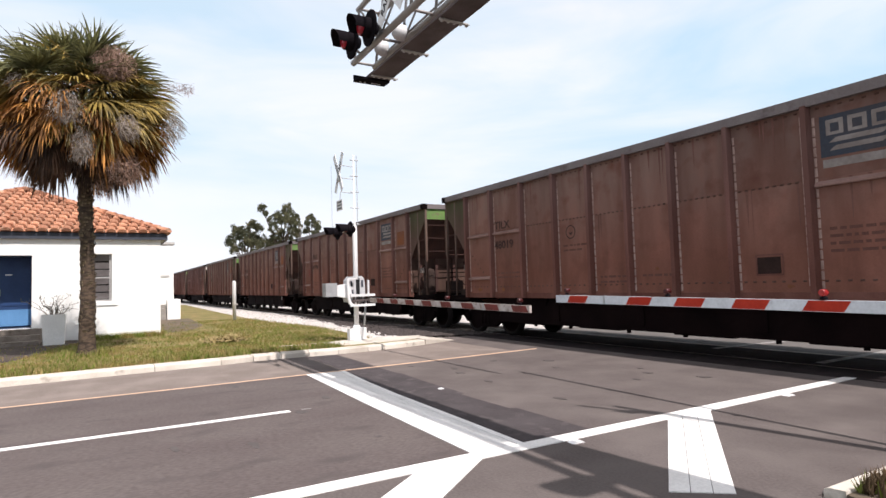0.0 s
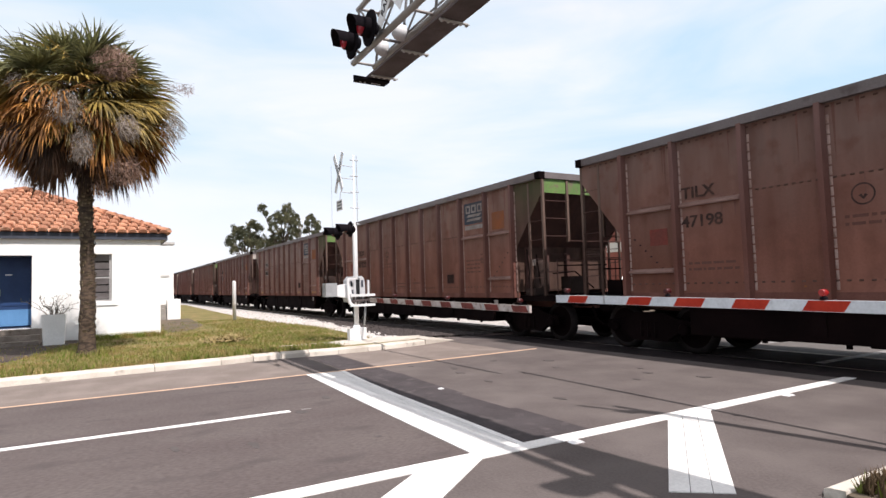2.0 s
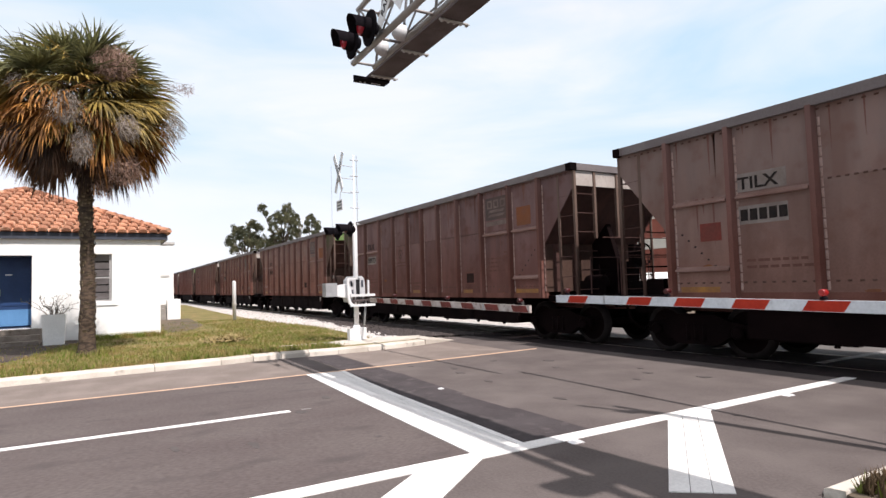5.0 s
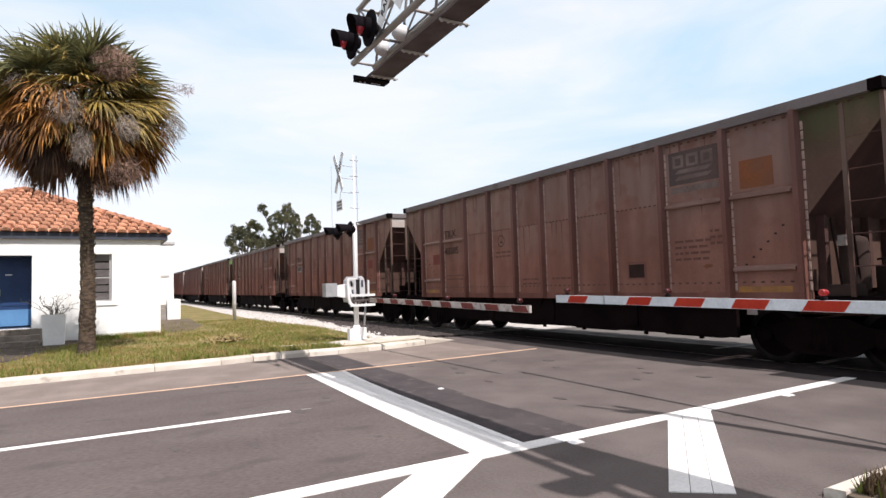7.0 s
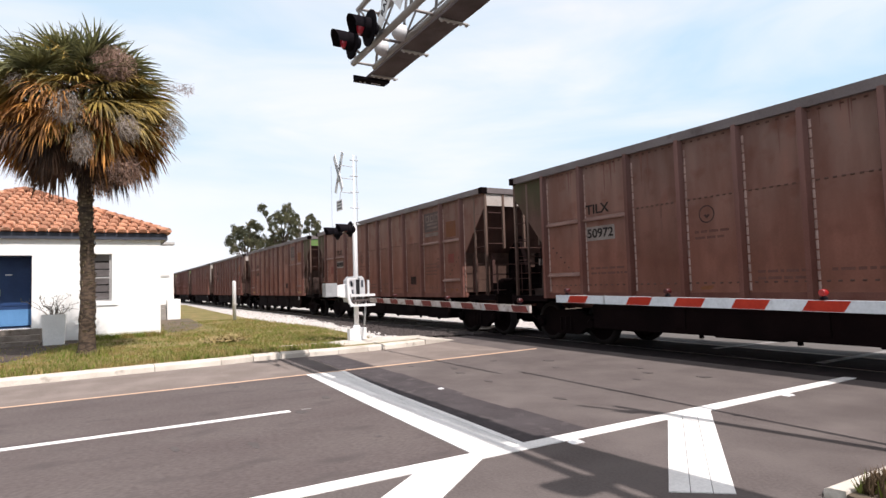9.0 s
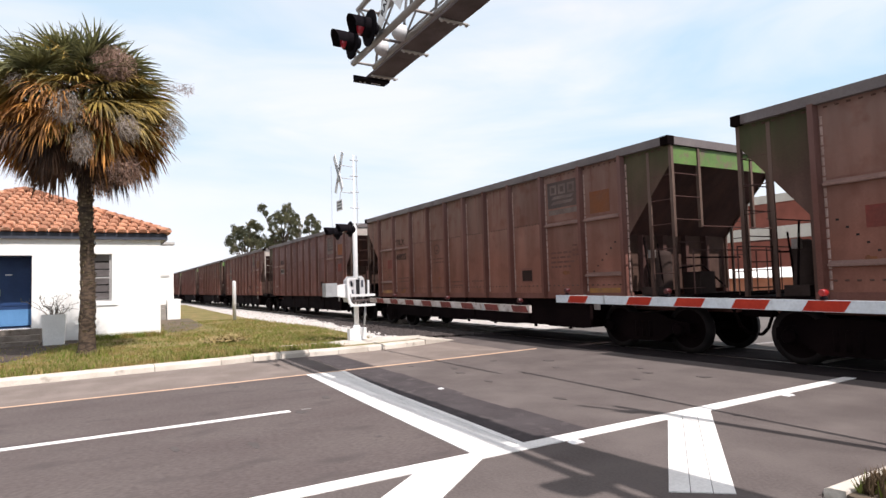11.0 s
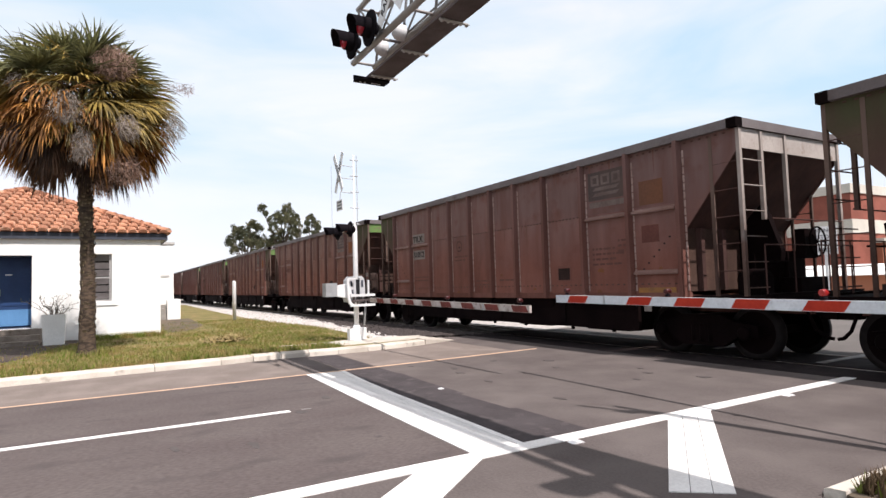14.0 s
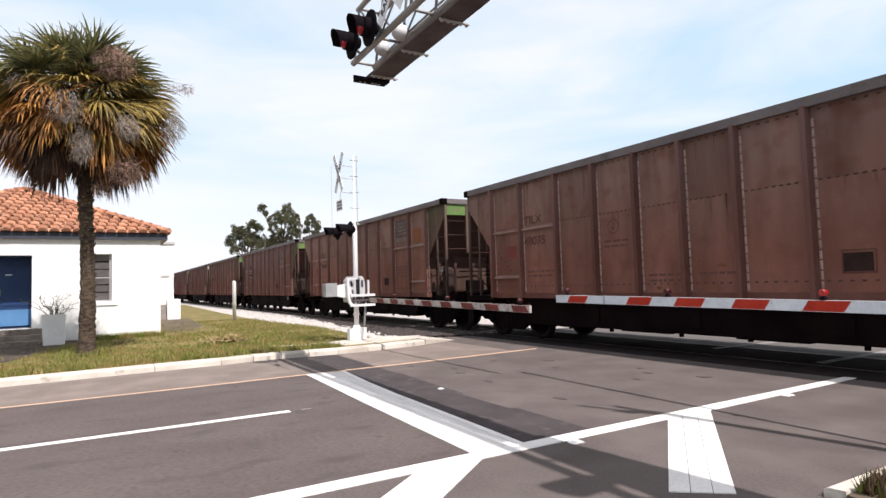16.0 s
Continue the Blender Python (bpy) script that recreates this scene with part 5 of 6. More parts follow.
def build_near_mechanism():
    ob = empty("gate_mechanism", "white gate mechanism on a tall steel mast", "crossing signal", "crossing signals", m=pose(-1.25, 6.04, 0.0))
    b = B()
    lathe(b, [(0.20, 0.0), (0.20, 0.05), (0.09, 0.12), (0.064, 0.3), (0.060, 4.78), (0.050, 4.82), (0.040, 5.84), (0.001, 5.87)], None, 14)
    part("pole", b, M["white_metal"], ob)
    b = B()
    box(b, -0.34, -0.09, -0.10, 0.30, 0.95, 1.45)
    part("mechanism_housing", b, M["white_metal"], ob, "", 0.03)
    for s in (-1, 1):
        b = B()
        box(b, -0.60, 0.60, -0.006, 0.006, -0.115, 0.115, Matrix.Translation((0, -0.10 - 0.012 * s, 5.32)) @ Matrix.Rotation(radians(30), 4, "Z") @ Matrix.Rotation(radians(45 * s), 4, "Y"))
        part("crossbuck_blade", b, M["sign_white"], ob)
    b = B()
    box(b, -0.20, 0.20, -0.11, -0.10, 4.30, 4.50)
    part("sign_plate", b, M["sign_white"], ob)


build_near_mechanism()


def build_gantry():
    """Cantilever over the lanes: its post stands on the near verge."""
    XT, XP = -10.15, 2.9
    k = 0.990
    g = empty("signal_gantry", "aluminium cantilever gantry with walkway and flashing lights", "signal gantry", m=Matrix.Translation((0, 0, 1.53 * (1 - k))) @ Matrix.Scale(k, 4))
    skew = 0.012

    def Y(y, x):
        return y - skew * (x + 10.0)
    b = B()
    lathe(b, [(0.32, 0), (0.32, 0.05), (0.17, 0.06), (0.15, 7.3), (0.05, 7.35)], pose(XP, 4.05, 0.04), 18)
    part("post", b, M["gantry_metal"], g, "thick round gantry post")
    b = B()
    box(b, XP - 0.5, XP + 0.5, 3.55, 4.55, -0.02, 0.10)
    part("footing", b, M["concrete"], g)
    chords = ((4.06, 5.68, 0.058), (4.49, 5.68, 0.058), (4.18, 6.72, 0.05), (4.61, 6.72, 0.05))
    for y, z, r in chords:
        b = B()
        tube(b, (XT, Y(y, XT), z), (XP, Y(y, XP), z), r, None, 12)
        part("chord", b, M["gantry_metal"], g, "round aluminium chord" if y == 4.06 and z < 6 else "")
    n = 11
    step = (XP - XT) / n
    for k in range(n + 1):
        x = XT + 0.06 + k * step * 0.995
        for a, c in (((4.06, 5.68), (4.49, 5.68)), ((4.18, 6.72), (4.61, 6.72)), ((4.06, 5.68), (4.18, 6.72)), ((4.49, 5.68), (4.61, 6.72))):
            b = B()
            tube(b, (x, Y(a[0], x), a[1]), (x, Y(c[0], x), c[1]), 0.024, None, 7)
            part("strut", b, M["gantry_metal"], g)
        if k < n:
            x2 = XT + 0.06 + (k + 1) * step * 0.995
            for y in (4.06, 4.49):
                b = B()
                z0, z1 = (5.68, 6.72) if k % 2 else (6.72, 5.68)
                y0, y1 = (y, y + 0.12) if k % 2 else (y + 0.12, y)
                tube(b, (x, Y(y0, x), z0), (x2, Y(y1, x2), z1), 0.020, None, 6)
                part("brace", b, M["gantry_metal"], g)
    # walkway beside the truss, hung a little lower
    low = Matrix.Translation((0, 0, 1.53)) @ Matrix.Scale(0.9255, 4) @ Matrix.Translation((0, 0, -1.53))

    def hung(name, b, mat, label=""):
        for v in b.verts:
            v.co = low @ v.co
        return part(name, b, mat, g, label)
    x = -10.67
    k = 0
    while x < XP:
        x2 = min(x + 1.35, XP)
        b = B()
        vs = []
        rim = (lambda u: 4.95 - 0.018 * (u + 10.67)) if k < 7 else (lambda u: 4.98 + 0.11 * (u + 0.7))
        edge = 4.40 if 3 <= k <= 6 else 4.47
        for z in (5.58, 5.622):
            vs.append([b.verts.new((xx, Y(yy, xx), z)) for xx, yy in ((x, edge), (x2 - 0.01, edge), (x2 - 0.01, rim(x2)), (x, rim(x)))])
        b.faces.new(vs[0][::-1])
        b.faces.new(vs[1])
        for j in range(4):
            b.faces.new((vs[0][j], vs[0][(j + 1) % 4], vs[1][(j + 1) % 4], vs[1][j]))
        hung("walkway_plate", b, M["grating"], "grey-brown walkway grating" if k == 0 else "")
        b = B()
        box(b, x + 0.35, x + 0.40, Y(4.48, x), Y(5.03 - 0.018 * (x + 10.67), x), 5.555, 5.578)
        for j in range(5):
            box(b, x + 0.33, x + 0.42, Y(4.52 + 0.11 * j, x), Y(4.555 + 0.11 * j, x), 5.54, 5.556)
        hung("walkway_bracket", b, M["soffit"])
        x += 1.35
        k += 1
    b = B()
    box(b, -10.72, -10.45, 4.28, 4.94, 5.535, 5.578)
    box(b, -10.72, -10.68, 4.28, 4.50, 5.59, 5.67)
    hung("end_plate", b, M["black_paint"], "dark end plate with small unreadable pale marks")
    b = B()
    for j in range(4):
        box(b, -10.70 + 0.06 * (j % 2), -10.67 + 0.06 * (j % 2), 4.32 + 0.05 * j, 4.35 + 0.05 * j, 5.531, 5.534)
    for j in range(3):
        box(b, -10.64, -10.61, 4.62 + 0.07 * j, 4.67 + 0.07 * j, 5.531, 5.534)
    hung("end_marks", b, M["sign_white"])
    b = B()
    for z in (6.2, 6.6):
        tube(b, (-10.65, Y(4.94, -10.65), z), (XP, Y(4.72, XP), z), 0.02, None, 7)
    hung("handrail", b, M["gantry_metal"])
    # flashing lights facing the oncoming lanes, and the backs of those facing the other way
    for xx, zz in ((-9.68, 5.82), (-8.90, 5.77), (0.50, 5.78), (1.10, 5.78)):
        signal_lamp(g, Matrix.Translation((xx, 3.86 if xx < 0 else 3.95, zz + (0.05 if xx < 0 else 0))), 0.25, 0.30 if xx < 0 else 0.34, "red_mid")
        b = B()
        tube(b, (xx, 3.82, zz), (xx, 4.0, 5.7), 0.025, None, 7)
        part("lamp_bracket", b, M["gantry_metal"], g)
    for xx in (-9.50, -8.76):
        b = B()
        lathe(b, [(0.135, -0.05), (0.14, 0.02), (0.12, 0.09), (0.08, 0.14), (0.02, 0.165)], Matrix.Translation((xx, 4.38, 5.78)) @ Matrix.Rotation(radians(90), 4, "X"), 20)
        part("lamp_back", b, M["white_metal"], g, "pale domed lamp housing")
        b = B()
        tube(b, (xx, 4.48, 5.7), (xx, 4.44, 5.95), 0.03, None, 7)
        part("lamp_bracket", b, M["black_paint"], g)
    # crossbuck over the first pair of lights
    turn = Matrix.Translation((-7.95, 3.80, 6.08))
    for s in (-1, 1):
        r = turn @ Matrix.Translation((0, -0.012 * s, 0)) @ Matrix.Rotation(radians(45 * s), 4, "Y")
        b = B()
        box(b, -0.61, 0.61, -0.005, 0.005, -0.115, 0.115, r)
        part("crossbuck_blade", b, M["sign_white"], g, "white crossbuck blade with black letters" if s == 1 else "")
        lettering("crossbuck_word", {1: "CROSSING", -1: "RAIL  ROAD"}[s], 0.17, M["mark_dark"], g, r @ Matrix.Translation((0, -0.008, 0)) @ Matrix.Rotation(radians(90), 4, "X"))


build_gantry()


# ---------------------------------------------------------------- beyond the tracks
def build_brick_building():
    bld = empty("brick_building", "red brick building with cream bands and a flat roof", "building")
    X1, Y0, TOP = -16.45, 35.0, 6.28
    b = B()
    box(b, -60, X1, Y0, 62, 0.0, 3.60)
    part("wall", b, M["brick"], bld, "red brick wall")
    b = B()
    box(b, -60, X1 + 0.06, Y0 - 0.06, 62, 3.605, 4.35)
    part("stone_band", b, M["cream"], bld, "cream stone band")
    b = B()
    box(b, -60, X1, Y0, 62, 4.355, TOP - 0.5)
    part("upper_wall", b, M["brick"], bld)
    b = B()
    box(b, -60, X1 + 0.08, Y0 - 0.08, 62, TOP - 0.495, TOP)
    part("parapet", b, M["cream"], bld, "pale parapet")
    # entrance on the sunlit side
    b = B()
    for y0, y1 in ((37.0, 37.7), (41.0, 41.7)):
        box(b, X1 + 0.005, X1 + 0.5, y0, y1, 0.0, 3.3)
    part("pilaster", b, M["brick_sunlit"], bld)
    b = B()
    box(b, X1 + 0.005, X1 + 0.7, 36.8, 41.9, 3.05, 3.3)
    part("canopy", b, M["cream"], bld)
    b = B()
    box(b, X1 + 0.005, X1 + 0.05, 37.75, 40.95, 0.0, 3.0)
    part("dark_door", b, M["dark_void"], bld)
    # low wing walls with a white coping, turned to the sun
    for cx, cy, ln in ((-21.5, 31.8, 5.2), (-15.6, 30.8, 5.6), (-27.5, 33.0, 5.2)):
        m = Matrix.Translation((cx, cy, 0)) @ Matrix.Rotation(radians(24), 4, "Z")
        b = B()
        box(b, -ln / 2, ln / 2, -0.15, 0.15, 0.0, 1.32, m)
        wall = part("low_wall", b, M["brick_sunlit"], bld, "brick garden wall, coloured orange as if sunlit")
        # coping shaped with a slope so that it catches the sun
        b = B()
        prism(b, [(-0.50, 1.322), (-0.50, 1.36), (0.16, 1.86), (0.22, 1.86), (0.22, 1.322)], -ln / 2 - 0.05, ln / 2 + 0.05, "x", m)
        part("coping", b, M["stucco"], wall, "white sloping coping")


def build_track_sign():
    s = empty("road_sign", "white rectangular traffic sign on a pale post", "road sign", m=pose(-12.25, 24.0, 0.0, 0, 0, 22))
    b = B()
    box(b, -0.05, 0.05, -0.02, 0.02, 0.0, 3.25)
    part("post", b, M["white_metal"], s)
    b = B()
    box(b, -0.40, 0.40, -0.04, -0.025, 2.20, 3.28)
    part("sign_plate", b, M["sign_white"], s, "", 0.004)
    for k, wd in enumerate(("DO NOT", "STOP", "ON", "TRACKS")):
        lettering("sign_word", wd, 0.20, M["sign_ink"], s, pose(0, -0.044, 3.12 - 0.25 * k, 90, 0, 0))


def build_bollard():
    b = B()
    lathe(b, [(0.085, 0.0), (0.085, 1.74), (0.075, 1.79), (0.04, 1.82)], pose(-28.6, 5.33, 0.12), 14)
    tagged(part("marker_post", b, M["white_metal"]), "round white marker post standing on the grass edge", "post")


def build_tree(x, y, clumps, seed, kind_label):
    """A trunk with a limb to each clump of leaves. clumps: (sideways, height, radius)."""
    rnd = random.Random(seed)
    t = empty("tree", kind_label, "tree", "distant trees", m=pose(x, y, -0.05))
    h = max(c[1] + c[2] for c in clumps)
    fork = 0.45 * h
    b = B()
    tube(b, (0, 0, 0), (0.1, 0, fork), 0.028 * h, 0.018 * h, 9)
    verts, faces = [], []
    for dy, z, r in clumps:
        e = Vector((rnd.uniform(-0.8, 0.8) * r, dy, z))
        tube(b, (0.08, 0, fork * rnd.uniform(0.75, 0.99)), e, 0.010 * h, 0.003 * h, 6)
        for _ in range(int(7 + 9 * r)):
            d = Vector((rnd.gauss(0, 1), rnd.gauss(0, 1), rnd.gauss(0, 0.9))).normalized()
            c = e + d * r * rnd.uniform(0.45, 0.95)
            cr = 0.26 + 0.20 * rnd.random()
            for _ in range(50):
                o = Vector((rnd.gauss(0, 1), rnd.gauss(0, 1), rnd.gauss(0, 0.8)))
                p = c + o.normalized() * cr * rnd.random() ** 0.4
                q = rnd.uniform(0.07, 0.16)
                u = Vector((rnd.gauss(0, 1), rnd.gauss(0, 1), rnd.gauss(0, 1))).normalized()
                w = u.orthogonal().normalized() * q * 0.6
                i = len(verts)
                verts.extend([tuple(p - u * q), tuple(p + w), tuple(p + u * q), tuple(p - w)])
                faces.append((i, i + 1, i + 2, i + 3))
    part("trunk", b, M["bark_tree"], t)
    me = bpy.data.meshes.new("crown")
    me.from_pydata(verts, [], faces)
    me.materials.append(M["leaf"])
    cr = new("crown", me)
    cr.parent = t


def build_far_posts():
    # two pale distant posts of unknown kind, stood on the ground
    for y, top, r in ((26.3, 10.6, 0.16), (27.5, 11.4, 0.20)):
        post = empty("roof_vent", "pale round post standing far behind the train", "vent stack", "distant vent stacks", m=pose(-93, y, -0.05))
        b = B()
        lathe(b, [(r, 0.0), (r, top - 0.5), (1.5 * r, top - 0.45), (1.5 * r, top - 0.1), (0.4 * r, top)], None, 12)
        part("stack", b, M["soffit"], post)


build_brick_building()
build_track_sign()
build_bollard()
build_tree(-93, 24.6, ((0.9, 14.2, 1.1), (0.2, 13.0, 1.5), (1.9, 13.0, 1.2), (-1.2, 12.2, 1.4), (0.8, 11.2, 1.8), (2.2, 11.0, 1.3), (-1.6, 10.4, 1.3), (0.3, 9.2, 2.0), (1.8, 9.4, 1.5), (-1.4, 9.0, 1.5), (0.9, 12.2, 1.5), (-3.0, 14.1, 0.6), (-2.5, 13.3, 0.3)), 1, "tall leafy tree with an uneven crown far behind the train")
build_tree(-93, 19.0, ((0.8, 11.5, 0.8), (-1.2, 10.8, 0.9), (0.0, 10.1, 1.2), (1.9, 11.0, 0.8), (1.4, 9.6, 1.2), (-1.6, 9.4, 1.0), (-2.2, 8.7, 0.7), (0.2, 8.5, 1.4), (-1.5, 7.9, 0.9), (1.6, 8.2, 1.3), (0.4, 9.3, 1.3)), 2, "lower broad leafy tree far behind the train")
build_tree(-93, 29.5, ((0.0, 12.9, 0.65), (0.5, 12.0, 0.7), (-0.7, 12.0, 0.4), (0.9, 11.3, 0.5), (-0.9, 10.9, 0.6), (0.3, 10.4, 0.8)), 3, "slender sparse tree far behind the train")
build_tree(-97, 22.6, ((0.0, 9.3, 1.3), (1.3, 8.6, 1.2), (-1.3, 8.8, 1.2)), 4, "low leafy tree between taller ones behind the train")
build_far_posts()


# ---------------------------------------------------------------- coal train
PITCH, BODY = 16.18, 14.79
HALF = 1.595
SILL, TOP = 1.13, 4.21
POSTS = (1.25, 2.52, 3.90, 5.16, 6.32, 7.42, 8.52, 9.70, 11.02, 12.36, 13.59)
WHEEL_R = 0.483


def rivet_rows(bm, pts, r=0.014, tall=0.034):
    for x, y, z, s in pts:
        i = [bm.verts.new(p) for p in ((x - r, y, z - tall), (x + r, y, z - tall), (x + r, y, z + tall), (x - r, y, z + tall))]
        t = bm.verts.new((x, y + s * 0.016, z))
        for k in range(4):
            bm.faces.new((i[k], i[(k + 1) % 4], t))


def side_meshes(mat, belt):
    """Sheets, posts, belts and rivets of the sides, shared by the cars of one colour."""
    out = []
    for s in (-1, 1):
        y = s * HALF
        for a, c in zip(POSTS, POSTS[1:]):
            for z0, z1 in ((SILL, 2.93), (2.932, TOP - 0.15)):
                b = B()
                box(b, a, c - 0.002, y - s * 0.03, y, z0, z1)
                out.append(("side_sheet", mesh_of("side_sheet", b, mat)))
        for flip in (0, 1):
            def fx(x):
                return BODY - x if flip else x
            b = B()
            prism(b, [(fx(1.245), SILL), (fx(1.245), TOP - 0.15), (fx(0.02), TOP - 0.15), (fx(0.02), 3.67), (fx(1.10), 2.41), (fx(1.10), SILL)], y - s * 0.03, y - s * 0.002, "y")
            out.append(("gusset%d" % flip, mesh_of("end_gusset", b, mat)))
        for x in POSTS:
            b = B()
            w, d = 0.064, 0.115
            prism(b, [(x - w, y), (x - 0.042, y + s * d), (x + 0.042, y + s * d), (x + w, y)], SILL - 0.02, TOP - 0.14, "z")
            out.append(("side_post", mesh_of("side_post", b, M["car_post"])))
        # narrow dark strips paint the shade along the left of each post
        b = B()
        for x in POSTS[1:]:
            y0, y1 = sorted((y + s * 0.0005, y + s * 0.003))
            box(b, x - 0.094, x - 0.066, y0, y1, SILL + 0.02, TOP - 0.16)
        out.append(("weld_line", mesh_of("weld_line", b, M["rivet_and_shade"])))
        b = B()
        pts = []
        for k, x in enumerate(POSTS):
            z = SILL + 0.2
            while z < TOP - 0.25:
                pts.append((x + 0.092, y + s * 0.001, z, s))
                if k in (4, 8):
                    pts.append((x - 0.092, y + s * 0.001, z + 0.06, s))
                z += 0.155
        rivet_rows(b, pts, 0.022, 0.066)
        out.append(("rivets", mesh_of("rivets", b, M["rivet"])))
        b = B()
        pts = []
        x = 1.4
        while x < 13.5:
            pts.append((x, y + s * 0.001, 1.40, s))
            x += 0.16
        x = 0.3
        while x < 14.6:
            pts.append((x, y + s * 0.001, TOP - 0.21, s))
            x += 0.16
        x = POSTS[2] + 0.2
        while x < POSTS[8] - 0.1:
            pts.append((x, y + s * 0.001, 2.93, s))
            x += 0.12
        rivet_rows(b, pts, 0.030, 0.014)
        out.append(("rivets", mesh_of("rivets", b, M["rivet_and_shade"])))
        for a, c, z in ((1.34, 2.43, belt), (2.61, 3.82, belt), (11.11, 12.28, 2.84), (12.45, 13.50, 2.84), (1.34, 2.43, 1.64 if belt > 2.7 else 1.80), (12.45, 13.50, 1.62)):
            b = B()
            prism(b, [(y + s * 0.002, z - 0.035), (y + s * 0.075, z - 0.03), (y + s * 0.078, z + 0.005), (y + s * 0.002, z + 0.055)], a, c, "x")
            out.append(("belt_rail", mesh_of("belt_rail", b, M["belt"])))
    return out


def end_parts(car, far, tank, pale):
    """One end of a car. far: at the rear; tank: the end with the reservoir and green paint."""
    F = (lambda x: x) if far else (lambda x: BODY - x)
    top = M["green_end"] if tank else M["pale_end"]
    b = B()
    x0, x1 = sorted((F(0.0), F(0.03)))
    box(b, x0, x1, -HALF + 0.03, HALF - 0.03, 3.70, TOP - 0.165)
    part("end_panel", b, top, car, "bright green end panel" if tank else "pale dusty end panel")
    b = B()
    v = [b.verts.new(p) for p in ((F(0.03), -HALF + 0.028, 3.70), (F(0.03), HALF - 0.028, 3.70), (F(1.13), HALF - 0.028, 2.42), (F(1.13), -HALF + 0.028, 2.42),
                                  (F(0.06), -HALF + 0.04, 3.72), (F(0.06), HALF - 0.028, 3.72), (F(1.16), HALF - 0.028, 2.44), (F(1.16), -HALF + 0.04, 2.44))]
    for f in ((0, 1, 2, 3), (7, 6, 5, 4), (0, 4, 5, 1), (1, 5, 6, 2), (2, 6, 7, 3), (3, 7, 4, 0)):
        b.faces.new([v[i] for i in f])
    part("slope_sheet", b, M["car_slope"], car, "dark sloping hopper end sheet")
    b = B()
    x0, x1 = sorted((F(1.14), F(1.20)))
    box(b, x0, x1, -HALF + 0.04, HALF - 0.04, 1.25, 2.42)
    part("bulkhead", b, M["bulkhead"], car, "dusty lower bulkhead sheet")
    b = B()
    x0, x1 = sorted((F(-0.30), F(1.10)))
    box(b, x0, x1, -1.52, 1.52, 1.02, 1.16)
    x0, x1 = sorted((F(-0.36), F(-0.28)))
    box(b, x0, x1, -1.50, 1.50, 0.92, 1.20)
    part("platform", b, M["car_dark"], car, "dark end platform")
    # posts and ladders
    inner = (-0.78, 0.92) if tank else (-0.95, -0.22)
    for y in (-HALF + 0.03, *inner, HALF - 0.03):
        b = B()
        low = 1.16 if abs(y) > 1 else 2.48
        x0, x1 = sorted((F(-0.03), F(0.035)))
        box(b, x0, x1, y - 0.033, y + 0.033, low, TOP - 0.17)
        part("end_post", b, M["end_post" if tank or not pale else "ladder"], car, "upright end post")
    lad = empty_part("ladder", car)
    for k in range(6):
        z = 1.30 + 0.44 * k
        b = B()
        tube(b, (F(-0.02), -HALF + 0.05, z), (F(-0.02), inner[0], z), 0.012, None, 6)
        shared("rung", mesh_of("rung", b, M["car_slope" if tank or not pale else "ladder"]), lad)
    lad = empty_part("ladder", car)
    b = B()
    x0, x1 = sorted((F(0.50), F(0.565)))
    box(b, x0, x1, -HALF - 0.005, -HALF + 0.03, 1.16, 4.0)
    shared("ladder_rail", mesh_of("ladder_rail", b, M["end_post"]), lad)
    for k in range(5):
        z = 1.60 + 0.47 * k
        b = B()
        tube(b, (F(0.0), -HALF + 0.01, z), (F(0.53), -HALF + 0.01, z), 0.010, None, 6)
        shared("rung", mesh_of("rung", b, M["car_slope"]), lad)
    b = B()
    tube(b, (F(-0.05), -0.80, 2.50), (F(-0.05), HALF - 0.05, 2.50), 0.013, None, 6)
    tube(b, (F(-0.25), -1.40, 2.02), (F(-0.25), 1.40, 2.02), 0.013, None, 6)
    for y in (-1.40, -0.55, 0.55, 1.40):
        tube(b, (F(-0.25), y, 1.18), (F(-0.25), y, 2.02), 0.014, None, 6)
    part("grab_rail", b, M["car_slope"], car)
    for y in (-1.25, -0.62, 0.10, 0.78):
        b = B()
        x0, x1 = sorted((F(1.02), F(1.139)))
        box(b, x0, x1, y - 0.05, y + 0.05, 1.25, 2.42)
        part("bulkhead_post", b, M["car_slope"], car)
    # far side safety ladder
    b = B()
    for y0, x in ((HALF - 0.05, 0.5), (HALF - 0.05, 0.9)):
        x0, x1 = sorted((F(x), F(x + 0.05)))
        box(b, x0, x1, y0 - 0.03, y0 + 0.02, 1.16, 3.1)
    for k in range(4):
        tube(b, (F(0.5), HALF - 0.05, 1.6 + 0.38 * k), (F(0.95), HALF - 0.05, 1.6 + 0.38 * k), 0.011, None, 6)
    part("side_ladder", b, M["end_post"], car)
    if tank:
        b = B()
        lathe(b, [(0.07, 0.0), (0.17, 0.04), (0.195, 0.11), (0.195, 0.78), (0.17, 0.86), (0.07, 0.90)], pose(F(0.72), -1.10, 1.17), 20)
        part("air_reservoir", b, M["tank"], car, "upright dusty air reservoir, darkened for the shaded car end")
        b = B()
        x0, x1 = sorted((F(0.35), F(0.75)))
        box(b, x0, x1, -0.42, 0.05, 1.17, 1.62)
        part("control_valve", b, M["tank"], car, "dark brake control valve", 0.02)
        b = B()
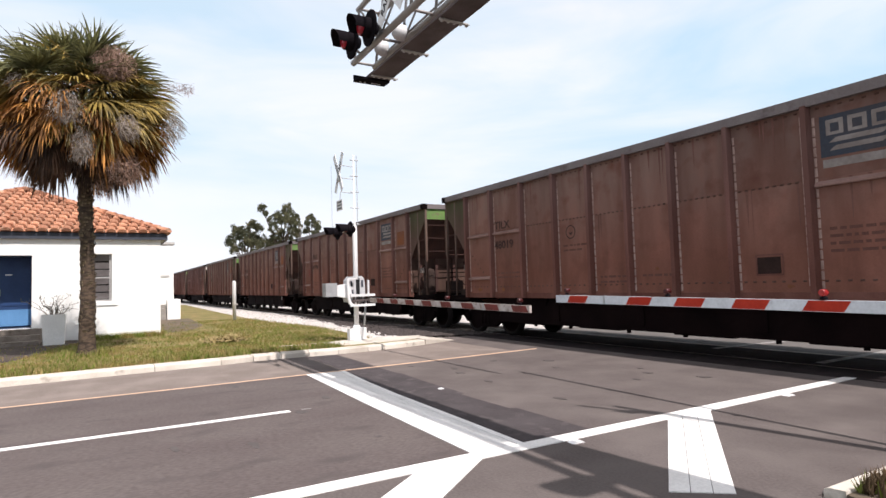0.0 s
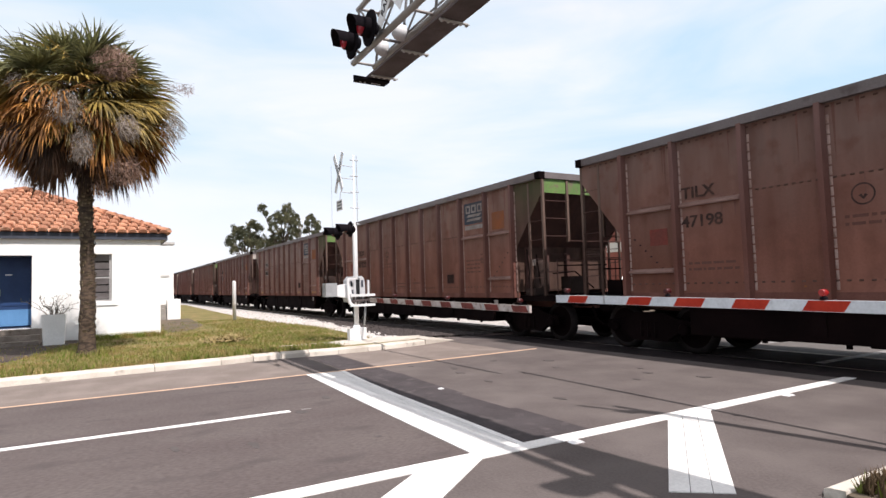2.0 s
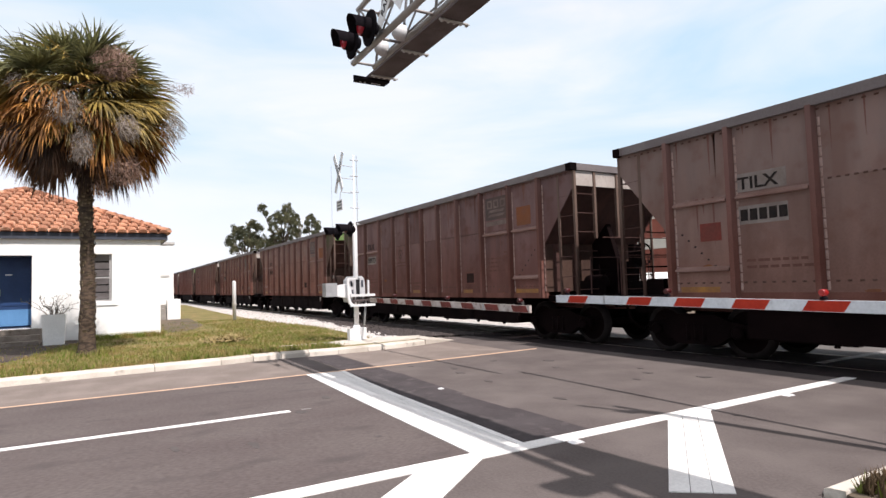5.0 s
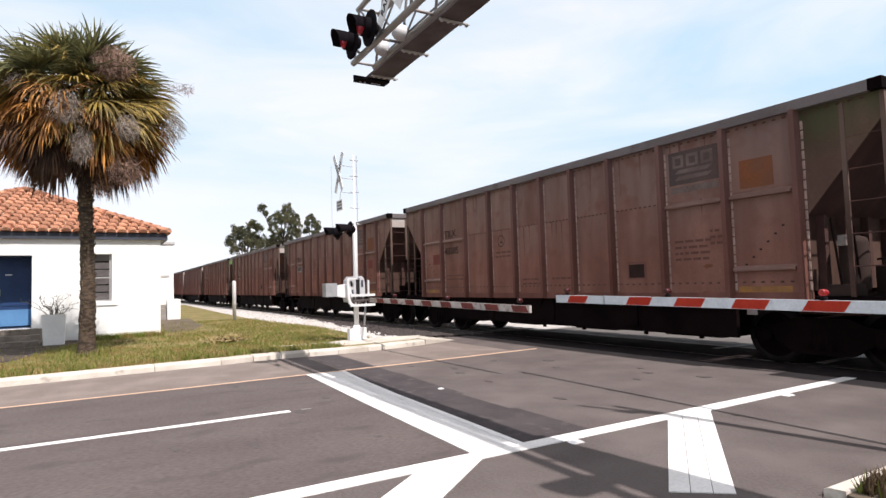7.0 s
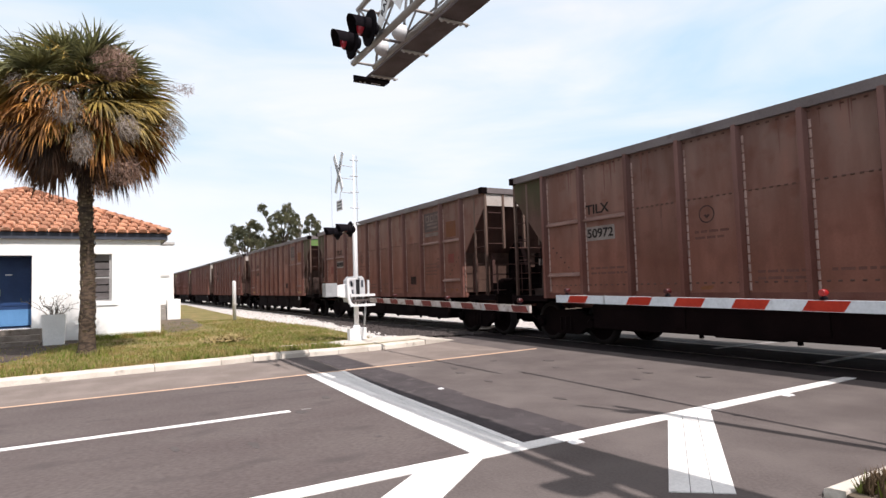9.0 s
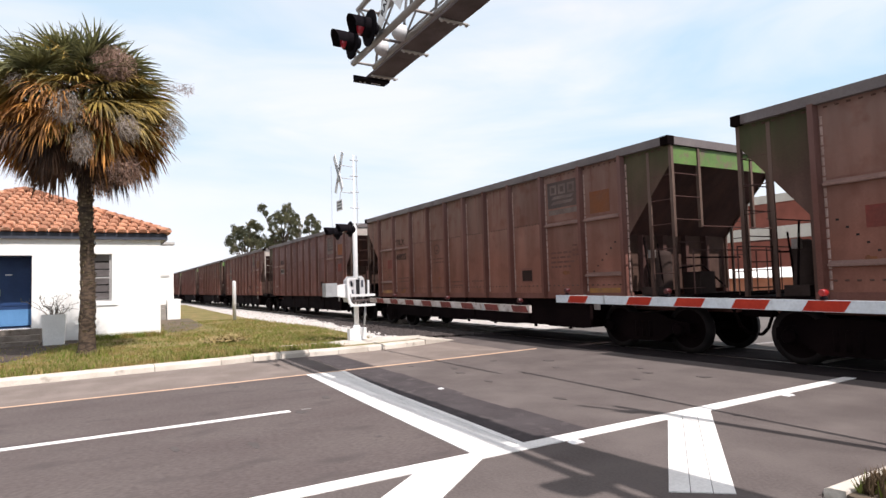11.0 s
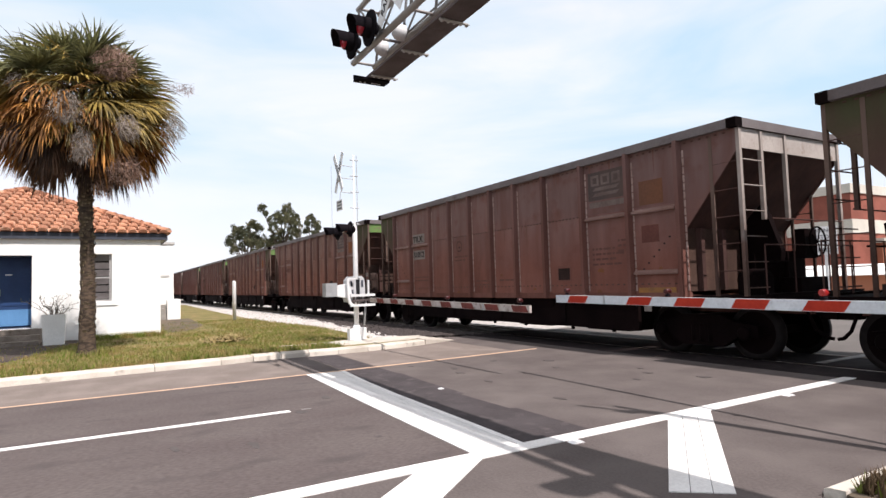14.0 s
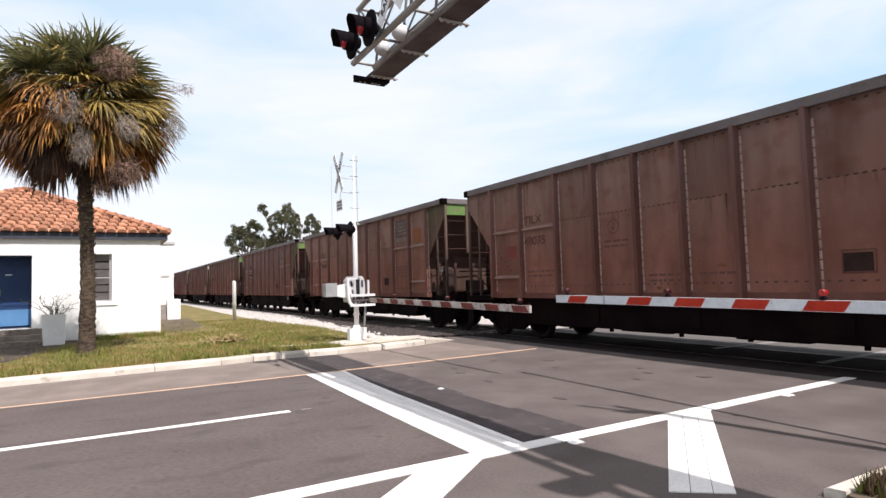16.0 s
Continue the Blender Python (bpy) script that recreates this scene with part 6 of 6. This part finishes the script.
        for p, q in (((0.50, -0.9, 1.7), (0.45, -0.2, 1.75)), ((0.45, -0.2, 1.75), (0.3, 0.3, 1.3)), ((0.6, -1.2, 1.2), (0.6, -1.35, 2.2)), ((0.75, -1.42, 1.2), (0.85, -1.45, 2.35)), ((0.2, -1.0, 1.9), (0.2, 0.7, 1.9))):
            tube(b, (F(p[0]), p[1], p[2]), (F(q[0]), q[1], q[2]), 0.018, None, 6)
        part("brake_pipe", b, M["car_dark"], car)
        b = B()
        x0, x1 = sorted((F(0.68), F(0.80)))
        box(b, x0, x1, -1.40, -1.31, 1.92, 2.08)
        part("tag_plate", b, M["logo_white"], car, "small white tag")
        b = B()
        x0, x1 = sorted((F(0.55), F(0.95)))
        box(b, x0, x1, -1.45, -1.15, 1.17, 1.34)
        part("valve_cover", b, M["tank"], car, "", 0.02)
    else:
        b = B()
        n = 24
        c = Vector((F(-0.10), 0.50, 2.10))
        ring = [c + Vector((0, 0.27 * math.cos(2 * math.pi * k / n), 0.27 * math.sin(2 * math.pi * k / n))) for k in range(n)]
        for k in range(n):
            tube(b, ring[k], ring[(k + 1) % n], 0.018, None, 6, False)
        for k in range(5):
            a = 2 * math.pi * k / 5
            tube(b, c, c + Vector((0, 0.27 * math.cos(a), 0.27 * math.sin(a))), 0.012, None, 5)
        part("brake_wheel", b, M["car_dark"], car, "black spoked hand brake wheel")
        b = B()
        x0, x1 = sorted((F(0.02), F(0.20)))
        box(b, x0, x1, 0.30, 0.70, 1.80, 2.35)
        x0, x1 = sorted((F(0.02), F(0.5)))
        box(b, x0, x1, 0.1, 1.0, 1.17, 1.45)
        part("brake_gear", b, M["car_dark"], car, "", 0.02)
        b = B()
        prism(b, [(F(1.13), 2.44), (F(0.62), 2.90), (F(0.30), 1.95), (F(0.42), 1.17), (F(1.13), 1.17)], 0.02, 0.16, "y")
        part("slope_brace", b, M["car_dark"], car, "black brace under the slope sheet")
        b = B()
        lathe(b, [(0.05, 0.0), (0.20, 0.02), (0.215, 0.08), (0.215, 0.50), (0.16, 0.56), (0.05, 0.58)], Matrix.Translation((F(0.55), -0.72, 1.42)) @ Matrix.Rotation(radians(-90), 4, "X"), 18)
        part("brake_cylinder", b, M["car_dark"], car, "black brake cylinder")
        b = B()
        x0, x1 = sorted((F(0.10), F(0.52)))
        box(b, x0, x1, -1.02, -0.62, 1.17, 1.50)
        part("valve_box", b, M["car_dark"], car, "", 0.03)
        b = B()
        x0, x1 = sorted((F(0.30), F(0.62)))
        box(b, x0, x1, 0.20, 0.78, 1.452, 1.95)
        part("gear_case", b, M["car_dark"], car, "", 0.03)
        b = B()
        for p, q in (((0.5, -1.0, 1.2), (0.3, -0.3, 1.7)), ((0.2, -1.2, 1.75), (0.2, 0.4, 1.75)), ((0.7, -0.2, 1.2), (0.7, -0.2, 1.9))):
            tube(b, (F(p[0]), p[1], p[2]), (F(q[0]), q[1], q[2]), 0.018, None, 6)
        part("brake_rod", b, M["car_dark"], car)
    # coupler and hose
    b = B()
    x0, x1 = sorted((F(-0.68), F(0.3)))
    box(b, x0, x1, -0.10, 0.10, 0.76, 0.98)
    x0, x1 = sorted((F(-0.68), F(-0.42)))
    box(b, x0, x1, -0.17, 0.17, 0.72, 1.02)
    part("coupler", b, M["car_dark"], car, "", 0.02)
    b = B()
    pts = [Vector((F(-0.30), -0.35, 0.85)), Vector((F(-0.42), -0.34, 0.55)), Vector((F(-0.56), -0.30, 0.42)), Vector((F(-0.665), -0.25, 0.40))]
    for p, q in zip(pts, pts[1:]):
        tube(b, p, q, 0.03, None, 8)
    part("air_hose", b, M["car_dark"], car)


def empty_part(name, parent):
    ob = new(name)
    ob.empty_display_size = 0.1
    ob.parent = parent
    return ob


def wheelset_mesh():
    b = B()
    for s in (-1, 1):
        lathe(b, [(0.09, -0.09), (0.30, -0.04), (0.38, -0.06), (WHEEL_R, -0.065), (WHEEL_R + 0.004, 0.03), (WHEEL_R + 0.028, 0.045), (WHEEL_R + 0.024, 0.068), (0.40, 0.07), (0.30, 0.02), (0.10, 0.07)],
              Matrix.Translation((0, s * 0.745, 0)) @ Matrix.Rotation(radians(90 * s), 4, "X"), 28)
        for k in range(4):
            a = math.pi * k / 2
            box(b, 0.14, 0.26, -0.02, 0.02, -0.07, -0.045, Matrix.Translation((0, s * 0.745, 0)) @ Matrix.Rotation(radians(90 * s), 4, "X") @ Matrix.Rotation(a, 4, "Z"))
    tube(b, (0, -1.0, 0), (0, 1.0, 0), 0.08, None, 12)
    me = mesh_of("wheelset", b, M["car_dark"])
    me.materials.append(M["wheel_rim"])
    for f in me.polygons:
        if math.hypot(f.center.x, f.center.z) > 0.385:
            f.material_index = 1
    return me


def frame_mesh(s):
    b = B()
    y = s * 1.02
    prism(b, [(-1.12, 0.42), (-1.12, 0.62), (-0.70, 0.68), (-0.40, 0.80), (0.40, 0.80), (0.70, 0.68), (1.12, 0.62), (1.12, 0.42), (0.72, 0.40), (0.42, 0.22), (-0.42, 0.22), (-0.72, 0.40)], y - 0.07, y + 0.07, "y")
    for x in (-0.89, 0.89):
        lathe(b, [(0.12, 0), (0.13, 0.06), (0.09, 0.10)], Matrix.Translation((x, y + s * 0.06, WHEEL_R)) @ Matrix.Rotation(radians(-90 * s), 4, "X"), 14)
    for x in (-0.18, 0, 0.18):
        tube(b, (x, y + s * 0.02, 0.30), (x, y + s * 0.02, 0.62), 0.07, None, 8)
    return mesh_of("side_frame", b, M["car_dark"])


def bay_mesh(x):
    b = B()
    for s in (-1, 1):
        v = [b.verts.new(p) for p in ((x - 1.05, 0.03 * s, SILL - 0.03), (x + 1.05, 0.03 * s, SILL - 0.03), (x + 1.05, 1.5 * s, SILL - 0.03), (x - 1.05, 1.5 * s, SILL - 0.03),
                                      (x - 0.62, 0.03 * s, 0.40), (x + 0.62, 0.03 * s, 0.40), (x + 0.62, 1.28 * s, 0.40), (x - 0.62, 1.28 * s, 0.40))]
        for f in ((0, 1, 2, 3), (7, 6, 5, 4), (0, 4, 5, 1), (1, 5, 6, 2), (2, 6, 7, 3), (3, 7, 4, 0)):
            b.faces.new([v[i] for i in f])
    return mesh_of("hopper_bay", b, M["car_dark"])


def build_car(mat, tank_front, belt):
    """A four-bay coal hopper: x along the car from its rear corner, the rail head at z 0."""
    car = empty("hopper_car", "", "freight car", "coal train")
    for name, me in side_meshes(mat, belt):
        ob = shared(name.rstrip("01") if name.startswith("gusset") else name, me, car)
        if name in ("rivets", "weld_line"):
            ob["kind"] = "stuff"
        if name.startswith("gusset"):
            ob.name = "end_gusset"
            if (name == "gusset1") == tank_front:
                me.materials[0] = M["dull_green"]
                ob["label"] = "dirty green end gusset"
    b = B()
    for s in (-1, 1):
        y0, y1 = sorted((s * (HALF - 0.05), s * (HALF + 0.10)))
        box(b, -0.05, BODY + 0.05, y0, y1, TOP - 0.16, TOP)
    side_chord = part("top_chord", b, M["car_chord"], car, "rolled top chord along the rim", 0.012)
    for x0, x1 in ((-0.05, 0.06), (BODY - 0.06, BODY + 0.05)):
        b = B()
        box(b, x0, x1, -HALF + 0.052, HALF - 0.052, TOP - 0.158, TOP - 0.002)
        part("end_chord", b, M["car_chord"], car, "", 0.012)
    for x in (-0.052, BODY - 0.13):
        for s in (-1, 1):
            b = B()
            y0, y1 = sorted((s * (HALF - 0.08), s * (HALF + 0.106)))
            box(b, x, x + 0.182, y0, y1, TOP - 0.164, TOP + 0.004)
            part("corner_cap", b, M["car_dark"], car, "dark corner cap")
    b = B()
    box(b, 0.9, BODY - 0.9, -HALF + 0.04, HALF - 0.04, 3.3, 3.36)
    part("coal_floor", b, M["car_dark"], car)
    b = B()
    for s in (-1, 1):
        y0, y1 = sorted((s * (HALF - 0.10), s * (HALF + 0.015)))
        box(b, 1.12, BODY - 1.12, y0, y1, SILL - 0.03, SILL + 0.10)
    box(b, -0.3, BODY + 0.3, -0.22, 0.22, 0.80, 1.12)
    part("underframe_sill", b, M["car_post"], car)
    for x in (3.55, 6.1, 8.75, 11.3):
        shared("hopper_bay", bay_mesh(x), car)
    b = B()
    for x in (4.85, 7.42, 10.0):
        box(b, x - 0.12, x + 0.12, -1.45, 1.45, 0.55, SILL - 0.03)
    # long dark plates close the underside into one shaded band
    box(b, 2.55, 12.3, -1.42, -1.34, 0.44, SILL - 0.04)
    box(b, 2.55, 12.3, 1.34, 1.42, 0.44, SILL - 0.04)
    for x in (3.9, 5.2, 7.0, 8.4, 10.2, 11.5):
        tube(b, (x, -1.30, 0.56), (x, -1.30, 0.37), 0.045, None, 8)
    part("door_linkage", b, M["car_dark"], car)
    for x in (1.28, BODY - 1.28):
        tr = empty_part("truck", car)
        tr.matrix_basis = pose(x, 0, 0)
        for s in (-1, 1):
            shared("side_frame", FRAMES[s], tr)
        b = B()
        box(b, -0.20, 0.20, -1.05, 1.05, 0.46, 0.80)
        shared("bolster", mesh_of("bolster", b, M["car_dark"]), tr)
        for dx in (-0.89, 0.89):
            shared("wheelset", WHEELS, tr, pose(dx, 0, WHEEL_R))
    b = B()
    box(b, 12.62, 12.80, -HALF - 0.012, -HALF + 0.0, 0.86, 1.04)
    part("reflector", b, M["logo_white"], car)
    pale = mat is M["car_side_warm"]
    end_parts(car, True, not tank_front, pale)
    end_parts(car, False, tank_front, pale)
    return car


def decals(car, number, style):
    """Painted marks of one car, a few millimetres proud of the sheets."""
    y = -HALF - 0.004
    blue, white = (M["logo_blue"], M["logo_white"]) if style.get("fresh") else (M["logo_grime"], M["logo_dim"])
    b = B()
    box(b, 11.20, 12.24, y, y + 0.003, 3.24, 3.86)
    lg = part("emblem", b, blue, car, "faded blue emblem panel with pale bars")
    b = B()
    yy = y - 0.003
    for x0, x1 in ((11.29, 11.53), (11.59, 11.84), (11.90, 12.14)):
        for a, c, z0, z1 in ((x0, x0 + 0.06, 3.56, 3.79), (x1 - 0.06, x1, 3.56, 3.79), (x0 + 0.06, x1 - 0.06, 3.735, 3.79), (x0 + 0.06, x1 - 0.06, 3.56, 3.605)):
            box(b, a, c, yy, yy + 0.0025, z0, z1)
    for z in (3.48, 3.36):
        prism(b, [(11.32, z - 0.035), (12.02, z - 0.035), (12.12, z + 0.035), (11.42, z + 0.035)], yy, yy + 0.0025, "y")
    part("emblem_device", b, white, lg, "pale bars")
    b = B()
    box(b, 11.22, 12.22, y, y + 0.003, 3.08, 3.20)
    part("caption_bar", b, M["logo_dim"] if not style.get("fresh") else M["logo_white"], car)
    b = B()
    box(b, 12.62, 13.20, y, y + 0.003, 2.97, 3.45)
    part("orange_panel", b, M["orange_dim" if style.get("dim") else "orange_mark"], car, "faded orange painted square")
    if style.get("red"):
        b = B()
        box(b, 1.86, 2.28, y, y + 0.003, 2.14, 2.46)
        part("red_panel", b, M["red_mark"], car, "dull red painted square")
        if not style.get("tank"):
            b = B()
            box(b, 12.70, 13.05, y, y + 0.003, 2.16, 2.44)
            part("red_panel", b, M["red_mark"], car)
    if style.get("front_red"):
        b = B()
        box(b, 12.64, 13.06, y, y + 0.003, 2.22, 2.56)
        part("red_panel", b, M["red_dim" if style.get("dim") else "red_mark"], car, "dull red painted square")
    face = lambda x, z: pose(x, y - 0.006, z, 90, 0, 0)
    plate = style.get("plate")
    if plate:
        b = B()
        box(b, 2.62, 3.46, y, y + 0.003, 2.37, 2.68)
        part("number_panel", b, M["plate_pale"], car, "pale number panel")
        if plate == 2:
            b = B()
            box(b, 2.62, 3.46, y, y + 0.003, 2.92, 3.23)
            part("number_panel", b, M["plate_pale"], car)
    mat = M["mark_faint"] if not style.get("dark", True) else M["mark_dark"] if plate else M["mark_mid"]
    low = "belt" in style
    lettering("reporting_mark", "TILX", 0.335, mat, car, face(3.06 if low else 2.98, 2.86 if low else 3.05) @ Matrix.Diagonal((1.0, 0.86, 1.0, 1.0)))
    if style.get("unread"):
        b = B()
        for k in range(5):
            box(b, 2.66 + 0.165 * k, 2.79 + 0.165 * k, y - 0.006, y - 0.0005, 2.43, 2.62)
        part("number_bars", b, mat, car, "")
    if not style.get("unread"):
        lettering("car_number", number, 0.29 if plate else 0.315, mat, car, face(3.17 if low else 3.04, 2.39 if low else 2.52) @ Matrix.Diagonal((1.07, 0.94, 1.0, 1.0)))
    # round badge of a ring and two lines
    b = B()
    n = 24
    for k in range(n):
        a0, a1 = 2 * math.pi * k / n, 2 * math.pi * (k + 1) / n
        vs = [(5.66 + r * math.cos(a), y - 0.002, 2.63 + r * math.sin(a)) for r, a in ((0.160, a0), (0.160, a1), (0.136, a1), (0.136, a0))]
        b.faces.new([b.verts.new(v) for v in vs])
    prism(b, [(5.60, 2.61), (5.66, 2.55), (5.72, 2.61), (5.68, 2.63), (5.66, 2.59), (5.64, 2.63)], y, y + 0.003, "y")
    part("ring_badge", b, M["mark_faint"] if not style.get("dark", True) else M["mark_mid"], car)
    # rows of fine stencil too small to read
    rnd = random.Random(len(number) + int(number))
    b = B()
    for x0, z0, rows, ln in ((5.40, 2.30, 2, 0.6), (2.72, 1.74, 2, 0.95), (11.25, 2.15, 4, 0.7), (6.55, 1.55, 2, 0.8), (7.7, 1.55, 1, 0.8), (12.0, 2.3, 3, 0.2)):
        for r in range(rows):
            x = x0
            while x < x0 + ln:
                w = rnd.uniform(0.05, 0.22)
                box(b, x, x + w, y, y + 0.003, z0 - 0.11 * r, z0 - 0.11 * r + 0.045)
                x += w + 0.04
    part("stencil", b, M["mark_faint"], car, "faint lines of small unreadable stencil")["kind"] = "stuff"
    b = B()
    box(b, 10.10, 10.49, y, y + 0.003, 1.53, 1.80)
    bd = part("data_plate", b, M["plate_brown"], car, "dark framed data plate")
    b = B()
    for x0, x1, z0, z1 in ((10.08, 10.53, 1.825, 1.85), (10.08, 10.53, 1.50, 1.525), (10.075, 10.098, 1.51, 1.84), (10.512, 10.535, 1.51, 1.84)):
        box(b, x0, x1, yy, yy + 0.0025, z0, z1)
    part("plate_rim", b, M["car_post"], bd)
    # soot running down from the rim, rust along the sill
    clear = lambda x: min(abs(x - p) for p in POSTS) > 0.17
    b = B()
    for _ in range(34):
        x, w, ln = rnd.uniform(1.4, 13.4), rnd.uniform(0.010, 0.032), rnd.uniform(0.15, 0.9)
        z1 = TOP - 0.17 if rnd.random() < 0.65 else 2.92
        if clear(x):
            prism(b, [(x - w, z1), (x + w, z1), (x + 0.5 * w, z1 - 0.6 * ln), (x + 0.1 * w, z1 - ln), (x - 0.3 * w, z1 - 0.7 * ln)], y + 0.0012, y + 0.003, "y")
    part("soot", b, M["grime"], car, "dark streaks running down the sheets")["kind"] = "stuff"
    b = B()
    for _ in range(26):
        x, z, r = rnd.uniform(1.6, 13.2), rnd.choice((1.19, 1.20, 1.22, 1.25, 1.32, 1.70)), rnd.uniform(0.02, 0.06)
        if clear(x) and clear(x + 0.2) and clear(x - 0.2):
            st = rnd.uniform(1.2, 2.6)
            prism(b, [(x + st * r * rnd.uniform(0.6, 1.2) * math.cos(0.63 * k), z + r * rnd.uniform(0.5, 1.1) * math.sin(0.63 * k)) for k in range(10)], y + 0.0008, y + 0.0028, "y")
    if len(b.verts):
        part("rust", b, M["rust"], car, "orange rust stains along the sill")["kind"] = "stuff"
    else:
        b.free()
    # slanting line of step marks below the belts
    b = B()
    for k in range(6):
        x, z = 1.46 + 0.13 * k, 2.28 - 0.12 * k
        box(b, x, x + 0.042, y, y + 0.003, z, z + 0.03)
        box(b, BODY - x - 0.042, BODY - x, y, y + 0.003, z, z + 0.03)
    part("step_marks", b, M["mark_dark"], car)
    b = B()
    for x0, x1 in style.get("yellow", ()):
        box(b, x0, x1, y, y + 0.003, 1.21, 1.33)
    if len(b.verts):
        part("reflective_strip", b, M["yellow_mark"], car, "dirty yellow reflective strips")
    else:
        b.free()


WHEELS = wheelset_mesh()
FRAMES = {s: frame_mesh(s) for s in (-1, 1)}
Y_STRIPS = ((4.9, 5.3), (6.6, 7.1), (9.9, 10.4), (12.5, 13.4), (1.4, 2.2))
# number, colour, tank end at the front, marks
TRAIN = [
    ("46011", "car_side", True, dict(unread=True, red=True)),
    ("48019", "car_side", False, dict(fresh=True)),
    ("47198", "car_side", True, dict(red=True, tank=True, fresh=True)),
    ("47222", "car_side", True, dict(red=True, tank=True, fresh=True, belt=2.61)),
    ("51034", "car_side_pale", True, dict(unread=True, fresh=True, tank=True, red=True, yellow=Y_STRIPS, plate=2)),
    ("50973", "car_side_grey", False, dict(plate=1, yellow=Y_STRIPS)),
    ("48205", "car_side_tan", True, dict(red=True, tank=True, yellow=Y_STRIPS[3:])),
    ("50972", "car_side", False, dict(front_red=True, plate=1, yellow=Y_STRIPS[2:4])),
    ("50961", "car_side", False, dict(unread=True, plate=1, red=True)),
    ("48025", "car_side", True, dict(red=True, tank=True, yellow=Y_STRIPS[3:])),
    ("50982", "car_side_grey", False, dict(plate=1, front_red=True)),
    ("51012", "car_side_warm", False, dict(dim=True, plate=2, front_red=True, yellow=Y_STRIPS[3:4])),
    ("48075", "car_side", True, dict(red=True, tank=True, dark=False)),
    ("48110", "car_side", True, dict(unread=True, dark=False, red=True, tank=True)),
    ("50990", "car_side_grey", True, dict(unread=True, plate=1, tank=True)),
    ("47205", "car_side_warm", True, dict(unread=True, red=True, tank=True)),
    ("51020", "car_side_grey", False, dict(unread=True, plate=1)),
    ("48031", "car_side_grey", True, dict(unread=True, red=True, tank=True)),
    ("50969", "car_side", False, dict(unread=True, plate=1)),
]
COLOURS = {"car_side": "dusty brown", "car_side_warm": "rusty brown", "car_side_grey": "grey-brown", "car_side_tan": "tan-brown", "car_side_pale": "pale grey-brown"}
CARS = []
patterns = {}
for number, colour, tank_front, style in TRAIN:
    key = (colour, tank_front, style.get("belt", 2.84))
    if key not in patterns:
        patterns[key] = build_car(M[colour], tank_front, key[2])
        car = patterns[key]
    else:
        car = copy_thing(patterns[key], Matrix())
    CARS.append((car, number, style, colour, tank_front))
for car, number, style, colour, tank_front in CARS:
    tagged(car, "weathered %s coal hopper car with %s" % (COLOURS[colour], "a green front end" if tank_front else "a green rear end"))
    decals(car, number, style)


def run(t):
    """How far the train has gone at t seconds, in metres."""
    return 11.213 * t + 0.048 + 0.17396 - 0.102887 * t + 0.00542293 * t ** 2 + 0.00057956 * t ** 3 - 3.411e-5 * t ** 4


def motions():
    times = [0.5 * k for k in range(33)]
    for k, (car, *_) in enumerate(CARS):
        walk(car, [(t, pose(run(t) - PITCH * k, TRACK_Y, 0)) for t in times])
        for tr in car.children:
            if tr.name.startswith("truck"):
                for w in tr.children:
                    if w.name.startswith("wheelset"):
                        at = w.matrix_basis.translation.copy()
                        walk(w, [(s / 15, pose(at.x, at.y, at.z) @ Matrix.Rotation(run(s / 15) / WHEEL_R, 4, "Y")) for s in range(241)])


motions()
